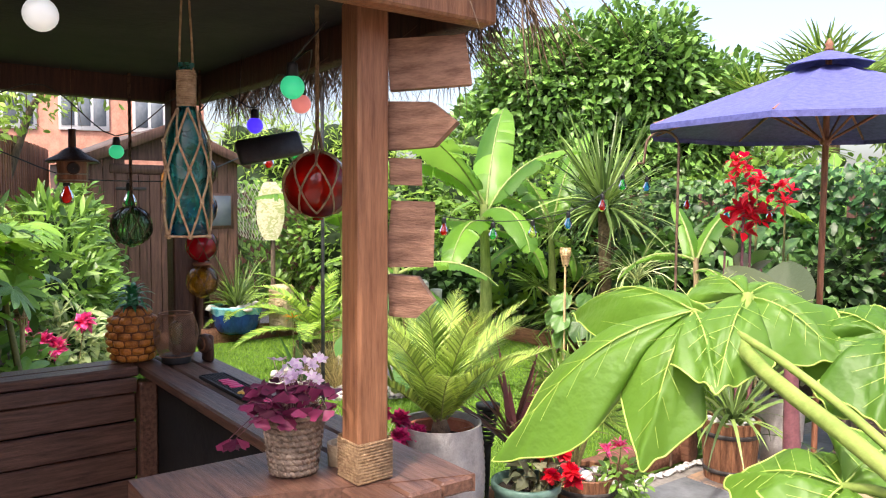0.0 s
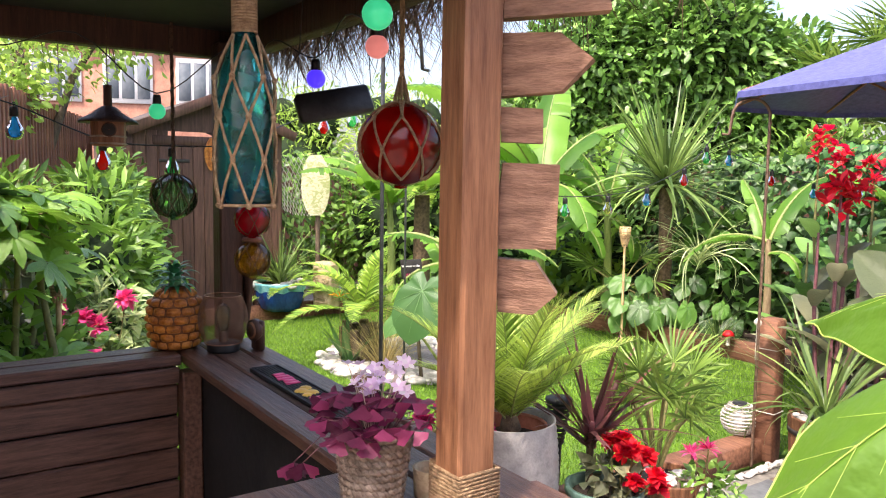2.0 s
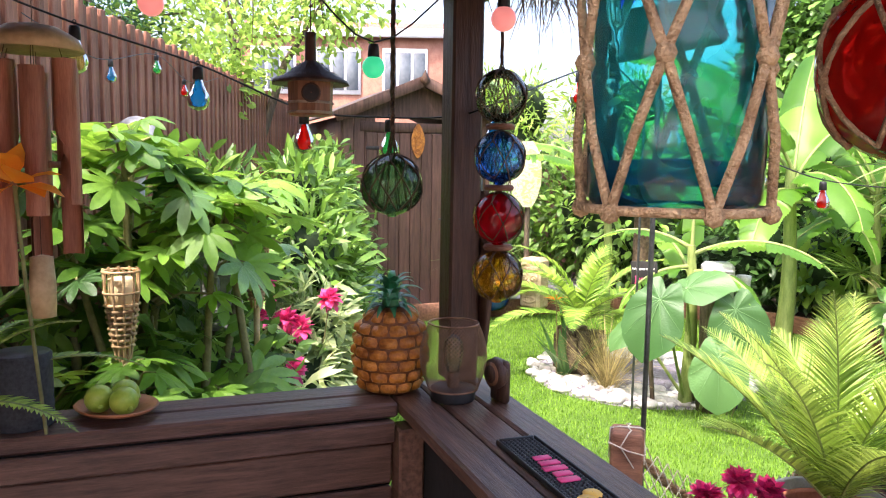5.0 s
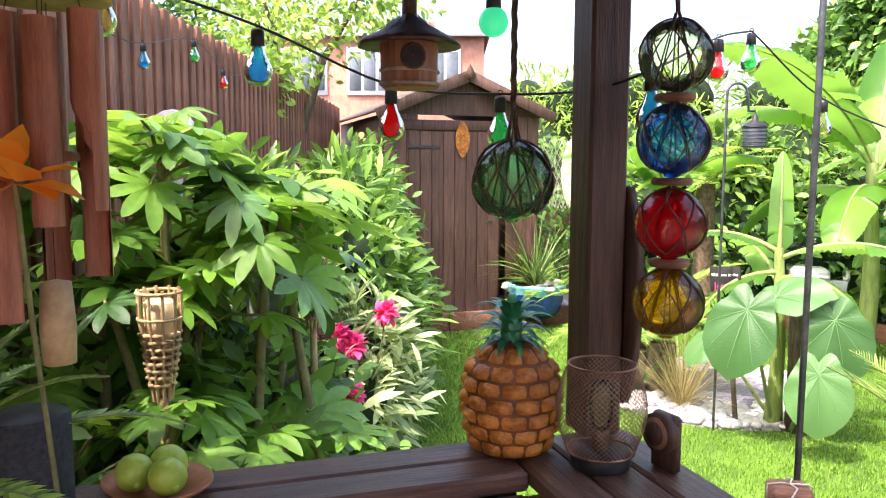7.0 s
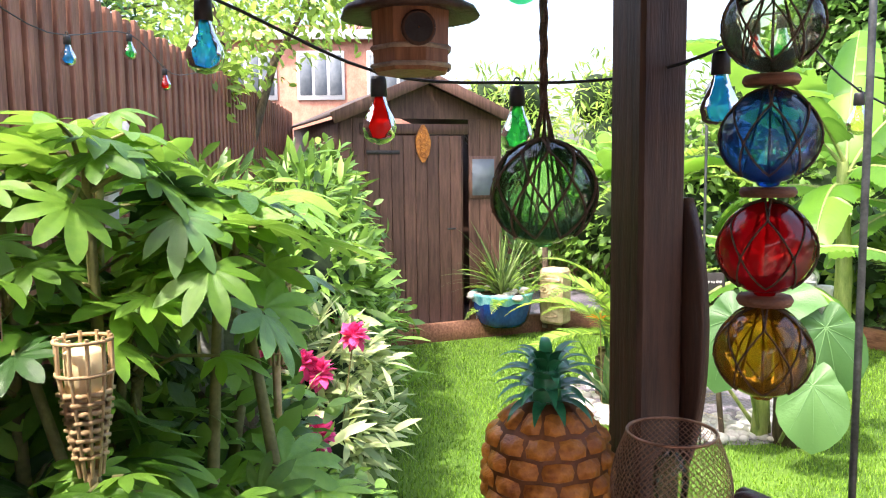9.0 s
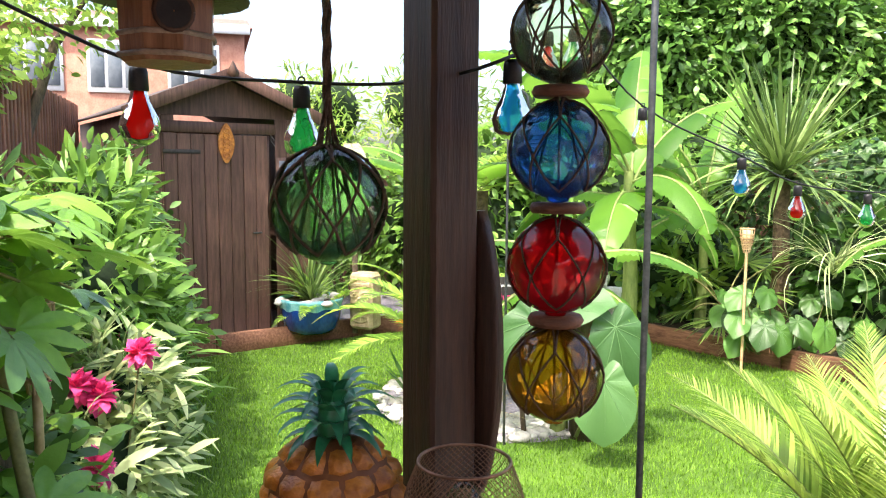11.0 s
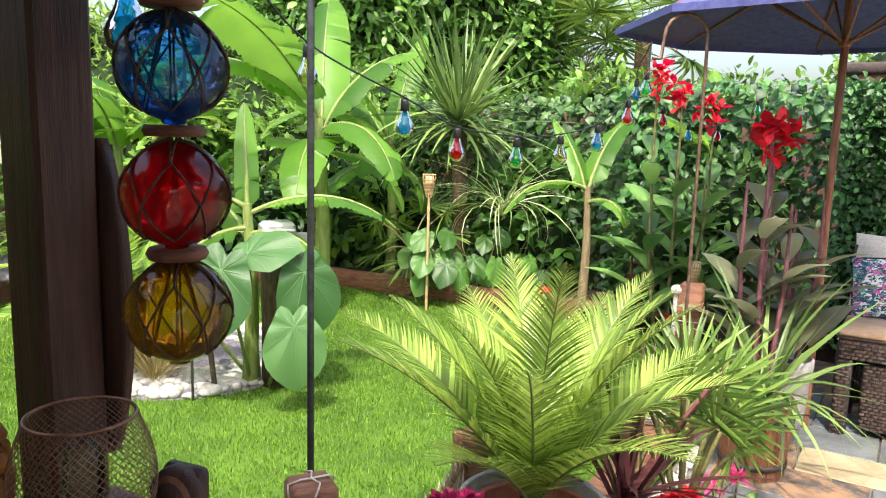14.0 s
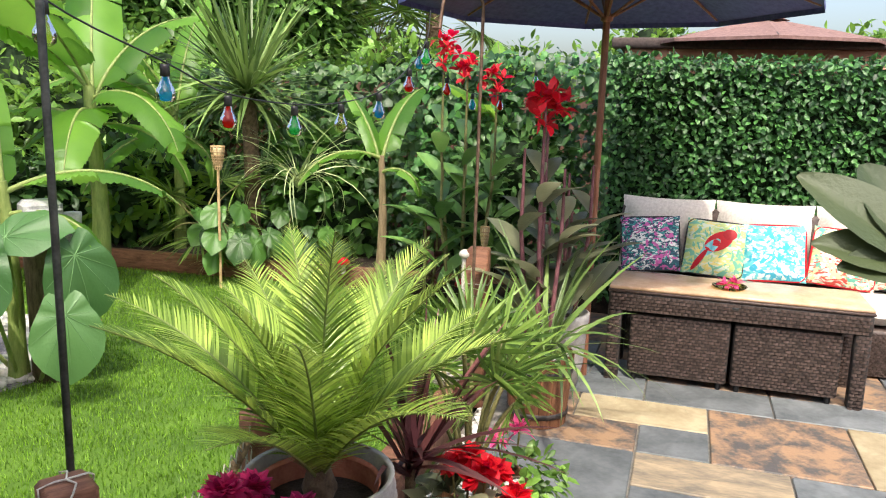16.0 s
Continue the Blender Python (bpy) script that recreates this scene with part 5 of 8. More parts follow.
# trees past the left fence and behind
def tree(name, m, height, crown, leaves, size, material, label, seed, leaf=SIMPLE, trunk=0.12):
    ob = thing(name, m, label, "tree")
    rng = np.random.default_rng(seed)
    t = Geo()
    t.put(tube([(0, 0, 0), (0.05, 0.05, height * 0.35), (0, 0.1, height * 0.7)], [trunk, trunk * 0.75, trunk * 0.4], 10), Matrix())
    g = Geo()
    for k, (c, r) in enumerate(crown):
        c = np.array(c, float)
        t.put(tube([(0.03, 0.05, height * (0.3 + 0.3 * rng.random())), c * [0.5, 0.5, 0.8], c], [trunk * 0.45, trunk * 0.28, 0.012], 6), Matrix())
        for q in range(4):
            e = c + rng.normal(0, 0.5, 3) * np.array(r)
            t.put(tube([c, e], [0.018, 0.006], 5), Matrix())
        clump(g, leaf, c, r, leaves // len(crown), size, 0.4, 0.3, seed * 13 + k)
    part("trunk", t, M_BARK, ob)
    part("crown", g, material, ob)
    return ob


tree("locust_tree", pose(-4.9, 7.0, 0), 3.4, [((0.2, -0.3, 2.7), (0.8, 0.8, 0.5)), ((-0.5, 0.4, 3.3), (0.9, 0.9, 0.6)), ((0.6, 0.5, 3.2), (0.7, 0.7, 0.5)), ((-0.9, -0.6, 2.9), (0.8, 0.7, 0.6)), ((0.3, -0.9, 2.3), (0.5, 0.5, 0.35))], 5200, 0.075, L_TREE, "light green feathery tree over the fence", 3)
tree("fir_tree", pose(-5.8, 5.6, 0), 5.5, [((0, 0, 3.0), (0.9, 0.9, 0.5)), ((0, 0, 3.8), (0.8, 0.8, 0.5)), ((0, 0, 4.6), (0.6, 0.6, 0.5)), ((0.1, 0.7, 2.6), (0.7, 0.7, 0.4))], 6000, 0.09, L_HEDGE, "dark green conifer with a bare brown trunk", 5, NARROW, 0.16)
for k, (x, y, h, r, mt, s) in enumerate(((-4.4, 13.2, 3.1, 1.0, L_TREE, 0.15), (-2.6, 13.0, 3.1, 1.1, L_TREE, 0.15), (-0.8, 12.6, 2.9, 1.1, L_SHRUB, 0.14))):
    shrub("tall_shrub", pose(x, y, 0), [((0, 0, h * 0.55), (r, r, h * 0.4)), ((0.3, 0, h * 0.82), (r * 0.6, r * 0.6, h * 0.22)), ((-0.4, 0.1, h * 0.85), (r * 0.5, r * 0.5, h * 0.2))], NARROW, 2600, s, mt, "tall bright green shrub behind the end fence", seed=40 + k)

# the great laurel behind the garden
shrub("laurel_tree", pose(1.55, 13.6, 0), [((0, 0, 2.3), (2.35, 1.4, 1.9)), ((-0.9, -0.3, 3.5), (1.35, 1.2, 1.2)), ((0.55, -0.3, 3.75), (1.5, 1.2, 1.2)), ((1.6, -0.2, 3.0), (1.1, 1.1, 1.2)), ((-1.6, -0.2, 2.6), (0.95, 1.0, 1.2))], SIMPLE, 36000, 0.155, L_LAUREL, "huge rounded laurel with dense glossy leaves", "tree", seed=50, stems=14)
for k, (x, y, w, h) in enumerate(((5.4, 11.8, 2.2, 2.3), (8.2, 9.8, 2.2, 2.5), (10.6, 7.6, 2.2, 2.5), (-2.0, 11.2, 1.6, 2.0), (0.2, 11.4, 1.6, 2.1), (3.1, 10.6, 1.4, 2.2), (6.9, 10.3, 1.5, 2.75), (9.4, 8.7, 1.4, 2.6))):
    shrub("back_hedge", pose(x, y, 0), [((0, 0, h * 0.5), (w, 0.8, h * 0.5)), ((w * 0.3, 0, h * 0.85), (w * 0.5, 0.6, h * 0.25))], SIMPLE, 3200, 0.13, L_SHRUB, "mixed green hedge beyond the back fence", "hedge", seed=60 + k)


# back bed: ivy mass, bananas, cordyline, cannas
def climber(name, m, w, h, n, leaf, size, material, label, seed):
    """A curtain of leaves before the fence."""
    ob = thing(name, m, label, "climbing plant")
    rng = np.random.default_rng(seed)
    x, z = w * (rng.random(n) - 0.5), h * rng.random(n) ** 0.8
    y = -0.25 * np.sin(x * 2.3 + seed) * np.sin(z * 2.1) - 0.3 * rng.random(n)
    d = np.stack([rng.normal(0, 0.6, n), -0.6 * np.ones(n), rng.normal(-0.5, 0.5, n)], 1)
    nr = np.stack([rng.normal(0, 0.4, n), -0.7 * np.ones(n), 0.7 + rng.normal(0, 0.3, n)], 1)
    part("foliage", scatter(Geo(), leaf, np.stack([x, y, z], 1), d, nr, size * (0.6 + 0.8 * rng.random(n))), material, ob)
    st = Geo()
    for k in range(14):
        q = w * (rng.random() - 0.5)
        st.put(tube([(q, 0, 0), (q + 0.1 * rng.normal(), -0.03, h * 0.5), (q + 0.2 * rng.normal(), -0.05, h * (0.7 + 0.3 * rng.random()))], 0.008, 5), Matrix())
    part("vine", st, M_BARK, ob)
    return ob


climber("heart_leaf_climber", G(-1.75, 6.75), 2.1, 1.95, 2600, ROUND, 0.095, L_IVY, "heart-leaved green climber covering the back fence", 2)
climber("ivy_climber", G(-4.6, 7.35), 3.6, 1.9, 3600, SIMPLE, 0.11, L_IVY, "dark green ivy covering the back fence", 3)
climber("ivy_climber", G(-0.55, 6.65), 2.2, 2.05, 3000, ROUND, 0.085, L_HEDGE, "dark ivy climbing beside the leafy hedge", 4)
climber("ivy_climber", G(-7.75, 4.9, 0, 90), 3.4, 2.0, 2600, SIMPLE, 0.11, L_SHRUB, "green creeper covering the end fence", 5)
banana("banana_plant", pose(-0.15, 8.75, 0.1), [(222, 1.0, 2.05, 0.72, 0.55), (190, 0.95, 1.7, 0.50, 0.75), (300, 0.35, 1.2, 0.42, 0.75), (20, 1.15, 1.5, 0.46, 0.6), (80, 1.3, 1.7, 0.50, 0.35), (255, 0.25, 1.3, 0.40, 0.65), (160, 0.35, 1.3, 0.42, 0.75), (330, 0.1, 1.0, 0.36, 0.7)], 1.55, "tall banana plant with long torn green leaves", 0.08, seed=2)
banana("banana_plant", pose(0.62, 9.5, 0.1), [(176, 1.2, 2.0, 0.50, 0.72), (186, 0.85, 1.5, 0.42, 0.85), (200, 0.42, 1.5, 0.36, 0.62), (55, 1.32, 1.55, 0.34, 0.34), (212, 0.0, 1.2, 0.32, 0.5), (320, -0.1, 0.7, 0.26, 0.9), (120, 1.2, 1.3, 0.40, 0.5)], 1.35, "banana plant with drooping sunlit leaves", seed=3)
shrub("heart_leaf_bush", pose(2.05, 8.7, 0.0), [((0, 0, 0.55), (0.55, 0.45, 0.5)), ((0.1, 0.1, 1.05), (0.5, 0.45, 0.45)), ((-0.3, 0.2, 0.8), (0.45, 0.4, 0.5))], ROUND, 900, 0.13, L_HEART, "leafy green bean-like bush in the back bed", seed=81)
shrub("dark_bush", pose(0.2, 10.0, 0.0), [((0, 0, 0.6), (0.9, 0.45, 0.55)), ((-1.0, 0, 0.6), (0.7, 0.4, 0.55)), ((0.6, -0.1, 0.5), (0.6, 0.4, 0.5))], SIMPLE, 2200, 0.12, L_IVY, "dark green bush behind the bananas", seed=82)
shrub("dark_bush", pose(2.75, 7.55, 0.0), [((0, 0, 0.6), (0.6, 0.4, 0.6)), ((0.4, -0.2, 1.0), (0.5, 0.35, 0.5))], SIMPLE, 1500, 0.11, L_IVY, "dark green bush behind the cannas", seed=83)
banana("banana_plant", pose(-1.9, 9.2, 0.1), [(170, 0.9, 1.3, 0.36, 0.6), (215, 0.8, 1.2, 0.36, 0.55), (120, 1.1, 1.2, 0.36, 0.5), (330, 0.9, 1.2, 0.36, 0.6), (260, 1.1, 1.1, 0.34, 0.6)], 1.35, "banana plant beside the shed with broad leaves", seed=4)
banana("banana_plant", pose(1.95, 7.7, 0.1), [(186, 0.4, 0.85, 0.22, 0.7), (35, 1.15, 1.0, 0.25, 0.45), (110, 1.25, 0.8, 0.2, 0.3), (300, 0.5, 0.5, 0.16, 0.95)], 1.05, "small banana plant with a dry papery stem", r=0.045, seed=5)
banana("banana_plant", pose(3.2, 7.7, 0.1), [(70, 1.2, 1.1, 0.26, 0.2), (190, 1.0, 1.0, 0.26, 0.45), (300, 1.0, 1.0, 0.26, 0.5)], 1.2, "striped banana plant behind the parasol", seed=6)
banana("banana_plant", pose(-0.78, 6.5, 0.0), [(178, 0.55, 0.78, 0.22, 0.62), (-8, 0.5, 0.95, 0.25, 0.62), (95, 1.45, 0.72, 0.15, 0.12), (205, 0.0, 0.6, 0.2, 0.6), (330, 0.3, 0.6, 0.2, 0.7), (120, 0.8, 0.7, 0.2, 0.5)], 1.12, "young banana plant in the pebble island", r=0.05, seed=7)
swords("cordyline_palm", pose(1.2, 9.05, 0.1), 200, 1.22, 0.04, L_YUCCA, "spiky green cordyline palm with sword leaves", "palm", 0.35, (0.05, 1.9), 1.5, tube([(0, 0, 0), (0.03, 0, 0.7), (0, 0, 1.53)], [0.09, 0.075, 0.07], 10), 3)
swords("weeping_grass", pose(1.5, 8.55, 0.1), 60, 1.0, 0.016, L_CREAMLEAF, "arching striped strap leaves under the cordyline", "plant", 1.3, (0.5, 1.2), 0.75, None, 9)
fan("fan_palm", pose(0.75, 9.1, 0.1), [((0, 0, 0.3), (0.35 * math.cos(a), 0.35 * math.sin(a), 0.45 + 0.25 * math.sin(a * 2.3)), 1.0) for a in np.linspace(0, 6, 9)], 0.42, L_PALM, "low green fan palm in the bed", seed=4)
_r = random.Random(8)
E_ = []
for k in range(26):
    x, y, z = _r.uniform(-0.6, 0.66), _r.uniform(-0.36, 0.05), _r.uniform(0.16, 0.56)
    E_.append(((x * 0.55, y * 0.3, 0), (x, y, z), (_r.uniform(-0.7, 0.7), -0.5, _r.uniform(-0.9, -0.3)), (_r.uniform(-0.4, 0.4), -0.8, 0.75), _r.uniform(0.13, 0.2)))
ears("elephant_ear", pose(1.2, 8.62, 0.1), E_, L_HEART, "cluster of green heart-leaved elephant ears in the bed", rs=0.008)
shrub("gunnera", pose(0.3, 9.85, 0.1), [((0, 0, 0.5), (0.5, 0.4, 0.35)), ((0.35, 0, 0.75), (0.4, 0.3, 0.3))], palmate(6, 1, 0.3), 90, 0.20, L_FERN, "lobed light green leaves of a gunnera", "plant", seed=9)
swords("grass_tuft", pose(1.62, 8.0, 0.1), 160, 0.45, 0.007, L_YUCCA, "fine green grass tuft beside the edging", "grass", 1.0, (0.2, 1.4), 0.0, None, 12)
swords("rust_grass", pose(0.8, 8.75, 0.1), 120, 0.32, 0.006, L_TAN, "rusty brown sedge tuft", "grass", 1.0, (0.2, 1.4), 0.0, None, 13)
rosette("tree_fern", pose(-1.55, 9.35, 0.0), 14, "tree fern with a brown trunk and arching fronds", "fern", L_FERN, tube([(0, 0, 0.1), (0, 0, 1.45)], [0.11, 0.09], 10), 3, (0.2, 1.0), 0.95, 0.16, 0.03, 34, 0.75, 1.45)
rosette("tree_fern", pose(-3.0, 8.9, 0.0), 12, "leafy green fern beside the shed", "fern", L_FERN, None, 4, (0.3, 1.2), 0.75, 0.13, 0.026, 32, 0.75, 0.25)


def canna(name, m, stems, material, label, seed=1, h=1.3, flower=None, lw=0.13):
    """Upright stems with broad leaves and, on top, loose red flowers."""
    ob = thing(name, m, label, "canna plant")
    rng = np.random.default_rng(seed)
    lf = blade(1, 0.36, 0.45, 0.3, 8, 5, "lance", 0.01)
    for x, y, hh, fl in stems:
        s = part("stem", tube([(x * 0.5, y * 0.5, 0), (x, y, hh * 0.6), (x, y, hh)], [0.014, 0.011, 0.007], 7), M_PLUMSTEM if material is L_CANNA else M_STEM, ob)
        g = Geo()
        for k in range(6):
            z = hh * (0.15 + 0.11 * k)
            az = k * 2.6 + rng.random()
            d = np.array([math.cos(az) * 0.75, math.sin(az) * 0.75, 0.75])
            scatter(g, lf, np.array([[x, y, z]]), d[None], (UP - d * 0.5)[None], np.array([lw * (2.9 - 0.22 * k)]))
        part("leaf", g, material, s)
        if fl:
            f = Geo()
            for q in range(8):
                petals(f, (x + 0.05 * rng.normal(), y + 0.05 * rng.normal(), hh + 0.05 * rng.normal()), 7, 0.085, 0.5, int(seed * 100 + q + hh * 50))
            part("flower", f, P_RED, s)
    return ob


M_PLUMSTEM = mat("plum_stem", (0.10, 0.035, 0.045), (0.22, 0.09, 0.10), 0.5, 20)
canna("canna_plant", pose(2.26, 6.85, 0.1), [(0, 0, 1.75, 1), (0.2, -0.1, 1.62, 1), (-0.15, 0.1, 1.9, 1), (0.1, 0.15, 1.2, 0), (-0.25, -0.1, 1.1, 0), (0.3, 0.1, 1.3, 0)], L_CANNAG, "tall green canna with red flowers in the bed", 2, lw=0.19)
canna("canna_plant", pose(2.02, 7.0, 0.1), [(0, 0, 0.65, 0), (0.1, 0.0, 0.5, 0)], L_PLUM, "young dark red canna in the bed", 3, lw=0.10)
for sx, sy, sz in ((5.0, 12.6, 3.0), (4.2, 12.9, 2.5)):
    rng_ = np.random.default_rng(int(sz * 10))
    fan("fan_palm", pose(sx, sy, 0), [((0, 0, sz), (0.75 * math.cos(a) * q, 0.75 * math.sin(a) * q, sz + 0.6 * math.sin(a * 1.7 + 1) + 0.25), 1.0) for a, q in zip(np.linspace(0, 6.0, 16), 0.6 + 0.5 * rng_.random(16))], 0.75, L_PALM, "windmill palm over the back hedge", seed=6, trunk=tube([(0, 0, 0), (0, 0, sz)], [0.14, 0.12], 10))

# pebble island
IX, IY, IR = -1.2, 7.15, 0.86


def island_spot(r):
    a, q = r.random() * 6.283, IR * math.sqrt(0.25 + 0.75 * r.random())
    return IX + q * math.cos(a), IY + q * math.sin(a)


solid("pebble_island", lathe([(0.001, 0.03), (IR * 0.9, 0.022), (IR, 0.0)], 40), M_GRAVEL, pose(IX, IY, 0.002), "low round bed in the lawn", "flower bed", kind="structure")
solid("white_pebbles", stones(620, island_spot, 0.036, 0.012, 4), M_PEBBLE, Matrix(), "white cobbles round the island bed", "pebbles", kind="stuff")
ears("elephant_ear", pose(-0.72, 6.5, 0.0), [((-0.05, 0, 0), (-0.20, -0.42, 0.80), (-0.35, -0.35, -1.0), (-0.25, -0.95, 0.45), 0.36), ((0.05, -0.05, 0), (0.18, -0.55, 0.50), (0.05, -0.35, -1.0), (0.1, -1.0, 0.35), 0.30), ((0.08, 0.05, 0), (0.25, -0.32, 0.76), (0.25, -0.2, -1.0), (0.2, -0.95, 0.4), 0.33), ((0, 0.05, 0), (-0.06, -0.25, 0.86), (0.9, -0.3, 0.30), (-0.25, -0.6, 0.8), 0.27), ((-0.05, 0.1, 0), (-0.42, -0.1, 0.55), (-0.8, -0.4, -0.7), (-0.4, -0.6, 0.7), 0.2)], L_COLO, "elephant ear plant with huge pale green leaves", stalk=M_BANSTEM, rs=0.014)
swords("dry_grass", pose(-1.34, 6.62, 0.0), 320, 0.62, 0.004, L_TAN, "tan feather grass in the pebble island", "grass", 0.7, (0.05, 0.8), 0.0, None, 15)
rosette("potted_fern", pose(-1.64, 7.0, 0.0), 15, "bright green fern in a log pot", "fern", L_FERN, None, 7, (0.3, 1.35), 1.0, 0.17, 0.026, 40, 0.8, 0.42)
g = Geo()
for k in range(11):
    a = k * 0.571
    g.put(tube([(0.16 * math.cos(a), 0.16 * math.sin(a), 0), (0.16 * math.cos(a), 0.16 * math.sin(a), 0.34 + 0.03 * math.sin(k * 3))], 0.046, 8), Matrix())
solid("log_pot", g, M_BARK, pose(-1.64, 7.0, 0.0), "round pot made of upright dark logs", "planter")
swords("bird_of_paradise", pose(-1.70, 6.78, 0.0), 12, 0.55, 0.06, L_COLO, "bird of paradise plant with an orange flower", "plant", 0.5, (0.05, 0.7), 0.0, None, 16)
flowers("orange_bloom", pose(-1.74, 6.74, 0.0), [(-0.02, -0.03, 0.62)], 0.10, P_ORANGE, "orange bird of paradise flower", 10, 0.2)
flowers("red_begonia", pose(-0.52, 6.5, 0.0), [(0.1 * math.sin(k * 2.1) + 0.05, 0.25 * math.cos(k * 1.3), 0.2 + 0.5 * ((k * 0.618) % 1)) for k in range(12)], 0.06, P_RED, "small red flowers round the carved post", 20)

# ---- hanging things of the bar ----
def knot_net(r, zc, top, n=8, rows=4, cord=0.0022, gather=None):
    """A knotted cord net of diamonds round a ball of radius r at height zc, gathered at the top."""
    g = Geo()
    R = r + cord * 0.8
    def p(row, k):
        a = (k + 0.5 * (row % 2)) * 2 * np.pi / n
        t = np.pi - th[row]
        return np.array([R * math.sin(t) * math.cos(a), R * math.sin(t) * math.sin(a), zc + R * math.cos(t)])
    def geo(a, b):
        q = []
        for s in np.linspace(0, 1, 5):
            v = a * (1 - s) + b * s - [0, 0, zc]
            q.append(v / np.linalg.norm(v) * R + [0, 0, zc])
        return q
    th = np.pi - np.linspace(0.12, np.pi * 0.80, rows + 1)
    for row in range(rows):
        for k in range(n):
            for s in ((0, 1) if row % 2 else (0, -1)):
                g.put(tube(geo(p(row, k), p(row + 1, k + s)), cord, 5, False), Matrix())
            g.put(ball(cord * 1.9, 6, 4, at=p(row, k)), Matrix())
    for k in range(n):
        a = p(rows, k)
        g.put(tube([a, a * [0.55, 0.55, 0] + [0, 0, (a[2] * 0.5 + top * 0.5)], (0.004 * math.cos(k), 0.004 * math.sin(k), top)], cord, 5, False), Matrix())
    return g


def float_ball(name, x, y, z, r, material, cord, label, top, hang, n=6, rows=3, cw=0.0022, rope_w=0.005):
    ob = thing(name, pose(x, y, z), label, "glass float", "glass floats of the bar")
    part("glass_ball", ball(r, 32, 20), material, ob)
    part("net", knot_net(r, 0, top - z, n, rows, cw), cord, ob)
    part("seal", lathe([(0.001, -r - 0.004), (0.012, -r - 0.002), (0.014, -r + 0.003)], 12), material, ob)
    if hang:
        g = Geo()
        h = hang - top
        for s in (0, 2.1, 4.2):
            m = max(8, int(h / 0.02))
            g.put(tube([(rope_w * 0.6 * math.cos(s + k * 1.1), rope_w * 0.6 * math.sin(s + k * 1.1), top - z + h * k / m) for k in range(m + 1)], rope_w * 0.55, 5), Matrix())
        part("hanging_rope", g, cord, ob)
    return ob


float_ball("glass_float", -0.178, 1.87, 1.717, 0.079, K_RED, M_ROPE, "large red glass fishing float in a jute net", 1.845, 2.14, 7, 3, 0.0026)
float_ball("glass_float", -1.126, 2.759, 1.582, 0.073, K_GREEN, M_TARROPE, "green glass fishing float in a dark twine net", 1.70, 2.14, 8, 4, 0.0019, 0.006)
SX, SY = -0.838, 2.712
for z, k_, lb in ((1.389, K_AMBER, "amber"), (1.517, K_CRIM, "crimson"), (1.650, K_BLUE, "blue"), (1.781, K_CLEAR, "clear greenish")):
    float_ball("glass_float", SX, SY, z, 0.0565, k_, M_TARROPE, lb + " glass float in a string of four", z + 0.066, None if z < 1.7 else 2.14, 6, 3, 0.0013, 0.004)
for z in (1.453, 1.584, 1.716):
    solid("wooden_disc", lathe([(0.002, -0.006), (0.03, -0.006), (0.033, 0), (0.03, 0.006), (0.002, 0.006)], 20, cap=True), M_SLEEPER, pose(SX, SY, z), "small brown wooden disc between glass floats", "disc", "discs between the floats")


def bottle():
    ob = thing("glass_bottle", pose(-0.324, 1.489, 1.612), "teal glass bottle in a knotted jute net", "bottle")
    prof = [(0.001, 0.004), (0.034, 0.0), (0.0385, 0.006), (0.039, 0.02), (0.0395, 0.16), (0.036, 0.185), (0.022, 0.225), (0.0145, 0.245), (0.0138, 0.315), (0.016, 0.318), (0.016, 0.325)]
    part("glass", lathe(prof, 32), K_TEAL, ob)
    part("glass_base", lathe([(0.001, 0.012), (0.036, 0.012), (0.0375, 0.022), (0.001, 0.024)], 24), K_SKY, ob)
    g = Geo()
    for k in range(16):
        g.put(tube([(0.0165 * math.cos(a), 0.0165 * math.sin(a), 0.243 + 0.0042 * (k + a / 6.28)) for a in np.linspace(0, 6.28, 17)], 0.0024, 5, False), Matrix())
    part("neck_binding", g, M_ROPE, ob)
    g = Geo()
    n, cw = 6, 0.0023
    lev = [(0.042, 0.0), (0.043, 0.065), (0.043, 0.125), (0.042, 0.18), (0.019, 0.24)]
    def p(i, k):
        r, z = lev[i]
        a = (k + 0.5 * (i % 2)) * 2 * np.pi / n
        return np.array([r * math.cos(a), r * math.sin(a), z])
    for i in range(4):
        for k in range(n):
            for s in ((0, 1) if i % 2 else (0, -1)):
                a, b = p(i, k), p(i + 1, k + s)
                m = (a + b) / 2
                m[:2] *= 1.06
                g.put(tube([a, m, b], cw, 5), Matrix())
            g.put(ball(cw * 2.1, 7, 5, at=p(i, k)), Matrix())
    g.put(tube([(0.041 * math.cos(a), 0.041 * math.sin(a), 0.001) for a in np.linspace(0, 6.28, 25)], cw, 5), Matrix())
    part("net", g, M_ROPE, ob)
    g = Geo()
    for s in (-1, 1):
        g.put(tube([(s * 0.014, 0, 0.30), (s * 0.012, 0, 0.36), (s * 0.003, 0, 0.53)], 0.0022, 5), Matrix())
    part("hanging_cord", g, M_ROPE, ob)


bottle()


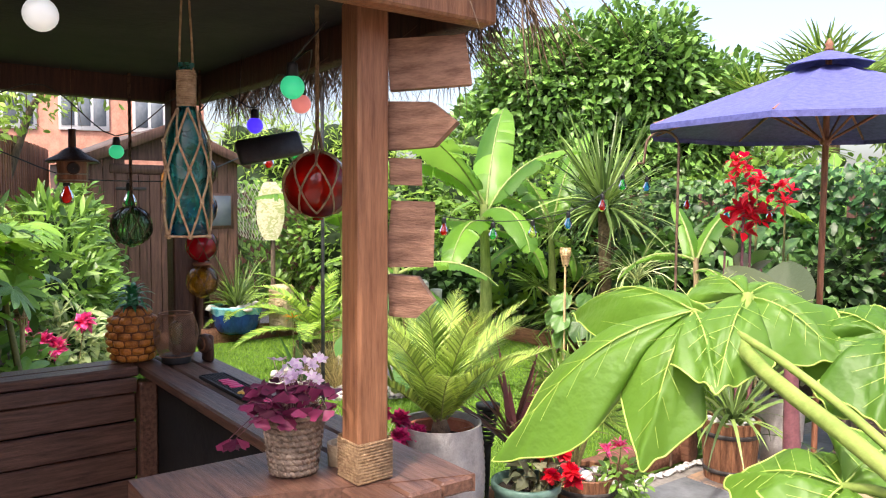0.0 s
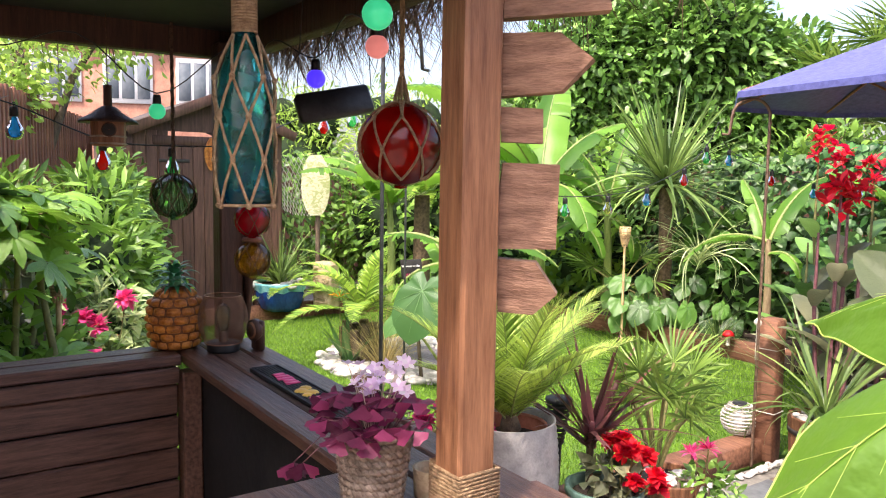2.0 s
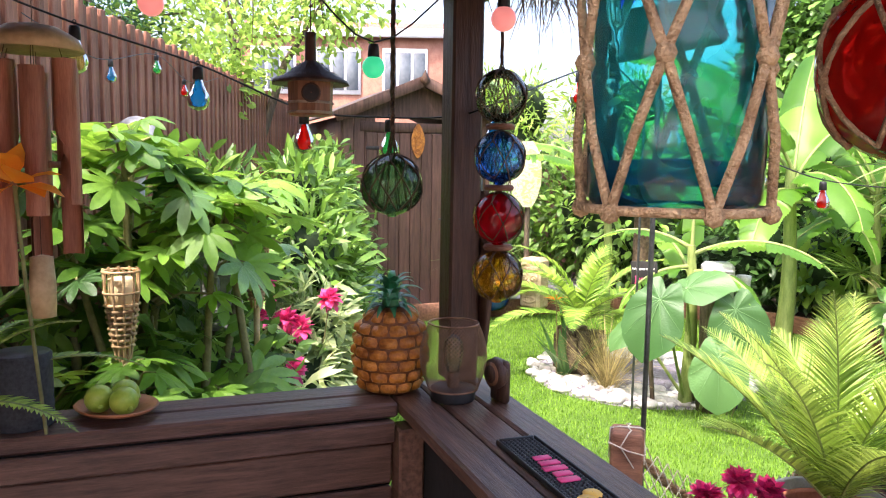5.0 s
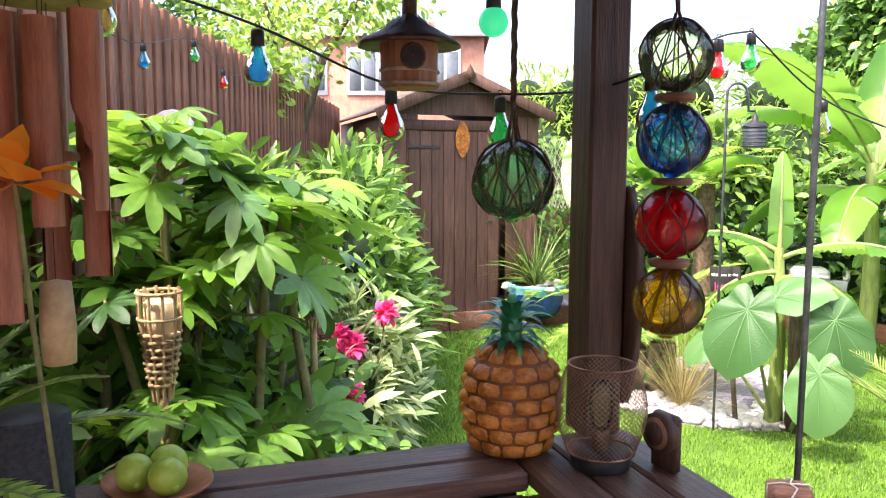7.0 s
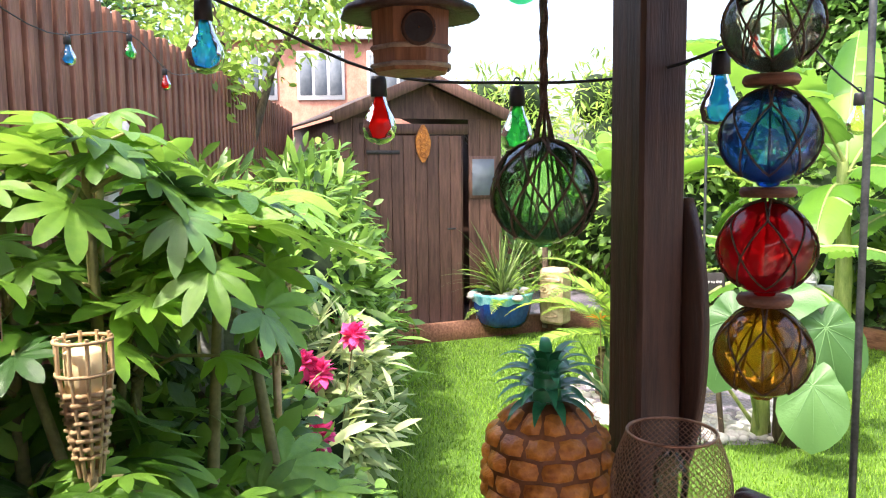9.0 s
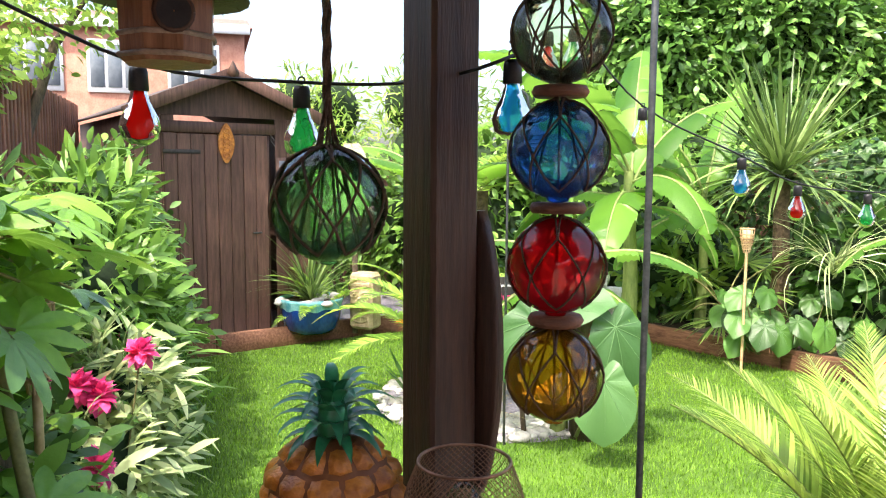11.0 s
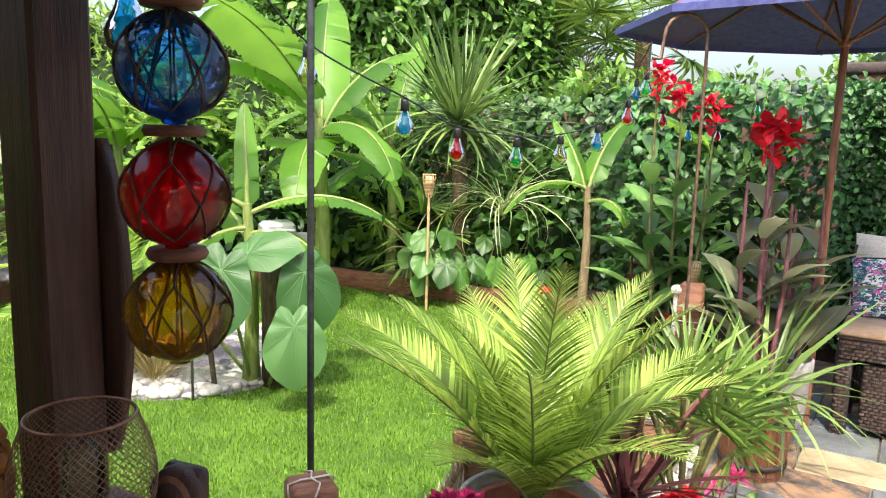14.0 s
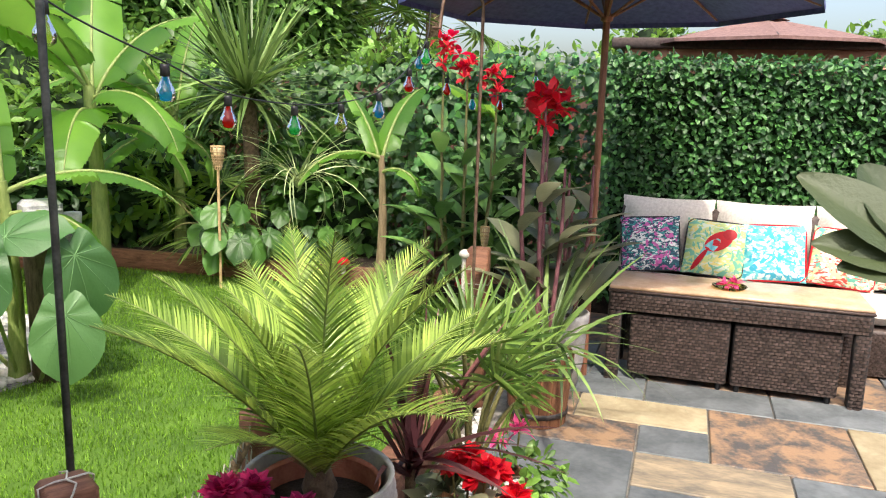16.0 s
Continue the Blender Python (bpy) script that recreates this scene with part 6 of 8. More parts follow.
def birdhouse():
    ob = thing("birdhouse", pose(-1.262, 2.617, 1.738), "small round wooden birdhouse under a thatch roof", "birdhouse")
    part("body", lathe([(0.001, 0.0), (0.047, 0.0), (0.05, 0.004), (0.052, 0.075), (0.001, 0.078)], 8), M_POST, ob, smooth=False)
    for z in (0.004, 0.026):
        part("band", lathe([(0.052, z), (0.055, z + 0.003), (0.052, z + 0.006)], 8), M_BASKET, ob)
    d = Vector((0.55, -0.80, 0)).normalized()
    hole = part("hole_ring", tube([(0.0185 * math.cos(a), 0, 0.0185 * math.sin(a)) for a in np.linspace(0, 6.28, 17)], 0.0035, 6), M_DPOST, ob)
    hole.matrix_local = Matrix.Translation((d.x * 0.052, d.y * 0.052, 0.048)) @ Matrix.Rotation(math.atan2(d.y, d.x) + math.pi / 2, 4, "Z")
    # No opening is cut: a flat black disc paints the shade inside.
    hole_shade = part("hole", lathe([(0.001, 0), (0.0175, 0)], 16), M_BLACK, hole)
    hole_shade.matrix_local = Matrix.Rotation(math.pi / 2, 4, "X") @ Matrix.Translation((0, 0, 0.003))
    g = lathe([(0.002, 0.125), (0.012, 0.122), (0.045, 0.098), (0.085, 0.078), (0.088, 0.070), (0.05, 0.074)], 20, 0.06)
    n = 260
    a, k = RNG.random(n) * 6.28, RNG.random(n)
    r = 0.015 + 0.055 * k
    pos = np.stack([r * np.cos(a), r * np.sin(a), 0.124 - 0.045 * k], 1)
    dd = np.stack([np.cos(a), np.sin(a), np.full(n, -0.55)], 1) + RNG.normal(0, 0.12, (n, 3))
    scatter(g, blade(1, 0.12, 0.2, 0, 3, 2, "sword"), pos, dd, np.tile(UP, (n, 1)), 0.022 + 0.014 * RNG.random(n))
    part("thatch_roof", g, M_DPOST, ob)
    part("top_handle", lathe([(0.013, 0.118), (0.012, 0.17), (0.013, 0.185), (0.002, 0.187)], 10), M_DPOST, ob)
    part("hanging_string", tube([(0, 0, 0.185), (0, 0, 0.405)], 0.0015, 5), M_TARROPE, ob)


birdhouse()


def bulb(x, y, z, material, label, s=1.0, tilt=0.0, group="bulbs of the light string"):
    """A small glass lamp, its cap at z, hanging down."""
    ob = thing("string_bulb", pose(x, y, z, tilt), label, "light bulb", group)
    prof = [(0.010, 0.0), (0.0105, -0.010), (0.014, -0.022), (0.023, -0.040), (0.0255, -0.052), (0.022, -0.066), (0.012, -0.074), (0.001, -0.0765)]
    part("glass", lathe([(r * s, q * s) for r, q in prof], 20), material, ob)
    part("socket", lathe([(0.001, 0.024 * s), (0.010 * s, 0.023 * s), (0.0115 * s, 0.018 * s), (0.0125 * s, -0.006 * s), (0.010 * s, -0.007 * s)], 12), M_BLACK, ob)
    part("filament", tube([(0.004 * math.cos(k), 0.004 * math.sin(k), -0.015 - 0.004 * k) for k in range(9)], 0.0006, 4), M_COPPER, ob)
    part("hook", tube([(0.005 * math.cos(a), 0, 0.031 * s + 0.005 * math.sin(a)) for a in np.linspace(0, 6.28, 11)], 0.0014, 5), M_BLACK, ob)
    return ob


LINE1 = [(-1.80, 2.10, 2.0), (-1.72, 2.38, 1.93), (-1.57, 2.60, 1.863), (-1.394, 2.787, 1.766), (-1.203, 2.89, 1.751), (-1.04, 2.93, 1.755), (-0.90, 2.85, 1.778), (-0.86, 3.5, 1.93), (-0.80, 3.72, 1.975)]
LINE2 = [(-0.80, 3.72, 1.975), (-0.615, 3.88, 1.80), (-0.337, 3.99, 1.675), (-0.128, 4.194, 1.60), (0.13, 4.36, 1.573), (0.35, 4.50, 1.583), (0.558, 4.63, 1.628), (0.77, 4.80, 1.735), (0.90, 4.90, 1.86), (0.98, 5.02, 2.0)]
LINE3 = [(0.98, 5.02, 2.0), (1.12, 5.4, 1.86), (1.45, 5.7, 1.74), (1.8, 6.0, 1.66), (2.2, 6.3, 1.66), (2.7, 6.6, 1.85)]


cab = Geo()
for ln in (LINE1, LINE2, LINE3):
    cab.put(tube(smooth(ln), 0.0026, 6), Matrix())
solid("light_string_cable", cab, M_BLACK, Matrix(), "black cable of the garden light string", "cable")
for p, k_, lb in ((LINE1[1], K_YEL, "yellow"), (LINE1[2], K_SKY, "blue"), (LINE1[3], K_RED, "red"), (LINE1[4], K_BGREEN, "green"), (LINE1[6], K_SKY, "blue"), (LINE1[7], K_RED, "red"), (LINE1[8], K_BGREEN, "green"), (LINE2[1], K_YEL, "yellow"), (LINE2[2], K_SKY, "blue"), (LINE2[3], K_RED, "red"), (LINE2[4], K_BGREEN, "green"), (LINE2[5], K_YEL, "yellow"), (LINE2[6], K_SKY, "blue"), (LINE2[7], K_RED, "red"), (LINE2[8], K_BGREEN, "green"), (LINE3[1], K_SKY, "blue"), (LINE3[2], K_RED, "red"), (LINE3[3], K_SKY, "blue"), (LINE3[4], K_RED, "red"), (LINE3[5], K_BGREEN, "green")):
    bulb(p[0], p[1], p[2] - 0.030, k_, lb + " glass bulb on the black light string", 1.05)
# lights under the roof: frosted globes
# The white globe is an unlit lamp; its faint glow is added brightness.
gl = [glowmat(n, c, s) for n, c, s in (("green_globe", (0.03, 0.60, 0.26), 0.22), ("violet_globe", (0.07, 0.035, 0.85), 0.35), ("pink_globe", (0.80, 0.25, 0.22), 0.2), ("white_globe", (0.70, 0.73, 0.69), 0.15))]


def globe(x, y, z, material, label):
    ob = thing("globe_light", pose(x, y, z), label, "globe lamp", "globe lamps under the roof")
    part("globe", ball(0.0255, 20, 12), material, ob)
    part("socket", lathe([(0.001, 0.052), (0.010, 0.051), (0.012, 0.045), (0.0135, 0.022), (0.011, 0.02)], 12), M_BLACK, ob)


for x, y, z, m_, lb in ((-1.135, 2.68, 1.85, gl[0], "lit green globe lamp over the counter"), (-0.177, 1.675, 1.919, gl[0], "lit green globe lamp beside the post"), (-0.535, 2.431, 1.915, gl[1], "lit violet globe lamp under the eave"), (-0.275, 2.063, 1.934, gl[2], "lit pink globe lamp under the eave"), (-1.441, 2.321, 1.942, gl[2], "lit pink globe lamp over the counter"), (-0.804, 2.619, 1.926, gl[2], "pink globe lamp over the glass floats"), (-0.42, 1.20, 1.96, gl[3], "unlit white globe lamp under the roof")):
    globe(x, y, z, m_, lb)
cab = Geo()
for ln in (((-1.75, 2.0, 2.06), (-1.441, 2.321, 1.995), (-1.25, 2.45, 2.05), (-1.135, 2.68, 1.905), (-0.96, 2.78, 2.05), (-0.804, 2.619, 1.98), (-0.7, 2.55, 2.04), (-0.535, 2.431, 1.97), (-0.4, 2.25, 2.04), (-0.275, 2.063, 1.987), (-0.2, 1.9, 2.04), (-0.177, 1.675, 1.972), (-0.1, 1.66, 2.05)), ((-0.42, 1.20, 2.01), (-0.42, 1.20, 2.14))):
    cab.put(tube(smooth(ln), 0.0022, 5), Matrix())
solid("globe_light_cable", cab, M_BLACK, Matrix(), "black cable of the globe lamps", "cable")
solid("hanging_speaker_bar", box(0.20, 0.03, 0.075, 0.008), M_BLACK, pose(-0.45, 2.325, 1.838, -18, -12, 38), "black slatted bar sign hanging on wire", "bar sign")
solid("sign_wire", tube(smooth([(-0.53, 2.27, 1.86), (-0.51, 2.26, 2.10)]), 0.0012, 4).put(tube(smooth([(-0.37, 2.38, 1.88), (-0.38, 2.36, 2.10)]), 0.0012, 4), Matrix()), M_BLACK, Matrix(), "thin wire holding the bar sign", "wire")


def chime():
    p = W(-0.13, -0.735)
    ob = thing("wind_chime", pose(p.x, p.y, 0), "red-brown bamboo wind chime under a coconut cap", "wind chime")
    part("cap", lathe([(0.012, 1.90), (0.05, 1.893), (0.085, 1.872), (0.097, 1.848), (0.09, 1.846), (0.001, 1.86)], 20), M_CANE, ob)
    for k in range(6):
        a = k * 1.047 + 0.3
        x, y = 0.066 * math.cos(a), 0.066 * math.sin(a)
        l = 0.29 + 0.05 * ((k * 2) % 5)
        r, zt = 0.023, 1.83 - 0.01 * (k % 3)
        g = Geo()
        seg, rows = 16, [0, 0.45, 0.50, 0.56, 0.62, 0.8, 1.0]
        for sgn, rad in ((1, r), (-1, r * 0.84)):
            v = []
            for q in rows:
                half = math.pi if q <= 0.45 else math.pi * (1 - 0.55 * min(1, (q - 0.45) / 0.17))
                for s in np.linspace(-half, half, seg):
                    v.append((x + rad * math.cos(s + a + 0.6), y + rad * math.sin(s + a + 0.6), zt - l * q))
            f = []
            for i in range(len(rows) - 1):
                for j in range(seg - 1):
                    q = [i * seg + j, i * seg + j + 1, (i + 1) * seg + j + 1, (i + 1) * seg + j]
                    f.append(q[::-1] if sgn > 0 else q)
            g.add(v, f)
        tb = part("chime_tube", g, M_BAMBOO, ob)
        part("cord", tube([(x, y, zt - 0.01), (x * 0.8, y * 0.8, 1.86)], 0.001, 4), M_TARROPE, tb)
    part("clapper", lathe([(0.001, 0.008), (0.042, 0.007), (0.042, -0.007), (0.001, -0.008)], 16), M_BAMBOO, ob).location = (0, 0, 1.62)
    part("wind_paddle", lathe([(0.001, 0.075), (0.022, 0.07), (0.026, 0.0), (0.024, -0.055), (0.001, -0.058)], 14), M_CANE, ob).location = (0, 0, 1.36)
    part("long_cord", tube([(0, 0, 1.43), (0, 0, 1.86)], 0.001, 4), M_TARROPE, ob)
    part("top_cord", tube([(0, 0, 1.9), (0, 0, 2.14)], 0.001, 4), M_TARROPE, ob)


chime()

# ---- on the counter ----


def pineapple():
    ob = thing("wooden_pineapple", pose(-1.115, 2.735, ZC), "carved orange-brown pineapple with a painted green crown", "ornament")
    prof = lambda t: 0.058 + 0.032 * math.sin(math.pi * (0.12 + 0.80 * t)) ** 0.9 - 0.024 * max(0, t - 0.8) / 0.2
    part("core", lathe([(0.001, 0)] + [(prof(t) - 0.005, 0.003 + 0.197 * t) for t in np.linspace(0, 1, 16)] + [(0.001, 0.205)], 28), M_PINEDARK, ob)
    g = Geo()
    rows, n = 7, 11
    for i in range(rows):
        t0 = i / rows
        for k in range(n):
            a0 = (k + 0.5 * (i % 2)) * 6.2832 / n
            c = (t0 + 0.5 / rows)
            v = []
            for u, w_ in ((-1, 0), (-0.86, 0.82), (0, 1), (0.86, 0.82), (1, 0), (0.86, -0.82), (0, -1), (-0.86, -0.82)):
                tt_ = c + w_ * 0.46 / rows
                r = prof(min(1, max(0, tt_))) - 0.004
                a = a0 + u * 0.47 * 6.2832 / n
                v.append((r * math.cos(a), r * math.sin(a), 0.004 + 0.194 * tt_))
            base = len(v)
            for u, w_ in ((-0.45, 0.3), (0.45, 0.3), (0.35, -0.5), (-0.35, -0.5)):
                tt_ = c + w_ * 0.5 / rows
                r = prof(tt_) + 0.0055 + 0.001 * RNG.normal()
                a = a0 + u * 0.42 * 6.2832 / n
                v.append((r * math.cos(a), r * math.sin(a), 0.004 + 0.194 * tt_))
            sc = Geo().add(v, [[0, 8, 1], [1, 8, 2], [2, 8, 9, ], [2, 9, 3], [3, 9, 4], [4, 9, 10], [4, 10, 5], [5, 10, 6], [6, 10, 11], [6, 11, 7], [7, 11, 0], [0, 11, 8], [8, 11, 10, 9]])
            part("scale", sc, M_PINE, ob)
    g = Geo()
    for tier, (n, z, l, rise) in enumerate(((10, 0.198, 0.066, 0.55), (10, 0.212, 0.076, 0.8), (9, 0.228, 0.076, 1.0), (7, 0.243, 0.068, 1.2), (5, 0.252, 0.052, 1.45))):
        for k in range(n):
            b = blade(l * (0.9 + 0.2 * RNG.random()), 0.021, 1.15, 0.35, 9, 3, "sword", rise=rise)
            g.put(b, Matrix.Translation((0, 0, z)) @ Matrix.Rotation(k * 6.283 / n + tier * 0.4, 4, "Z") @ Matrix.Translation((0, 0.012, 0)))
    part("crown_leaves", g, M_CROWN, ob)
    part("crown_core", lathe([(0.022, 0.19), (0.019, 0.235), (0.006, 0.27)], 10), M_CROWN, ob)


pineapple()


def jar():
    ob = thing("mesh_lantern", pose(-0.945, 2.725, ZC), "copper wire-mesh lantern with a filament bulb", "lantern")
    R = lambda t: 0.052 + 0.028 * math.sin(math.pi * (0.08 + 0.80 * t)) ** 1.1 - 0.004 * t
    z0, h = 0.028, 0.152
    g = Geo()
    n = 48
    for s in (-1, 1):
        for k in range(n):
            g.put(tube([(R(t) * math.cos(k * 6.2832 / n + s * t * 2.2), R(t) * math.sin(k * 6.2832 / n + s * t * 2.2), z0 + h * t) for t in np.linspace(0, 1, 15)], 0.00055, 4, False), Matrix())
    part("wire_mesh", g, M_COPPER, ob)
    for t in (0, 1):
        part("rim", tube([(R(t) * math.cos(a), R(t) * math.sin(a), z0 + h * t) for a in np.linspace(0, 6.2832, 33)], 0.0022, 6), M_COPPER, ob)
    part("base", lathe([(0.001, 0), (0.05, 0), (0.052, 0.004), (0.052, 0.026), (0.05, 0.029), (0.001, 0.03)], 28), M_BLACK, ob)
    b = part("bulb", lathe([(0.012, 0.062), (0.02, 0.085), (0.024, 0.115), (0.022, 0.135), (0.012, 0.15), (0.001, 0.154)], 18), K_CLEAR, ob)
    part("bulb_cap", lathe([(0.014, 0.028), (0.015, 0.06), (0.010, 0.066)], 14), M_RUST, b)


jar()
ob = thing("wooden_ornament", G(0.055, 0.225, ZC, 10), "small carved brown wooden ornament beside the lantern", "ornament")
part("block", box(0.06, 0.022, 0.10, 0.008, (0, 0, 0.05)), M_DPOST, ob)
for k in range(3):
    part("disc", Geo().put(lathe([(0.001, -0.014), (0.034 - 0.007 * k, -0.012), (0.036 - 0.007 * k, 0.0), (0.034 - 0.007 * k, 0.012), (0.001, 0.014)], 20), Matrix.Translation((0, -0.012 - 0.003 * k, 0.068)) @ Matrix.Rotation(math.pi / 2, 4, "X")), M_POST if k % 2 else M_DPOST, ob)


def bar_mat():
    ob = thing("bar_mat", G(0.62, 0.145, ZC + 0.001), "black rubber bar mat with pink and yellow lettering", "bar mat")
    l, w = 0.62, 0.085
    part("base", box(l, w, 0.006, 0.002, (0, 0, 0.003)), M_BLACK, ob)
    for s in (-1, 1):
        part("edge", box(l, 0.005, 0.012, 0.002, (0, s * (w / 2 - 0.002), 0.006)), M_BLACK, ob)
        part("edge", box(0.005, w - 0.012, 0.012, 0.002, (s * (l / 2 - 0.002), 0, 0.006)), M_BLACK, ob)
    g = Geo()
    for i in range(62):
        for j in range(8):
            x, y = -l / 2 + 0.01 + i * 0.0098, -w / 2 + 0.010 + j * 0.0092
            g.add([(x - 0.003, y - 0.003, 0.006), (x + 0.003, y - 0.003, 0.006), (x + 0.003, y + 0.003, 0.006), (x - 0.003, y + 0.003, 0.006), (x - 0.002, y - 0.002, 0.0095), (x + 0.002, y - 0.002, 0.0095), (x + 0.002, y + 0.002, 0.0095), (x - 0.002, y + 0.002, 0.0095)], [[4, 5, 6, 7], [0, 1, 5, 4], [1, 2, 6, 5], [2, 3, 7, 6], [3, 0, 4, 7]])
    part("studded_surface", g, M_BLACK, ob)
    pk = mat("pink_mat_print", (0.72, 0.04, 0.16), (0.85, 0.09, 0.25), 0.5, 30, bump=0.1)
    yl = mat("yellow_mat_print", (0.80, 0.42, 0.06), (0.88, 0.55, 0.10), 0.5, 30, bump=0.1)
    for i, x in enumerate((-0.20, -0.175, -0.15, -0.125, -0.10, 0.06, 0.085, 0.11, 0.135, 0.16)):
        part("lettering_bar", box(0.017, 0.034 + 0.006 * (i % 3), 0.004, 0.001, (x, 0.002 * (i % 2), 0.0105)), pk, ob)
    g = Geo()
    for x, y, r in ((-0.04, 0.01, 0.018), (-0.02, -0.01, 0.02), (0.005, 0.008, 0.02), (0.022, -0.012, 0.014)):
        g.put(lathe([(0.001, 0.013), (r * 0.8, 0.012), (r, 0.008)], 10), Matrix.Translation((x, y, 0)))
    part("flower_print", g, yl, ob)


bar_mat()


def basket_plant():
    c = W(1.285, -0.035)
    ob = thing("woven_plant_pot", pose(c.x, c.y, ZC + 0.003), "grey-brown woven rush plant pot on the bar", "plant pot")
    g = Geo()
    for i in range(9):
        z, r = 0.009 + 0.0135 * i, 0.047 + 0.0018 * i
        for s in (0, math.pi):
            n = 61
            g.put(tube([((r + 0.0035 * math.sin(18 * a + s + i * 0.8)) * math.cos(a), (r + 0.0035 * math.sin(18 * a + s + i * 0.8)) * math.sin(a), z + 0.0045 * math.cos(18 * a + s + i * 0.8)) for a in np.linspace(0, 6.2832, n)], 0.0055, 5, False), Matrix())
    part("weave", g, M_BASKET, ob)
    part("rim", tube([(0.0655 * math.cos(a), 0.0655 * math.sin(a), 0.130) for a in np.linspace(0, 6.2832, 33)], 0.0045, 6), M_BASKET, ob)
    part("liner", lathe([(0.001, 0.002), (0.040, 0.002), (0.058, 0.118), (0.001, 0.112)], 20), M_SOIL, ob)
    pl = thing("purple_shamrock", pose(c.x, c.y, ZC + 0.115), "purple shamrock plant with pale lilac flowers", "house plant")
    rng = np.random.default_rng(4)
    st, lf, fl, fs = Geo(), Geo(), Geo(), Geo()
    tri = Geo().add([(0, 0, 0), (-0.62, 0.72, 0.06), (-0.30, 0.98, 0.02), (0, 0.86, -0.04), (0.30, 0.98, 0.02), (0.62, 0.72, 0.06)], [[0, 3, 2, 1], [0, 5, 4, 3]])
    for k in range(46):
        a, q = rng.random() * 6.283, rng.random() ** 0.6
        e = np.array([0.115 * q * math.cos(a), 0.115 * q * math.sin(a), 0.018 + 0.085 * (1 - q * 0.7) * rng.random() + 0.015])
        st.put(tube([e * [0.25, 0.25, 0], e * [0.6, 0.6, 0.8], e], 0.0010, 4, False), Matrix())
        for j in range(3):
            b = a + j * 2.094
            d = np.array([math.cos(b), math.sin(b), -0.55 + 0.2 * rng.normal()])
            scatter(lf, tri, e[None], d[None], (UP + 0.3 * rng.normal(0, 1, 3))[None], np.array([0.025 + 0.010 * rng.random()]))
    for e in ((-0.125, -0.05, -0.03), (-0.10, -0.075, -0.02)):
        e = np.array(e)
        st.put(tube([(0, 0, 0), (e[0] * 0.6, e[1] * 0.6, 0.02), e], 0.0011, 4), Matrix())
        for j in range(3):
            d = np.array([math.cos(j * 2.1), math.sin(j * 2.1), -0.9])
            scatter(lf, tri, e[None], d[None], UP[None], np.array([0.034]))
    for k in range(26):
        a, q = rng.random() * 6.283, rng.random()
        e = np.array([0.075 * q * math.cos(a), 0.075 * q * math.sin(a), 0.085 + 0.045 * rng.random()])
        fs.put(tube([e * [0.2, 0.2, 0], e * [0.7, 0.7, 0.7], e], 0.0009, 4, False), Matrix())
        n = 5
        b = np.arange(n) * 1.2566 + rng.random()
        ax = unit(np.array([[rng.normal() * 0.5, rng.normal() * 0.5 - 0.3, 0.8]]))[0]
        x = np.cross(ax, [1, 0, 0.1])
        x /= np.linalg.norm(x)
        y = np.cross(ax, x)
        dirs = np.cos(b)[:, None] * x + np.sin(b)[:, None] * y + 0.5 * ax
        scatter(fl, blade(1, 0.62, 0.3, 0.0, 4, 3, "oblong"), np.tile(e, (n, 1)), dirs, np.tile(ax, (n, 1)), np.full(n, 0.0155))
    part("leaf", lf, L_OXALIS, pl)
    s = part("stem", st, M_PLUMSTEM, pl)
    f = part("flower", fl, P_LILAC, pl)
    part("flower_stalk", fs, M_PALESTEM, f)


M_PALESTEM = mat("pale_pink_stalk", (0.45, 0.35, 0.28), (0.65, 0.52, 0.42), 0.6, 20)
basket_plant()
# a wooden cup behind the post foot
p = W(1.30, 0.075)
solid("wooden_cup", Geo().put(lathe([(0.001, 0.0), (0.030, 0.0), (0.033, 0.05), (0.028, 0.05), (0.026, 0.005), (0.001, 0.005)], 18), Matrix()), M_SANDSTONE, pose(p.x, p.y, ZC), "tan wooden cup beside the bar post", "cup")
# limes and the loudspeaker
p = W(-0.105, -0.60)
solid("lime_dish", lathe([(0.001, 0.004), (0.045, 0.003), (0.075, 0.013), (0.086, 0.022), (0.084, 0.024), (0.072, 0.016), (0.044, 0.008), (0.001, 0.007)], 28), M_DISH, pose(p.x, p.y, ZC) @ Matrix.Diagonal((1.08, 0.9, 1, 1)), "red-brown wooden dish holding limes", "dish")
for dx, dy, dz in ((-0.028, -0.020, 0.036), (0.030, -0.008, 0.036), (-0.004, 0.028, 0.038)):
    q = ball(0.030, 18, 12)
    q.v = [v * [1, 1, 1] for v in q.v]
    o = solid("lime", q.put(ball(0.006, 8, 6, at=(0.028, 0, 0.004)), Matrix()), M_LIME, pose(p.x + dx, p.y + dy, ZC + dz, 20 * dx / 0.03, 30, 60 * dy / 0.03), "fresh green lime in a wooden dish", "lime", "limes in the dish")
p = W(-0.09, -0.775)
ob = thing("loudspeaker", pose(p.x, p.y, ZC), "charcoal cloth-covered round loudspeaker on the counter", "loudspeaker")
part("grille", lathe([(0.001, 0), (0.056, 0.0), (0.058, 0.004), (0.058, 0.145), (0.055, 0.152)], 32), M_SPEAKER, ob)
part("top_panel", lathe([(0.001, 0.153), (0.052, 0.153), (0.0555, 0.1505)], 32), M_BLACK, ob)
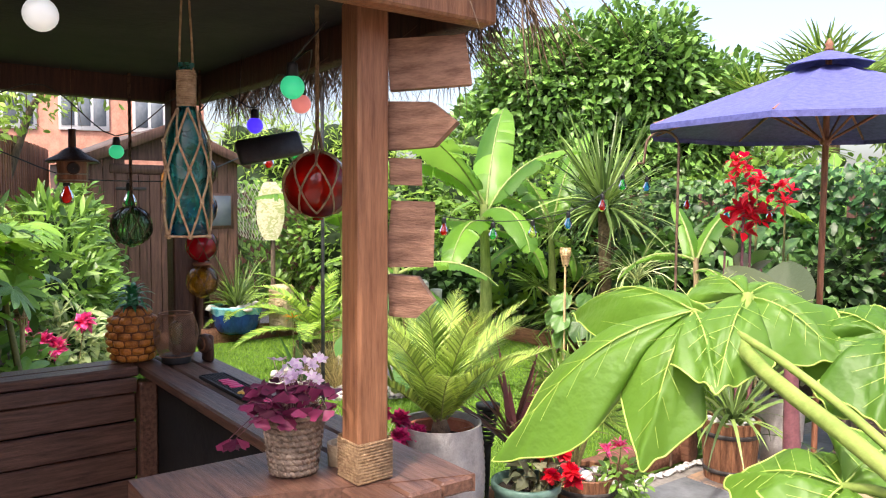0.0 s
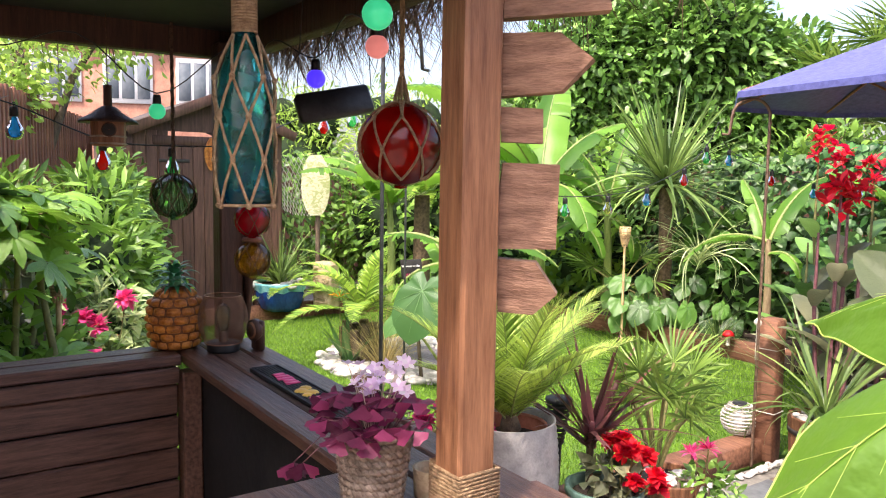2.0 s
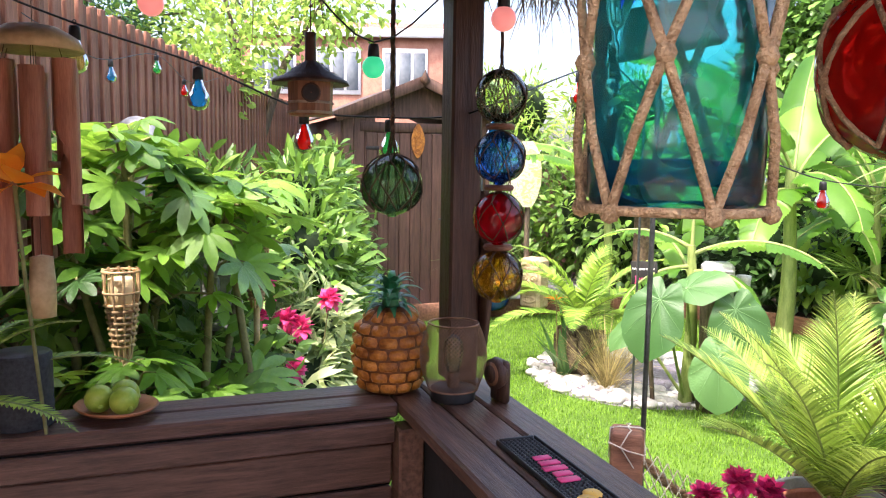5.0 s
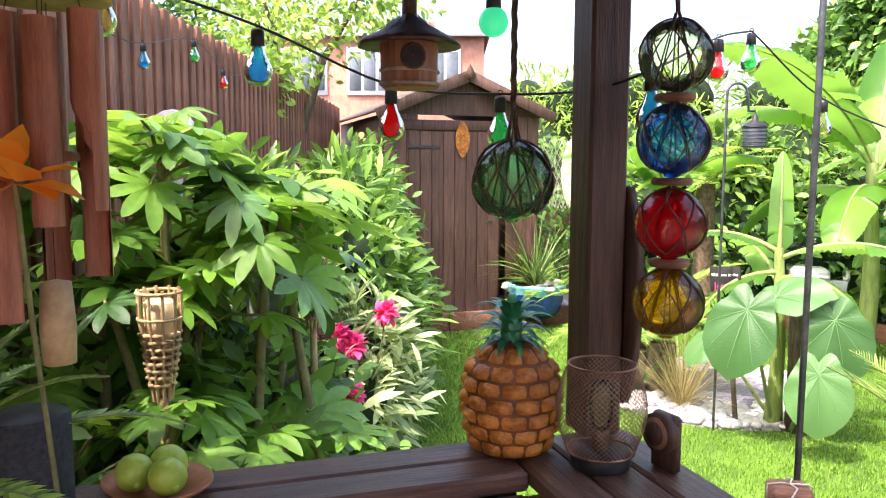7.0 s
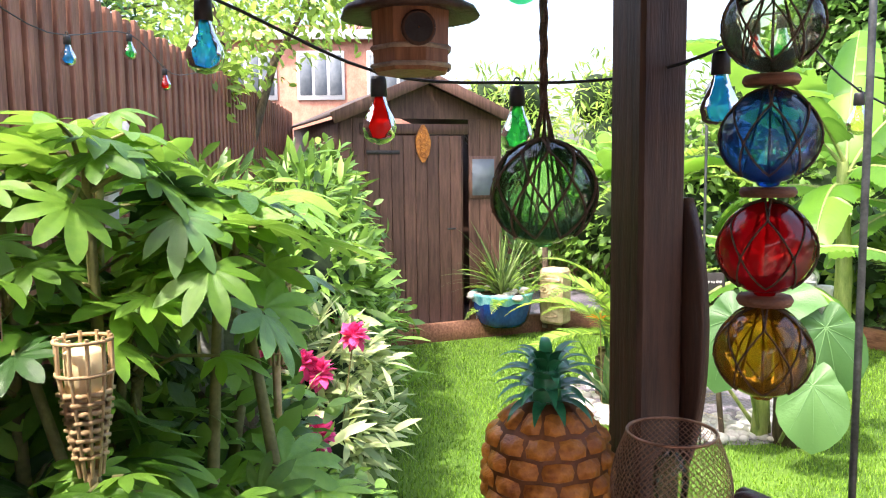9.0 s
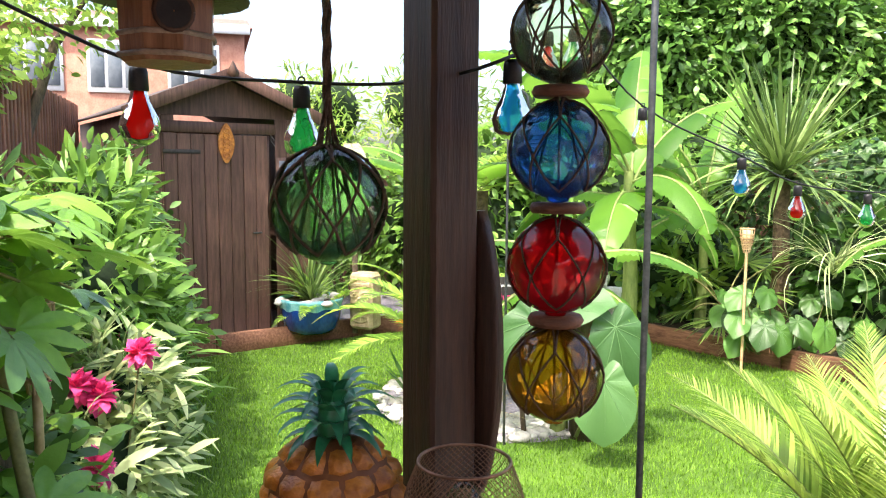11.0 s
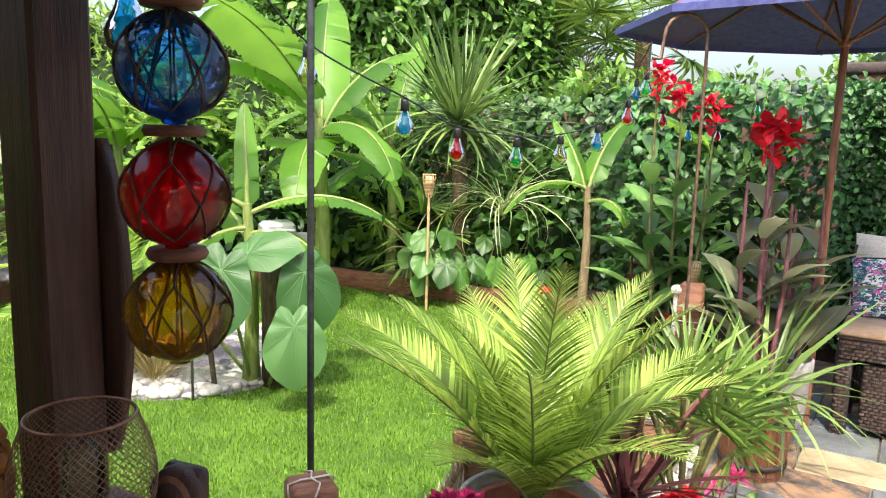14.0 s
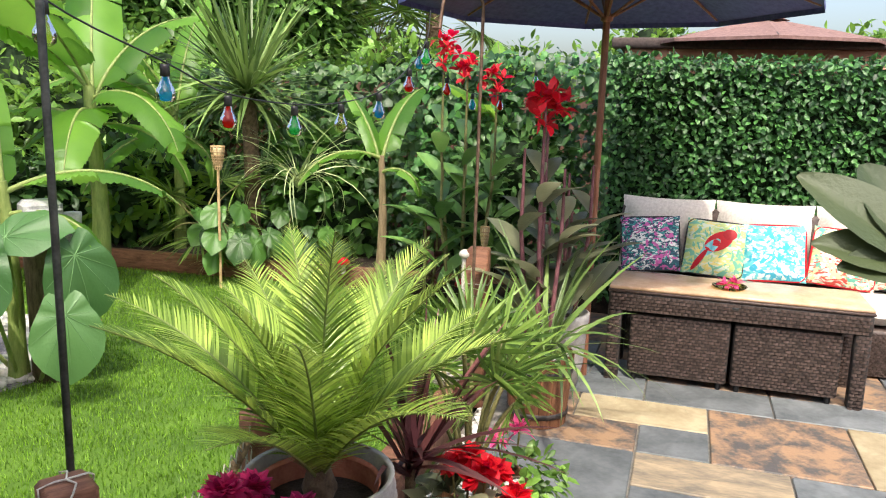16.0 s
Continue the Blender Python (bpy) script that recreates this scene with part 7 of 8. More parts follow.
# fern and hibiscus at the end of the counter
rosette("boston_fern", pose(*W(-0.055, -0.92).xy, ZC + 0.05), 14, "sword fern in a pot on the counter", "fern", L_FERN, None, 11, (0.2, 1.2), 0.40, 0.04, 0.012, 34, 0.7)
p = W(-0.055, -0.92)
solid("fern_pot", lathe([(0.001, 0), (0.035, 0), (0.048, 0.07), (0.043, 0.07), (0.001, 0.06)], 20), M_GREENPOT, pose(p.x, p.y, ZC), "small green pot for the fern", "plant pot")
p = W(-0.015, -0.70)
flowers("hibiscus_flower", pose(p.x, p.y, ZC), [(-0.045, -0.04, 0.49)], 0.09, P_ORANGE, "large orange hibiscus flower", 9, 0.85)

# ---- patio furniture ----
def weave(w, h, cell=0.034, strand=0.009):
    """A flat panel of woven strands in the x-z plane, facing -y."""
    g = Geo()
    nx, nz = max(2, int(w / cell)), max(2, int(h / (cell * 0.55)))
    cx, cz = w / nx, h / nz
    for i in range(nx):
        for j in range(nz):
            o = 0.5 * (j % 2)
            x0, x1 = (i + o - 0.46) * cx - w / 2 + cx * 0.25, (i + o + 0.46) * cx - w / 2 + cx * 0.25
            x0, x1 = max(-w / 2, x0), min(w / 2, x1)
            if x1 - x0 < 0.003:
                continue
            z0, z1 = (j + 0.1) * cz, (j + 0.9) * cz
            xm = (x0 + x1) / 2
            g.add([(x0, 0.002, z0), (xm, -0.009, z0 + 0.001), (x1, 0.002, z0), (x0, 0.002, z1), (xm, -0.009, z1 - 0.001), (x1, 0.002, z1)], [[0, 1, 4, 3], [1, 2, 5, 4]])
    return g


def table():
    w, d, h = 1.40, 0.46, 0.575
    ob = thing("rattan_table", G(0.45 + w / 2, 4.18 + d / 2, 0.0), "dark brown rattan table with a tan top", "table")
    part("tabletop", box(w, d, 0.022, 0.006, (0, 0, h - 0.011)), M_TABLETOP, ob)
    part("top_rim", box(w + 0.012, d + 0.012, 0.016, 0.005, (0, 0, h - 0.030)), M_WICKER, ob)
    # Near-black bodies behind the weave darken the gaps between its strands.
    part("apron", box(w, d, 0.11, 0.008, (0, 0, h - 0.093)), M_IRON, ob)
    part("apron_weave", Geo().put(weave(w - 0.02, 0.10), Matrix.Translation((0, -d / 2 - 0.002, h - 0.145))), M_WICKER, ob)
    part("badge", box(0.035, 0.004, 0.016, 0.001, (0.0, -d / 2 - 0.009, h - 0.07)), M_METAL, ob)
    for x in (-w / 2 + 0.04, w / 2 - 0.04):
        for y in (-d / 2 + 0.04, d / 2 - 0.04):
            lg = part("leg", box(0.08, 0.08, h - 0.148, 0.01, (x, y, (h - 0.148) / 2)), M_IRON, ob)
            part("leg_weave", Geo().put(weave(0.075, h - 0.15), Matrix.Translation((x, y - 0.043, 0))), M_WICKER, lg)
    for s in (-1, 1):
        x = s * 0.29
        st = thing("rattan_stool", G(0.45 + w / 2 + x, 4.18 + d / 2, 0.0), "dark brown rattan stool tucked under the table", "stool", "stools under the table")
        part("body", box(0.56, 0.40, 0.37, 0.012, (0, 0, 0.225)), M_IRON, st)
        part("front_weave", Geo().put(weave(0.55, 0.36), Matrix.Translation((0, -0.203, 0.045))), M_WICKER, st)
        for fx in (-0.24, 0.24):
            for fy in (-0.17, 0.17):
                part("foot", lathe([(0.015, 0.0), (0.018, 0.045)], 10, cap=True), M_BLACK, st).location = (fx, fy, 0)
    c = W(1.12, 4.38)
    dish = thing("glass_flower_bowl", pose(c.x, c.y, h), "shallow glass bowl of pink water lilies", "bowl")
    part("bowl", lathe([(0.001, 0.0), (0.08, 0.002), (0.10, 0.018), (0.096, 0.02), (0.078, 0.006), (0.001, 0.004)], 24), K_YEL, dish)
    for x, y in ((-0.035, 0.0), (0.04, -0.01)):
        part("lily", petals(Geo(), (x, y, 0.025), 22, 0.05, 0.4, int(100 * x + 50)), P_PINK, dish)


def cushion(w, h, t=0.10):
    n = 11
    v, f = [], []
    for s in (-1, 1):
        for i in range(n):
            for j in range(n):
                u, q = 2 * i / (n - 1) - 1, 2 * j / (n - 1) - 1
                e = (1 - u ** 4) * (1 - q ** 4)
                pin = 1 - 0.06 * (1 - abs(q) ** 2) * (abs(u) > 0.9) - 0.05 * (1 - u * u) * abs(q) ** 3
                v.append((u * w / 2 * (1 - 0.05 * (1 - q * q) * u * u), s * t / 2 * e ** 0.6, (q * (1 - 0.05 * (1 - u * u) * q * q) + 1) * h / 2))
    for s in range(2):
        for i in range(n - 1):
            for j in range(n - 1):
                a = s * n * n + i * n + j
                q = [a, a + n, a + n + 1, a + 1]
                f.append(q if s == 0 else q[::-1])
    return Geo().add(v, f)


def print_fabric(name, back, cols, seed):
    """Cloth printed with leaf-like blotches."""
    m, nt, bs, N, L = _base(name)
    co = N("ShaderNodeTexCoord")
    last = None
    for k, c in enumerate(cols):
        mp = N("ShaderNodeMapping")
        mp.inputs["Rotation"].default_value = (0, 0.6 * k + seed, 0)
        mp.inputs["Location"].default_value = (seed * 3.1 + k, 0, k * 1.7)
        mp.inputs["Scale"].default_value = (1, 0.2, 2.4 if k % 2 else 1)
        L(co.outputs["Object"], mp.inputs[0])
        nz = N("ShaderNodeTexNoise")
        nz.inputs["Scale"].default_value, nz.inputs["Distortion"].default_value = 9 + 3 * k, 1.8
        L(mp.outputs[0], nz.inputs["Vector"])
        rp = N("ShaderNodeValToRGB")
        rp.color_ramp.elements[0].position, rp.color_ramp.elements[1].position = 0.53, 0.56
        L(nz.outputs[0], rp.inputs[0])
        mx = N("ShaderNodeMix")
        mx.data_type = "RGBA"
        L(rp.outputs[0], mx.inputs[0])
        if last is None:
            mx.inputs[6].default_value = (*back, 1)
        else:
            L(last, mx.inputs[6])
        mx.inputs[7].default_value = (*c, 1)
        last = mx.outputs[2]
    L(last, bs.inputs["Base Color"])
    bs.inputs["Roughness"].default_value = 0.9
    return m


def sofa():
    a0, w = 0.40, 2.6
    ob = thing("rattan_sofa", G(a0 + w / 2, 4.78, 0), "long rattan garden sofa with beige cushions", "sofa")
    part("base", box(w, 0.66, 0.30, 0.015, (0, 0.34, 0.16)), M_WICKER, ob)
    part("base_weave", Geo().put(weave(w - 0.02, 0.27, 0.026), Matrix.Translation((0, 0.006, 0.02))), M_WICKER, ob)
    part("back_frame", box(w, 0.08, 0.60, 0.015, (0, 0.66, 0.61)), M_WICKER, ob)
    for k in range(4):
        x = -w / 2 + 0.32 + 0.645 * k
        part("seat_cushion", Geo().put(cushion(0.64, 0.60, 0.15), Matrix.Translation((x, 0.60, 0.385)) @ Matrix.Rotation(math.pi / 2, 4, "X")), M_CUSHION, ob)
        part("back_cushion", Geo().put(cushion(0.64, 0.53, 0.17), Matrix.Translation((x, 0.56, 0.455)) @ Matrix.Rotation(-0.16, 4, "X")), M_CUSHION, ob)
    fab = (("dark tropical leaf", (0.72, 0.74, 0.72), ((0.02, 0.09, 0.13), (0.05, 0.30, 0.28), (0.55, 0.12, 0.36), (0.03, 0.07, 0.11))), ("red parrot", (0.46, 0.55, 0.22), ((0.68, 0.58, 0.20), (0.55, 0.62, 0.50), (0.16, 0.42, 0.30))), ("turquoise leaf", (0.16, 0.62, 0.66), ((0.62, 0.82, 0.80), (0.80, 0.84, 0.78), (0.06, 0.44, 0.60))), ("red and white flower", (0.80, 0.78, 0.66), ((0.14, 0.48, 0.36), (0.72, 0.10, 0.07), (0.66, 0.70, 0.36))), ("green parrot", (0.66, 0.70, 0.55), ((0.06, 0.34, 0.18), (0.68, 0.14, 0.1))))
    for k, (lb, back, cols) in enumerate(fab):
        o = thing("throw_cushion", G(a0 + 0.24 + 0.40 * k, 5.17, 0.475) @ pose(0, 0, 0, -16, (-4, 3, -2, 4, 2)[k], (6, -4, 3, -5, 2)[k]), lb + " print throw cushion on the sofa", "cushion", "cushions on the sofa")
        part("cover", cushion(0.41, 0.39, 0.13), print_fabric(lb.replace(" ", "_") + "_cloth", back, cols, k + 1), o)
        tr = [(0.2 * math.copysign(abs(math.cos(a)) ** 0.25, math.cos(a)), 0, 0.195 + 0.19 * math.copysign(abs(math.sin(a)) ** 0.25, math.sin(a))) for a in np.linspace(0, 6.2832, 41)]
        part("piping", tube(tr, 0.006, 5), P_RED if k in (2, 3) else M_BLACK, o)
        if k == 1:
            # a printed bird: head and body, wing, tail
            for (x, z, rx, rz, tilt), c in (((0.02, 0.24, 0.10, 0.06, -35), P_RED), ((0.085, 0.295, 0.045, 0.038, 0), P_RED), ((-0.03, 0.19, 0.085, 0.034, -50), M_TEALGLAZE), ((-0.09, 0.10, 0.09, 0.018, -60), P_RED)):
                a = np.linspace(0, 6.2832, 25)[:-1]
                u, q = rx * np.cos(a), rz * np.sin(a)
                t = radians(-tilt)
                px, pz = x + u * math.cos(t) - q * math.sin(t), z + u * math.sin(t) + q * math.cos(t)
                e = (1 - (px / 0.205) ** 4) * (1 - (pz / 0.195 - 1) ** 4)
                py = -0.065 * np.clip(e, 0, 1) ** 0.6 - 0.004
                part("bird_print", Geo().add([(x, -0.069, z)] + list(zip(px, py, pz)), [[0, 1 + i, 1 + (i + 1) % 24] for i in range(24)]), c, o)


table()
sofa()


def parasol(m, r, rim, top, pole, cloth, label, ribs=8, pole_m=M_REDWOOD):
    ob = thing("parasol", m, label, "parasol")
    part("pole", tube([(0, 0, 0), (0, 0, top)], 0.02, 12), pole_m, ob)
    for k in range(ribs):
        a0, a1 = k * 6.2832 / ribs, (k + 1) * 6.2832 / ribs
        v = []
        for i in range(9):
            t = 0.08 + 0.92 * i / 8
            for j in range(7):
                s = j / 6
                d = np.array([math.cos(a0), math.sin(a0)]) * (1 - s) + np.array([math.cos(a1), math.sin(a1)]) * s
                z = top - 0.02 - (top - rim) * t ** 1.08 - 0.05 * math.sin(math.pi * s) * math.sin(math.pi * t) * 0.6
                v.append((*(d * r * t), z))
        v = np.array(v)
        g = grid(v, 9, 7)
        g.put(grid(v - [0, 0, 0.004], 9, 7), Matrix())
        # short skirt at the rim
        e = v[-7:]
        g.put(grid(np.concatenate([e, e - [0, 0, 0.035]]), 2, 7), Matrix())
        part("canopy_panel", g, cloth, ob)
        rb = part("rib", tube([(0.03 * math.cos(a0), 0.03 * math.sin(a0), top - 0.05), (r * 0.98 * math.cos(a0), r * 0.98 * math.sin(a0), rim - 0.015)], 0.009, 6), pole_m, ob)
        part("strut", tube([(0.03 * math.cos(a0), 0.03 * math.sin(a0), rim - 0.10), (r * 0.45 * math.cos(a0), r * 0.45 * math.sin(a0), top - 0.05 - (top - rim) * 0.45)], 0.008, 6), pole_m, rb)
    part("vent", lathe([(0.002, top + 0.055), (0.10, top + 0.025), (0.27, top - 0.045), (0.265, top - 0.05), (0.1, top + 0.015)], 8), cloth, ob, smooth=False)
    part("finial", lathe([(0.022, top + 0.05), (0.03, top + 0.06), (0.018, top + 0.075), (0.028, top + 0.09), (0.012, top + 0.115), (0.002, top + 0.13)], 14), pole_m, ob)
    part("hub", lathe([(0.02, rim - 0.13), (0.035, rim - 0.12), (0.035, rim - 0.09), (0.02, rim - 0.08)], 12), pole_m, ob)
    return ob


parasol(UMB, 1.17, 2.19, 2.61, 0.02, M_NAVY, "open navy blue parasol on a varnished pole")
parasol(pose(7.2, 8.3, 0.1), 1.45, 2.30, 2.62, 0.02, M_BROWNCLOTH, "open brown parasol in the next garden", pole_m=M_IRON)
solid("next_garden_wall", box(9, 0.2, 2.3, 0.01, (4.5, 9.4, 1.15)), M_BRICK, G(0, 0), "low brick building behind the hedge", "wall", kind="structure")
solid("next_garden_roof", box(9.3, 1.2, 0.12, 0.02, (4.5, 9.8, 2.36)), M_ROOFFELT, G(0, 0), "grey flat roof edge behind the hedge", "roof", kind="structure")


# ---- pots ----
def barrel(x, y, r, h, label, seed=0, staves=16):
    ob = thing("barrel_planter", pose(x, y, 0), label, "planter")
    g = Geo()
    for k in range(staves):
        a = k * 6.2832 / staves
        w = 6.2832 * r / staves * 1.0
        b = box(0.018, w * 0.96, h, 0.004, (r * 0.92, 0, h / 2))
        b.v = [np.stack([v[:, 0] * (0.86 + 0.16 * v[:, 2] / h), v[:, 1] * (0.82 + 0.18 * v[:, 2] / h), v[:, 2]], 1) for v in b.v]
        part("stave", Geo().put(b, Matrix.Rotation(a, 4, "Z")), M_BARREL, ob, smooth=False)
    for z in (0.18, 0.78):
        q = r * (0.86 + 0.16 * z) * 0.985
        part("hoop", lathe([(q - 0.003, h * z - 0.014), (q + 0.004, h * z - 0.013), (q + 0.005, h * z + 0.013), (q - 0.002, h * z + 0.014)], 32), M_IRON, ob)
    part("soil", lathe([(0.001, h - 0.03), (r * 0.9, h - 0.03)], 24), M_SOIL, ob)
    part("pebble_bed", stones(40, lambda q: (r * 0.8 * math.sqrt(q.random()) * math.cos(q.random() * 6.28), r * 0.8 * (q.random() - 0.5) * 1.6), 0.022, h - 0.025, 5 + seed), M_PEBBLE, ob, "white pebbles on the soil")
    return ob


barrel(1.575, 4.86, 0.175, 0.37, "brown wooden barrel planter with white pebbles", 0)
barrel(0.63, 3.90, 0.165, 0.34, "brown wooden half-barrel planter with pebbles", 2)
canna("canna_plant", pose(1.60, 4.90, 0.33), [(0.06, 0.14, 1.30, 1), (0.12, 0.19, 1.24, 1), (-0.04, 0.16, 1.05, 0), (0.16, 0.08, 0.95, 0)], L_CANNA, "bronze-leaved canna with large red flowers in a barrel", 7, lw=0.15)
swords("spider_lily", pose(1.575, 4.82, 0.33), 54, 0.78, 0.028, L_YUCCA, "arching green strap leaves in the barrel", "plant", 0.9, (0.1, 1.3), 0.0, None, 21)


def sago_pot():
    x, y, h = -0.07, 3.56, 0.66
    ob = thing("grey_plant_pot", pose(x, y, 0), "tall ribbed grey clay plant pot", "plant pot")
    prof = []
    for k in range(44):
        t = k / 43
        r = 0.135 + 0.075 * math.sin(math.pi * (0.12 + 0.62 * t)) + 0.0025 * (1 if k % 2 else -1)
        prof.append((r, h * t))
    part("body", lathe([(0.001, 0)] + prof + [(0.192, h + 0.004), (0.178, h), (0.172, h - 0.06)], 40), M_GREYPOT, ob)
    part("liner", lathe([(0.15, h - 0.03), (0.158, h - 0.02), (0.152, h - 0.035), (0.146, h - 0.12)], 32), M_TERRA, ob)
    part("soil", lathe([(0.001, h - 0.08), (0.17, h - 0.085)], 24), M_SOIL, ob)
    rosette("sago_palm", pose(x, y, h - 0.08), 18, "yellow-green sago palm with stiff feather fronds", "palm", L_SAGO, lathe([(0.03, 0), (0.045, 0.04), (0.03, 0.09), (0.005, 0.11)], 12, 0.3), 5, (0.74, 1.45), 0.72, 0.17, 0.0095, 72, 0.44, 0.06, vee=0.4)


sago_pot()
ob = thing("green_plant_pot", pose(0.33, 3.62, 0) @ Matrix.Diagonal((1, 1, 1.2, 1)), "sage green glazed plant pot", "plant pot")
part("body", lathe([(0.001, 0), (0.11, 0), (0.135, 0.12), (0.15, 0.28), (0.165, 0.29), (0.166, 0.315), (0.15, 0.318), (0.14, 0.28)], 36), M_GREENPOT, ob)
part("soil", lathe([(0.001, 0.285), (0.146, 0.28)], 24), M_SOIL, ob)
flowers("red_begonia", pose(0.38, 3.58, 0.35), [(0.02, 0.02, 0.24), (0.06, -0.02, 0.21), (-0.03, 0.03, 0.22), (0.12, 0.02, 0.17), (0.15, -0.04, 0.11), (0.06, -0.08, 0.10), (0.17, 0.0, 0.05), (0.02, -0.02, 0.19)], 0.046, P_RED, "bright red begonia with double flowers", 46, 0.75)
shrub("begonia_leaves", pose(0.33, 3.62, 0.34), [((0.03, 0, 0.08), (0.12, 0.12, 0.08))], ROUND, 70, 0.07, L_CANNA, "dark begonia leaves in the green pot", "plant", 2, False, seed=71)
swords("burgundy_cordyline", pose(0.27, 3.72, 0.33), 42, 0.50, 0.030, L_PLUM, "burgundy cordyline with sword leaves", "plant", 0.35, (0.05, 1.2), 0.2, tube([(0, 0, 0), (0, 0, 0.22)], 0.016, 8), 22)
fan("fan_palm", pose(0.57, 3.88, 0.30), [((0, 0, 0), (0.15 * math.cos(a), 0.15 * math.sin(a), 0.44 + 0.10 * math.sin(a * 2)), 1.0) for a in np.linspace(0.3, 6.2, 9)], 0.25, L_PALM, "small green fan palm in a barrel", seed=24)
flowers("pink_gazania", pose(0.78, 3.92, 0.30), [(0.02, 0.0, 0.16), (-0.04, 0.05, 0.12)], 0.055, P_PINK, "pink and white daisy flower", 26, 0.3)
shrub("small_leafy_plant", pose(0.74, 3.84, 0.24), [((0.05, 0, 0.08), (0.13, 0.12, 0.09))], SIMPLE, 160, 0.05, L_SHRUB, "low green plant spilling from the barrel", "plant", 2, False, seed=72)
flowers("magenta_celosia", pose(-0.33, 3.46, -0.03), [(0.0, 0.0, 0.74), (0.08, 0.06, 0.70), (-0.09, 0.0, 0.68), (0.17, -0.02, 0.66), (0.1, -0.08, 0.66)], 0.05, P_MAG, "magenta cockscomb flower heads", 130, 0.55)
ob = thing("grey_plant_pot", pose(1.98, 5.22, 0), "smooth grey tapered plant pot", "plant pot")
part("body", lathe([(0.001, 0), (0.11, 0), (0.14, 0.15), (0.15, 0.36), (0.16, 0.40), (0.16, 0.44), (0.145, 0.445), (0.135, 0.36)], 36), M_GREYPOT, ob)
part("soil", lathe([(0.001, 0.40), (0.145, 0.395)], 24), M_SOIL, ob)
canna("canna_plant", pose(1.98, 5.22, 0.38), [(0, 0, 0.85, 0), (0.08, 0.06, 0.7, 0), (-0.08, 0.05, 0.6, 0), (0.1, -0.08, 0.9, 0)], L_CANNA, "bronze canna in a grey pot", 9, lw=0.14)
ob = thing("bronze_banana", pose(1.240, 2.860, 0), "dark bronze-backed banana leaves beside the patio", "banana plant")
part("stem", tube([(0, 0, 0), (0.02, 0, 0.74), (0, 0, 1.23)], [0.04, 0.032, 0.02], 10), M_PLUMSTEM, ob)
for d_, w_ in (((-0.15, 0.29, 0.20), 0.17), ((-0.20, 0.19, 0.04), 0.13), ((0.06, 0.25, 0.23), 0.19), ((-0.19, 0.12, -0.01), 0.12)):
    d_ = np.array(d_)
    part("leaf", scatter(Geo(), blade(np.linalg.norm(d_), w_, 0.15, 0.35, 14, 7, "lance", 0.006, rise=0.12), np.array([[0, 0, 1.23]]), d_[None], np.array([[-0.4, -0.6, 0.7]]), np.array([1.0])), L_BRONZE, ob)

# ---- blue pot by the shed ----
p = (-3.1, 8.78)
ob = thing("blue_glazed_pot", pose(*p, 0.11), "cobalt blue pot with a turquoise drip rim", "plant pot")
part("body", lathe([(0.001, 0), (0.21, 0), (0.25, 0.05), (0.285, 0.16), (0.291, 0.22), (0.2925, 0.26)], 40), M_BLUEGLAZE, ob)
dr = []
n = 48
v = []
for k in range(n):
    a = k * 6.2832 / n
    lo = 0.235 + 0.010 * math.sin(k * 0.92) + 0.006 * math.sin(k * 1.7)
    for r, z in ((0.2935, lo), (0.297, 0.26), (0.308, 0.30), (0.315, 0.325), (0.298, 0.33), (0.28, 0.30)):
        v.append((r * math.cos(a), r * math.sin(a), z))
f = [[k * 6 + j, ((k + 1) % n) * 6 + j, ((k + 1) % n) * 6 + j + 1, k * 6 + j + 1] for k in range(n) for j in range(5)]
part("glazed_rim", Geo().add(v, f), M_TEALGLAZE, ob, "turquoise drip-glazed rim")
part("soil", lathe([(0.001, 0.295), (0.285, 0.29)], 24), M_SOIL, ob)
part("stones", stones(26, lambda q: (0.24 * math.cos(q.random() * 6.28), 0.24 * math.sin(q.random() * 6.28)), 0.05, 0.29, 8), M_PEBBLE, ob, "white cobbles")
swords("pampas_tuft", pose(*p, 0.40), 110, 0.75, 0.016, L_YUCCA, "spiky grey-green grass in the blue pot", "grass", 0.6, (0.05, 1.1), 0.0, None, 31)


def tiki(m, w, h, material, label):
    g = box(w, w * 0.8, h, w * 0.12, (0, 0, h / 2))
    y = -w * 0.4
    for s in (-1, 1):
        g.put(tube([(s * w * 0.24 + w * 0.15 * math.cos(a), y, h * 0.62 + w * 0.11 * math.sin(a)) for a in np.linspace(0, 6.28, 15)], w * 0.045, 6), Matrix())
        g.put(ball(w * 0.06, 8, 6, at=(s * w * 0.24, y, h * 0.62)), Matrix())
    g.put(box(w * 0.18, w * 0.16, h * 0.26, w * 0.05, (0, y, h * 0.45)), Matrix())
    g.put(tube([(w * 0.32 * math.cos(a), y, h * 0.19 + w * 0.12 * math.sin(a)) for a in np.linspace(0, 6.28, 17)], w * 0.05, 6), Matrix())
    for k in range(-2, 3):
        g.put(box(w * 0.09, w * 0.05, w * 0.16, w * 0.02, (k * w * 0.11, y, h * 0.19)), Matrix())
    g.put(box(w * 0.9, w * 0.1, h * 0.07, w * 0.03, (0, y, h * 0.80)), Matrix())
    return solid("tiki_statue", g, material, m, label, "statue", smooth=False)


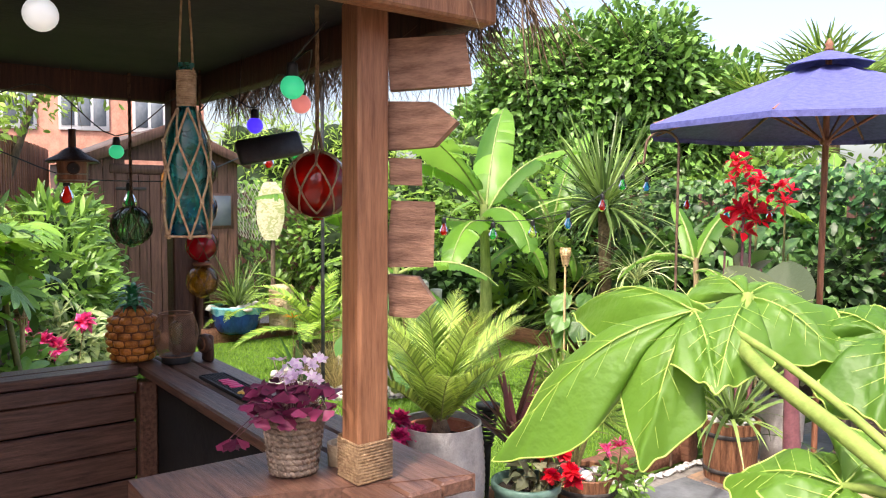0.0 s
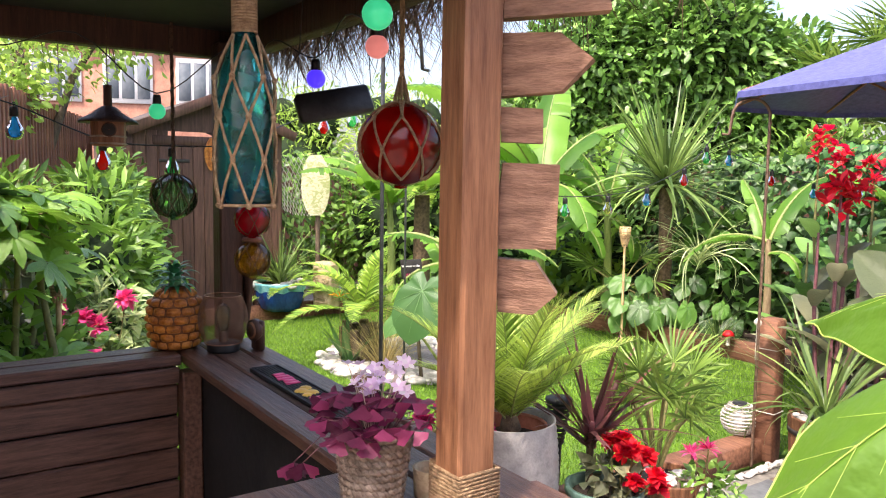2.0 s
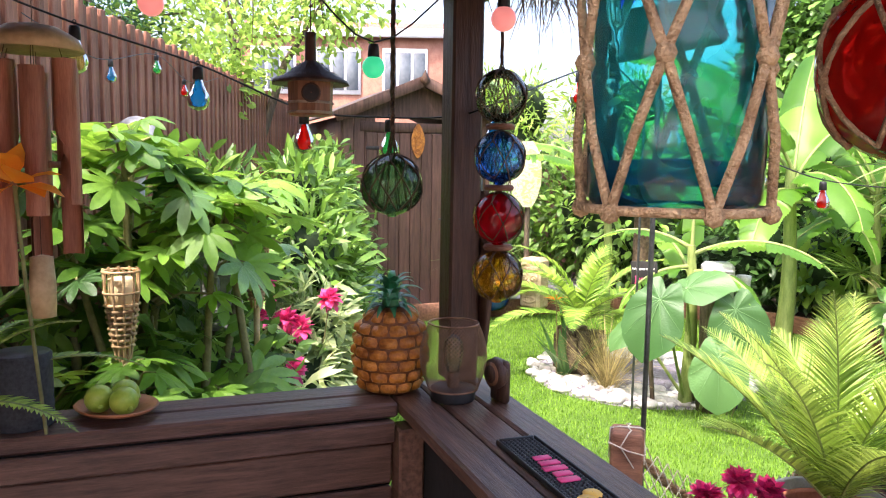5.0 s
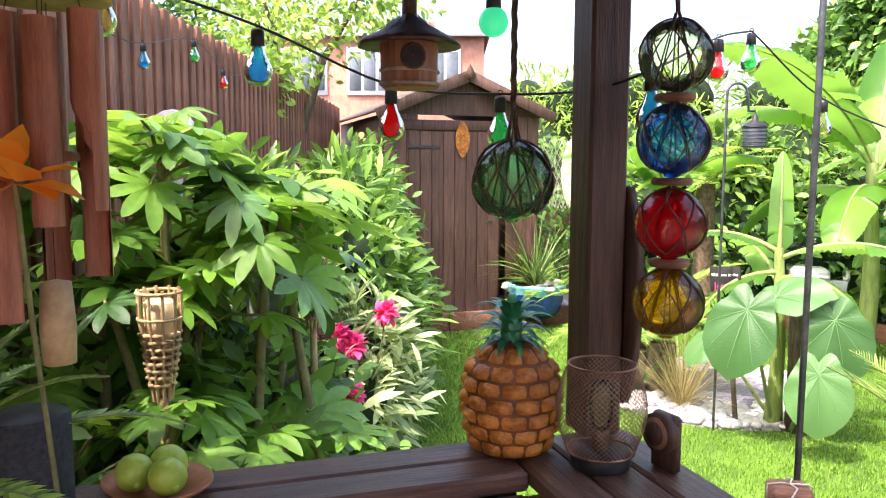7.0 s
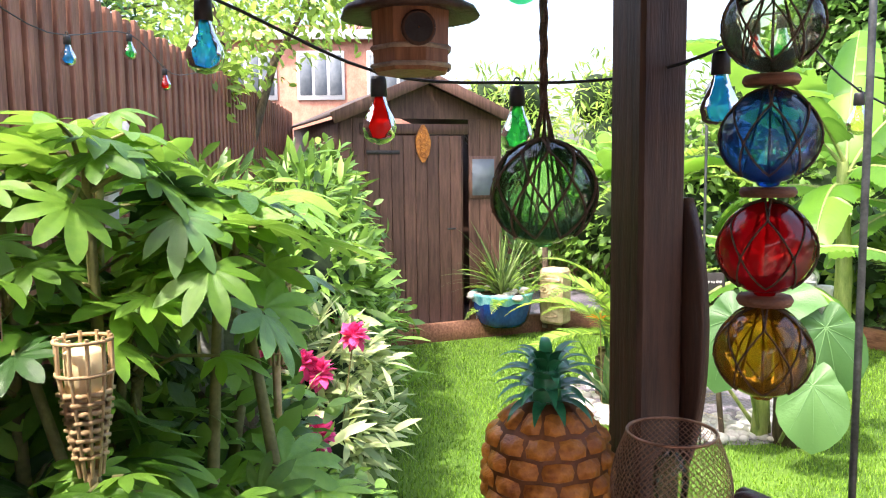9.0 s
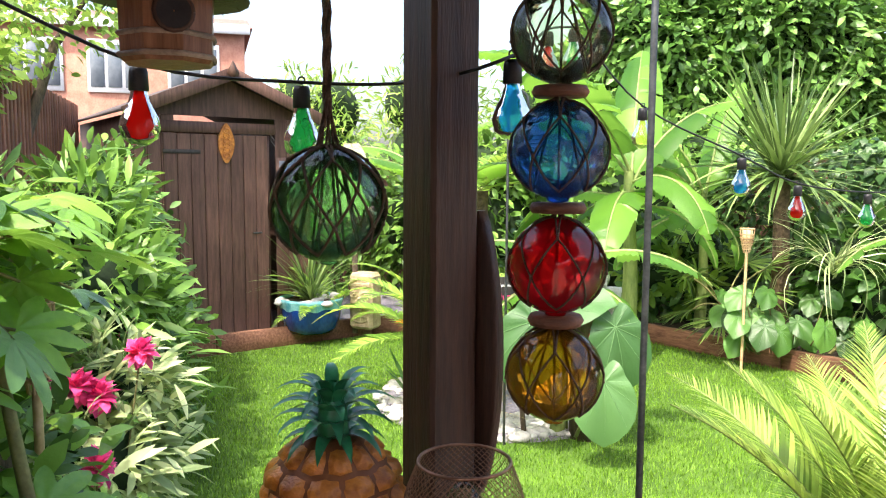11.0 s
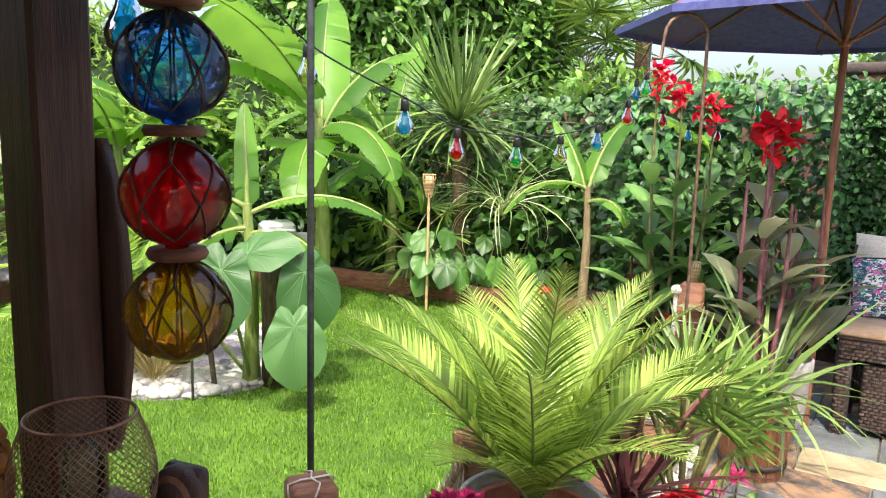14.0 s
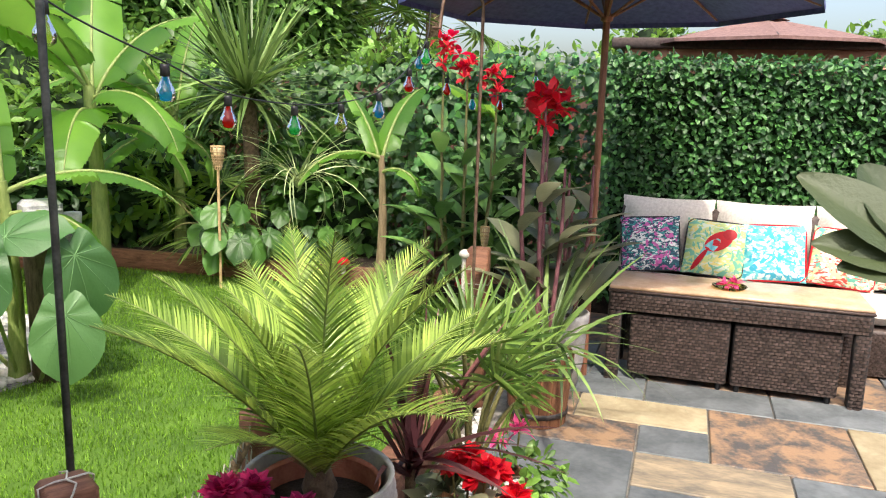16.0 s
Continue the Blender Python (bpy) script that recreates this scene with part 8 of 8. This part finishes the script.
tiki(pose(-2.62, 9.0, 0.11, 0, 0, -18), 0.26, 0.55, M_SANDSTONE, "sandy carved tiki statue beside the blue pot")
solid("carved_stump", lathe([(0.001, 0), (0.10, 0), (0.095, 0.4), (0.10, 0.755), (0.001, 0.765)], 14, 0.06), M_BARK, pose(-0.61, 6.5, 0.0), "dark wooden stump carrying a tiki head", "stump")
tiki(pose(-0.61, 6.5, 0.765, 0, 0, 14), 0.20, 0.25, M_STONE, "grey stone tiki head on a stump")
tiki(pose(-2.36, 3.62, 0.94, 0, 0, 20), 0.15, 0.40, M_STONE, "grey stone tiki half hidden in leaves")
solid("tiki_plinth", lathe([(0.001, 0), (0.10, 0), (0.09, 0.938), (0.001, 0.94)], 12), M_BARK, pose(-2.36, 3.62, 0.0), "dark stump under the stone tiki", "stump")
ob = thing("solar_lantern", pose(-0.45, 6.6, -0.06), "cylindrical solar lantern on a stake", "lantern")
part("stake", tube([(0, 0, 0), (0, 0, 0.78)], 0.012, 8), M_BLACK, ob)
part("lamp", lathe([(0.03, 0.76), (0.045, 0.78), (0.047, 0.95), (0.05, 0.96), (0.05, 0.985), (0.002, 0.99)], 18), M_STONE, ob)
# chalk sign in the island
ob = thing("garden_sign", pose(-0.979, 6.40, -0.04, 0, -6, -22), "small dark wooden garden sign on a stake", "sign")
part("stake", box(0.03, 0.02, 0.88, 0.004, (0, 0.01, 0.46)), M_BARK, ob)
part("board", box(0.20, 0.018, 0.19, 0.005, (0, -0.012, 0.95)), M_CEIL, ob)


def lettering(text, size, material, parent, at):
    """Raised letters that face -y, centred on at."""
    cu = bpy.data.curves.new("lettering", "FONT")
    cu.body, cu.size, cu.align_x, cu.extrude, cu.resolution_u = text, size, "CENTER", 0.002, 3
    tmp = new("lettering", cu)
    me = bpy.data.meshes.new_from_object(tmp.evaluated_get(bpy.context.evaluated_depsgraph_get()))
    bpy.data.objects.remove(tmp)
    me.materials.clear()
    me.materials.append(material)
    o = new("lettering", me)
    o.parent = parent
    o.matrix_local = Matrix.Translation(at) @ Matrix.Rotation(math.pi / 2, 4, "X")
    return o


lettering("Welcome to the", 0.026, M_WHITE, ob, (0, -0.022, 0.985))
lettering("Jungle", 0.060, P_PINK, ob, (0, -0.022, 0.905))


# ---- torches, hooks, posts and nets ----
def torch(x, y, z, h, label, r=0.05, w=0.16):
    """A woven cane torch: basket head on a pole; z is the top of the head."""
    ob = thing("bamboo_torch", pose(x, y, 0), label, "garden torch", "bamboo torches")
    part("pole", tube([(0, 0, 0), (0, 0, z - w * 1.5)], 0.012, 8), M_CANE, ob)
    rr = lambda t: r * (0.42 + 0.58 * min(1, t * 1.3))
    zz = lambda t: z - w * 1.55 + w * 1.55 * t
    for k in range(10):
        a = k * 0.628
        part("cane", tube([(rr(t) * math.cos(a), rr(t) * math.sin(a), zz(t)) for t in (0, 0.25, 0.5, 0.77, 1.0)], 0.004, 5), M_CANE, ob)
    g = Geo()
    for i in range(8):
        t = 0.15 + 0.065 * i
        g.put(tube([((rr(t) + 0.004 * (-1) ** (k + i)) * math.cos(k * 0.314), (rr(t) + 0.004 * (-1) ** (k + i)) * math.sin(k * 0.314), zz(t)) for k in range(21)], 0.0055, 5, False), Matrix())
    for t in (0.74, 0.97):
        g.put(tube([(rr(t) * 1.04 * math.cos(a), rr(t) * 1.04 * math.sin(a), zz(t)) for a in np.linspace(0, 6.2832, 21)], 0.004, 5), Matrix())
    part("weave", g, M_CANE, ob)
    part("candle", lathe([(0.001, zz(0.5)), (r * 0.72, zz(0.5)), (r * 0.74, zz(0.88)), (r * 0.6, zz(0.9)), (0.001, zz(0.89))], 16), M_CANDLE, ob)


torch(-1.98, 2.735, 1.325, 0, "cane torch with a cream candle beside the bar", 0.048, 0.17)
torch(-2.10, 3.51, 1.305, 0, "cane torch among the border leaves", 0.045, 0.15)
torch(0.73, 8.25, 1.20, 0, "small cane torch in the back bed", 0.055, 0.13)
torch(2.15, 6.35, 0.75, 0, "short cane torch beside the canna", 0.03, 0.1)


def hook(x, y, z, turn, label, crook=0.13, material=M_RUST, tilt=0.0):
    ob = thing("shepherd_hook", pose(x, y, 0, 0, tilt, turn), label, "plant hook")
    pts = [(0, 0, 0), (0, 0, z - crook)] + [(crook - crook * math.cos(a), 0, z - crook + crook * math.sin(a)) for a in np.linspace(0.2, math.pi, 9)] + [(2 * crook + 0.01, 0, z - crook - 0.10), (2 * crook + 0.05, 0, z - crook - 0.10)]
    part("rod", tube(pts, 0.0085, 8), material, ob)
    return ob


hook(-0.63, 3.575, 2.35, 60, "tall dark metal garden hook beside the bar", 0.12, M_METAL)
hook(1.253, 5.013, 2.13, 170, "rusty metal shepherd hook holding the lights", 0.10, M_RUST, 0.0)
hook(-1.098, 6.27, 2.10, 25, "thin dark metal hook in the island", 0.06, M_METAL)
ob = thing("cage_lantern", pose(-0.944, 6.342, 1.725), "black ribbed lantern hanging on a hook", "lantern")
part("lamp", lathe([(0.001, 0), (0.06, 0.0), (0.065, 0.02), (0.065, 0.11), (0.055, 0.125), (0.001, 0.13)], 16), M_PANE, ob)
for k in range(6):
    part("ring", tube([(0.072 * math.cos(a), 0.072 * math.sin(a), 0.008 + 0.022 * k) for a in np.linspace(0, 6.2832, 21)], 0.004, 5), M_BLACK, ob)
part("cap", lathe([(0.075, 0.125), (0.06, 0.14), (0.02, 0.16), (0.004, 0.21)], 14), M_BLACK, ob)


def netpost(x, y, h, s, label, turn=0):
    ob = thing("rope_post", pose(x, y, 0, 0, 0, turn), label, "post", "short posts with nets")
    part("shaft", box(s, s, h, 0.01, (0, 0, h / 2)), M_SLEEPER, ob)
    return ob


def mesh_net(p, q, r, s, nu, nv, cord, material, label, sag=0.0, bulge=0.0):
    """A knotted net of diamonds between four corners."""
    p, q, r, s = (np.array(v, float) for v in (p, q, r, s))
    def at_(u, v):
        w = (p * (1 - u) + q * u) * (1 - v) + (s * (1 - u) + r * u) * v
        w = w - [0, 0, 4 * sag * u * (1 - u)]
        return w + np.array([0.02, -0.03, 0]) * bulge * math.sin(u * 9) * v
    g = Geo()
    for i in range(nu + 1):
        for j in range(nv):
            u = (i + 0.5 * (j % 2)) / (nu + 0.5)
            for d in (-0.5, 0.5):
                u2 = (i + 0.5 * (j % 2) + d) / (nu + 0.5)
                if 0 <= u2 <= 1:
                    g.put(tube([at_(u, j / nv), at_(u2, (j + 1) / nv)], cord, 4, False), Matrix())
    return solid("fishing_net", g, material, Matrix(), label, "net")


np1 = netpost(-0.645, 3.36, 0.862, 0.095, "short brown post with white net cord round its top", 12)
g = Geo()
for sx, sy in ((1, 0), (-1, 0), (0, 1), (0, -1)):
    pts = [(0, 0, 0.905), (sx * 0.03 + 0.01, sy * 0.03, 0.906), (sx * 0.0495, sy * 0.0495, 0.90), (sx * 0.051 + sy * 0.02, sy * 0.051 + sx * 0.02, 0.86), (sx * 0.051 - sy * 0.02, sy * 0.051 - sx * 0.02, 0.80)]
    g.put(tube(pts, 0.0022, 5), Matrix())
    g.put(tube([(sx * 0.051 + sy * 0.05, sy * 0.051 + sx * 0.05, 0.87), (sx * 0.052, sy * 0.052, 0.85), (sx * 0.051 - sy * 0.05, sy * 0.051 - sx * 0.05, 0.84)], 0.0022, 5), Matrix())
part("net_cord", g, M_WHITEROPE, np1).location = (0, 0, -0.038)
netpost(-0.10, 4.02, 0.66, 0.09, "short brown post behind the sago palm", 20)
rp = netpost(1.37, 5.16, 0.86, 0.115, "brown post with a knotted white rope", -40)
rg = Geo()
for s in (0, 2.1, 4.2):
    rg.put(tube([(-0.07 + 0.006 * math.cos(s + k * 0.9), -0.04 + 0.006 * math.sin(s + k * 0.9), 0.60 + 0.011 * k) for k in range(20)], 0.007, 5), Matrix())
part("rope_knot", ball(0.032, 10, 8, 0.8, (-0.065, -0.04, 0.83)), M_WHITEROPE, rp)
for z in (0.30, 0.68):
    rg.put(tube([(0.062 * math.copysign(1, math.cos(a)) * min(1, abs(math.cos(a)) * 1.4), 0.062 * math.copysign(1, math.sin(a)) * min(1, abs(math.sin(a)) * 1.4), z) for a in np.linspace(0, 6.2832, 25)], 0.003, 5), Matrix())
part("rope", rg, M_WHITEROPE, rp)
mesh_net((-0.62, 3.38, 0.83), (-0.12, 4.0, 0.64), (-0.12, 4.0, 0.28), (-0.6, 3.40, 0.50), 18, 10, 0.0023, M_WHITEROPE, "white fishing net slung between two posts", 0.13, 1.0)
g = Geo()
for s in (0, 2.1, 4.2):
    a_ = arc((-0.60, 3.42, 0.75), (-0.12, 4.0, 0.62), 0.16, 70)
    g.put(tube([a_[k] + [0.008 * math.cos(s + k * 0.8), 0, 0.008 * math.sin(s + k * 0.8)] for k in range(70)], 0.009, 5), Matrix())
solid("thick_rope", g, M_ROPE, Matrix(), "thick jute rope slung between the short posts", "rope")
ob = thing("ball_lantern", pose(1.22, 5.22, 0.13), "round white wicker ball lantern on the sleeper", "lantern")
for k in range(9):
    z = -0.085 + 0.021 * k
    part("ring", tube([(math.sqrt(max(0.0016, 0.0115 - z * z)) * math.cos(a), math.sqrt(max(0.0016, 0.0115 - z * z)) * math.sin(a), z + 0.095) for a in np.linspace(0, 6.2832, 25)], 0.006, 5), M_CUSHION, ob)
for k in range(12):
    a = k * 0.5236
    part("rib", tube([(0.100 * math.cos(t) * math.cos(a), 0.100 * math.cos(t) * math.sin(a), 0.095 + 0.100 * math.sin(t)) for t in np.linspace(-1.2, 1.1, 9)], 0.003, 5), M_CUSHION, ob)
part("solar_cap", lathe([(0.001, 0.195), (0.04, 0.194), (0.046, 0.185), (0.04, 0.18)], 18), M_BLACK, ob)
part("bulb", lathe([(0.02, 0.02), (0.035, 0.06), (0.03, 0.12), (0.001, 0.15)], 12), M_WHITE, ob)
ob = thing("black_solar_torch", pose(0.13, 3.98, 0.0), "black slatted solar torch on a stake", "garden torch")
part("stake", tube([(0, 0, 0), (0, 0, 0.42)], [0.006, 0.02], 8), M_BLACK, ob)
for k in range(9):
    part("ring", lathe([(0.026 + 0.0035 * k, 0.42 + 0.022 * k), (0.032 + 0.0035 * k, 0.43 + 0.022 * k), (0.027 + 0.0035 * k, 0.437 + 0.022 * k)], 16), M_BLACK, ob)
part("cap", lathe([(0.062, 0.62), (0.064, 0.64), (0.001, 0.65)], 16), M_BLACK, ob)
for x, y, s in ((1.68, 7.85, 1.0), (2.2, 6.72, 1.1)):
    ob = thing("toadstool_ornament", pose(x, y, 0.13), "small red toadstool ornament in the bed", "ornament", "toadstool ornaments")
    part("stalk", lathe([(0.022 * s, 0), (0.016 * s, 0.06 * s), (0.014 * s, 0.10 * s)], 12), M_CUSHION, ob)
    part("cap", lathe([(0.016 * s, 0.085 * s), (0.058 * s, 0.09 * s), (0.05 * s, 0.115 * s), (0.025 * s, 0.14 * s), (0.001, 0.145 * s)], 18), P_RED, ob)

# white patterned board and net on the shed side
tt = np.linspace(0, 1, 19)
w = 0.165 * np.sin(np.pi * (0.04 + 0.92 * tt)) ** 0.45
g = Geo()
for s in (-0.012, 0.012):
    g.add(np.concatenate([np.stack([-w, np.full(19, s), tt * 0.70], 1), np.stack([w, np.full(19, s), tt * 0.70], 1)]), [[i, 19 + i, 20 + i, i + 1] if s < 0 else [i, i + 1, 20 + i, 19 + i] for i in range(18)])
for q in (-1, 1):
    g.add(np.concatenate([np.stack([q * w, np.full(19, -0.012), tt * 0.70], 1), np.stack([q * w, np.full(19, 0.012), tt * 0.70], 1)]), [[i, i + 1, 20 + i, 19 + i] for i in range(18)])
solid("bodyboard", g, print_fabric("pale_floral_board_print", (0.58, 0.57, 0.40), ((0.36, 0.40, 0.18), (0.46, 0.44, 0.26)), 5), pose(-2.74, 8.98, 1.20, 0, 0, 18), "cream bodyboard with a faint floral print", "bodyboard")
solid("board_stake", tube([(-2.73, 9.03, 0.05), (-2.73, 9.03, 1.3)], 0.03, 8), M_BARK, Matrix(), "dark stake behind the bodyboard", "stake")
mesh_net((-3.62, 9.0, 2.05), (-2.75, 9.62, 1.9), (-2.85, 9.6, 1.2), (-3.3, 9.15, 1.3), 16, 12, 0.004, M_WHITEROPE, "pale fishing net draped beside the shed", 0.08, 1.0)
ob = thing("fence_ornament", pose(-2.93, 3.75, 1.72, 0, 0, 25), "pale carved wooden elephant ornament on the fence", "ornament")
part("head", ball(0.10, 14, 10, 1.1), M_STONE, ob)
part("trunk", tube([(0.03, -0.08, 0.05), (0.05, -0.13, -0.05), (0.05, -0.14, -0.18), (0.06, -0.15, -0.30)], [0.045, 0.04, 0.03, 0.02], 10), M_STONE, ob)
part("bracket", box(0.06, 0.30, 0.05, 0.005, (-0.02, 0.12, -0.06)), M_FENCE, ob)
# small fairy lights along the fence
g = Geo()
ln = smooth([(-2.55, 2.9, 2.1), (-2.72, 3.35, 2.02), (-2.95, 3.9, 2.12), (-3.2, 4.4, 2.05), (-3.5, 5.0, 2.15)])
solid("fence_light_cable", tube(ln, 0.002, 5), M_BLACK, Matrix(), "thin cable of small lights on the fence", "cable")
for k, (i, k_, lb) in enumerate(((2, K_YEL, "yellow"), (6, K_SKY, "blue"), (10, K_BGREEN, "green"), (14, K_RED, "red"))):
    q = ln[i]
    bulb(q[0], q[1], q[2] - 0.022, k_, lb + " glass bulb hanging on the fence cable", 0.9, 0, "bulbs on the fence")

patio()
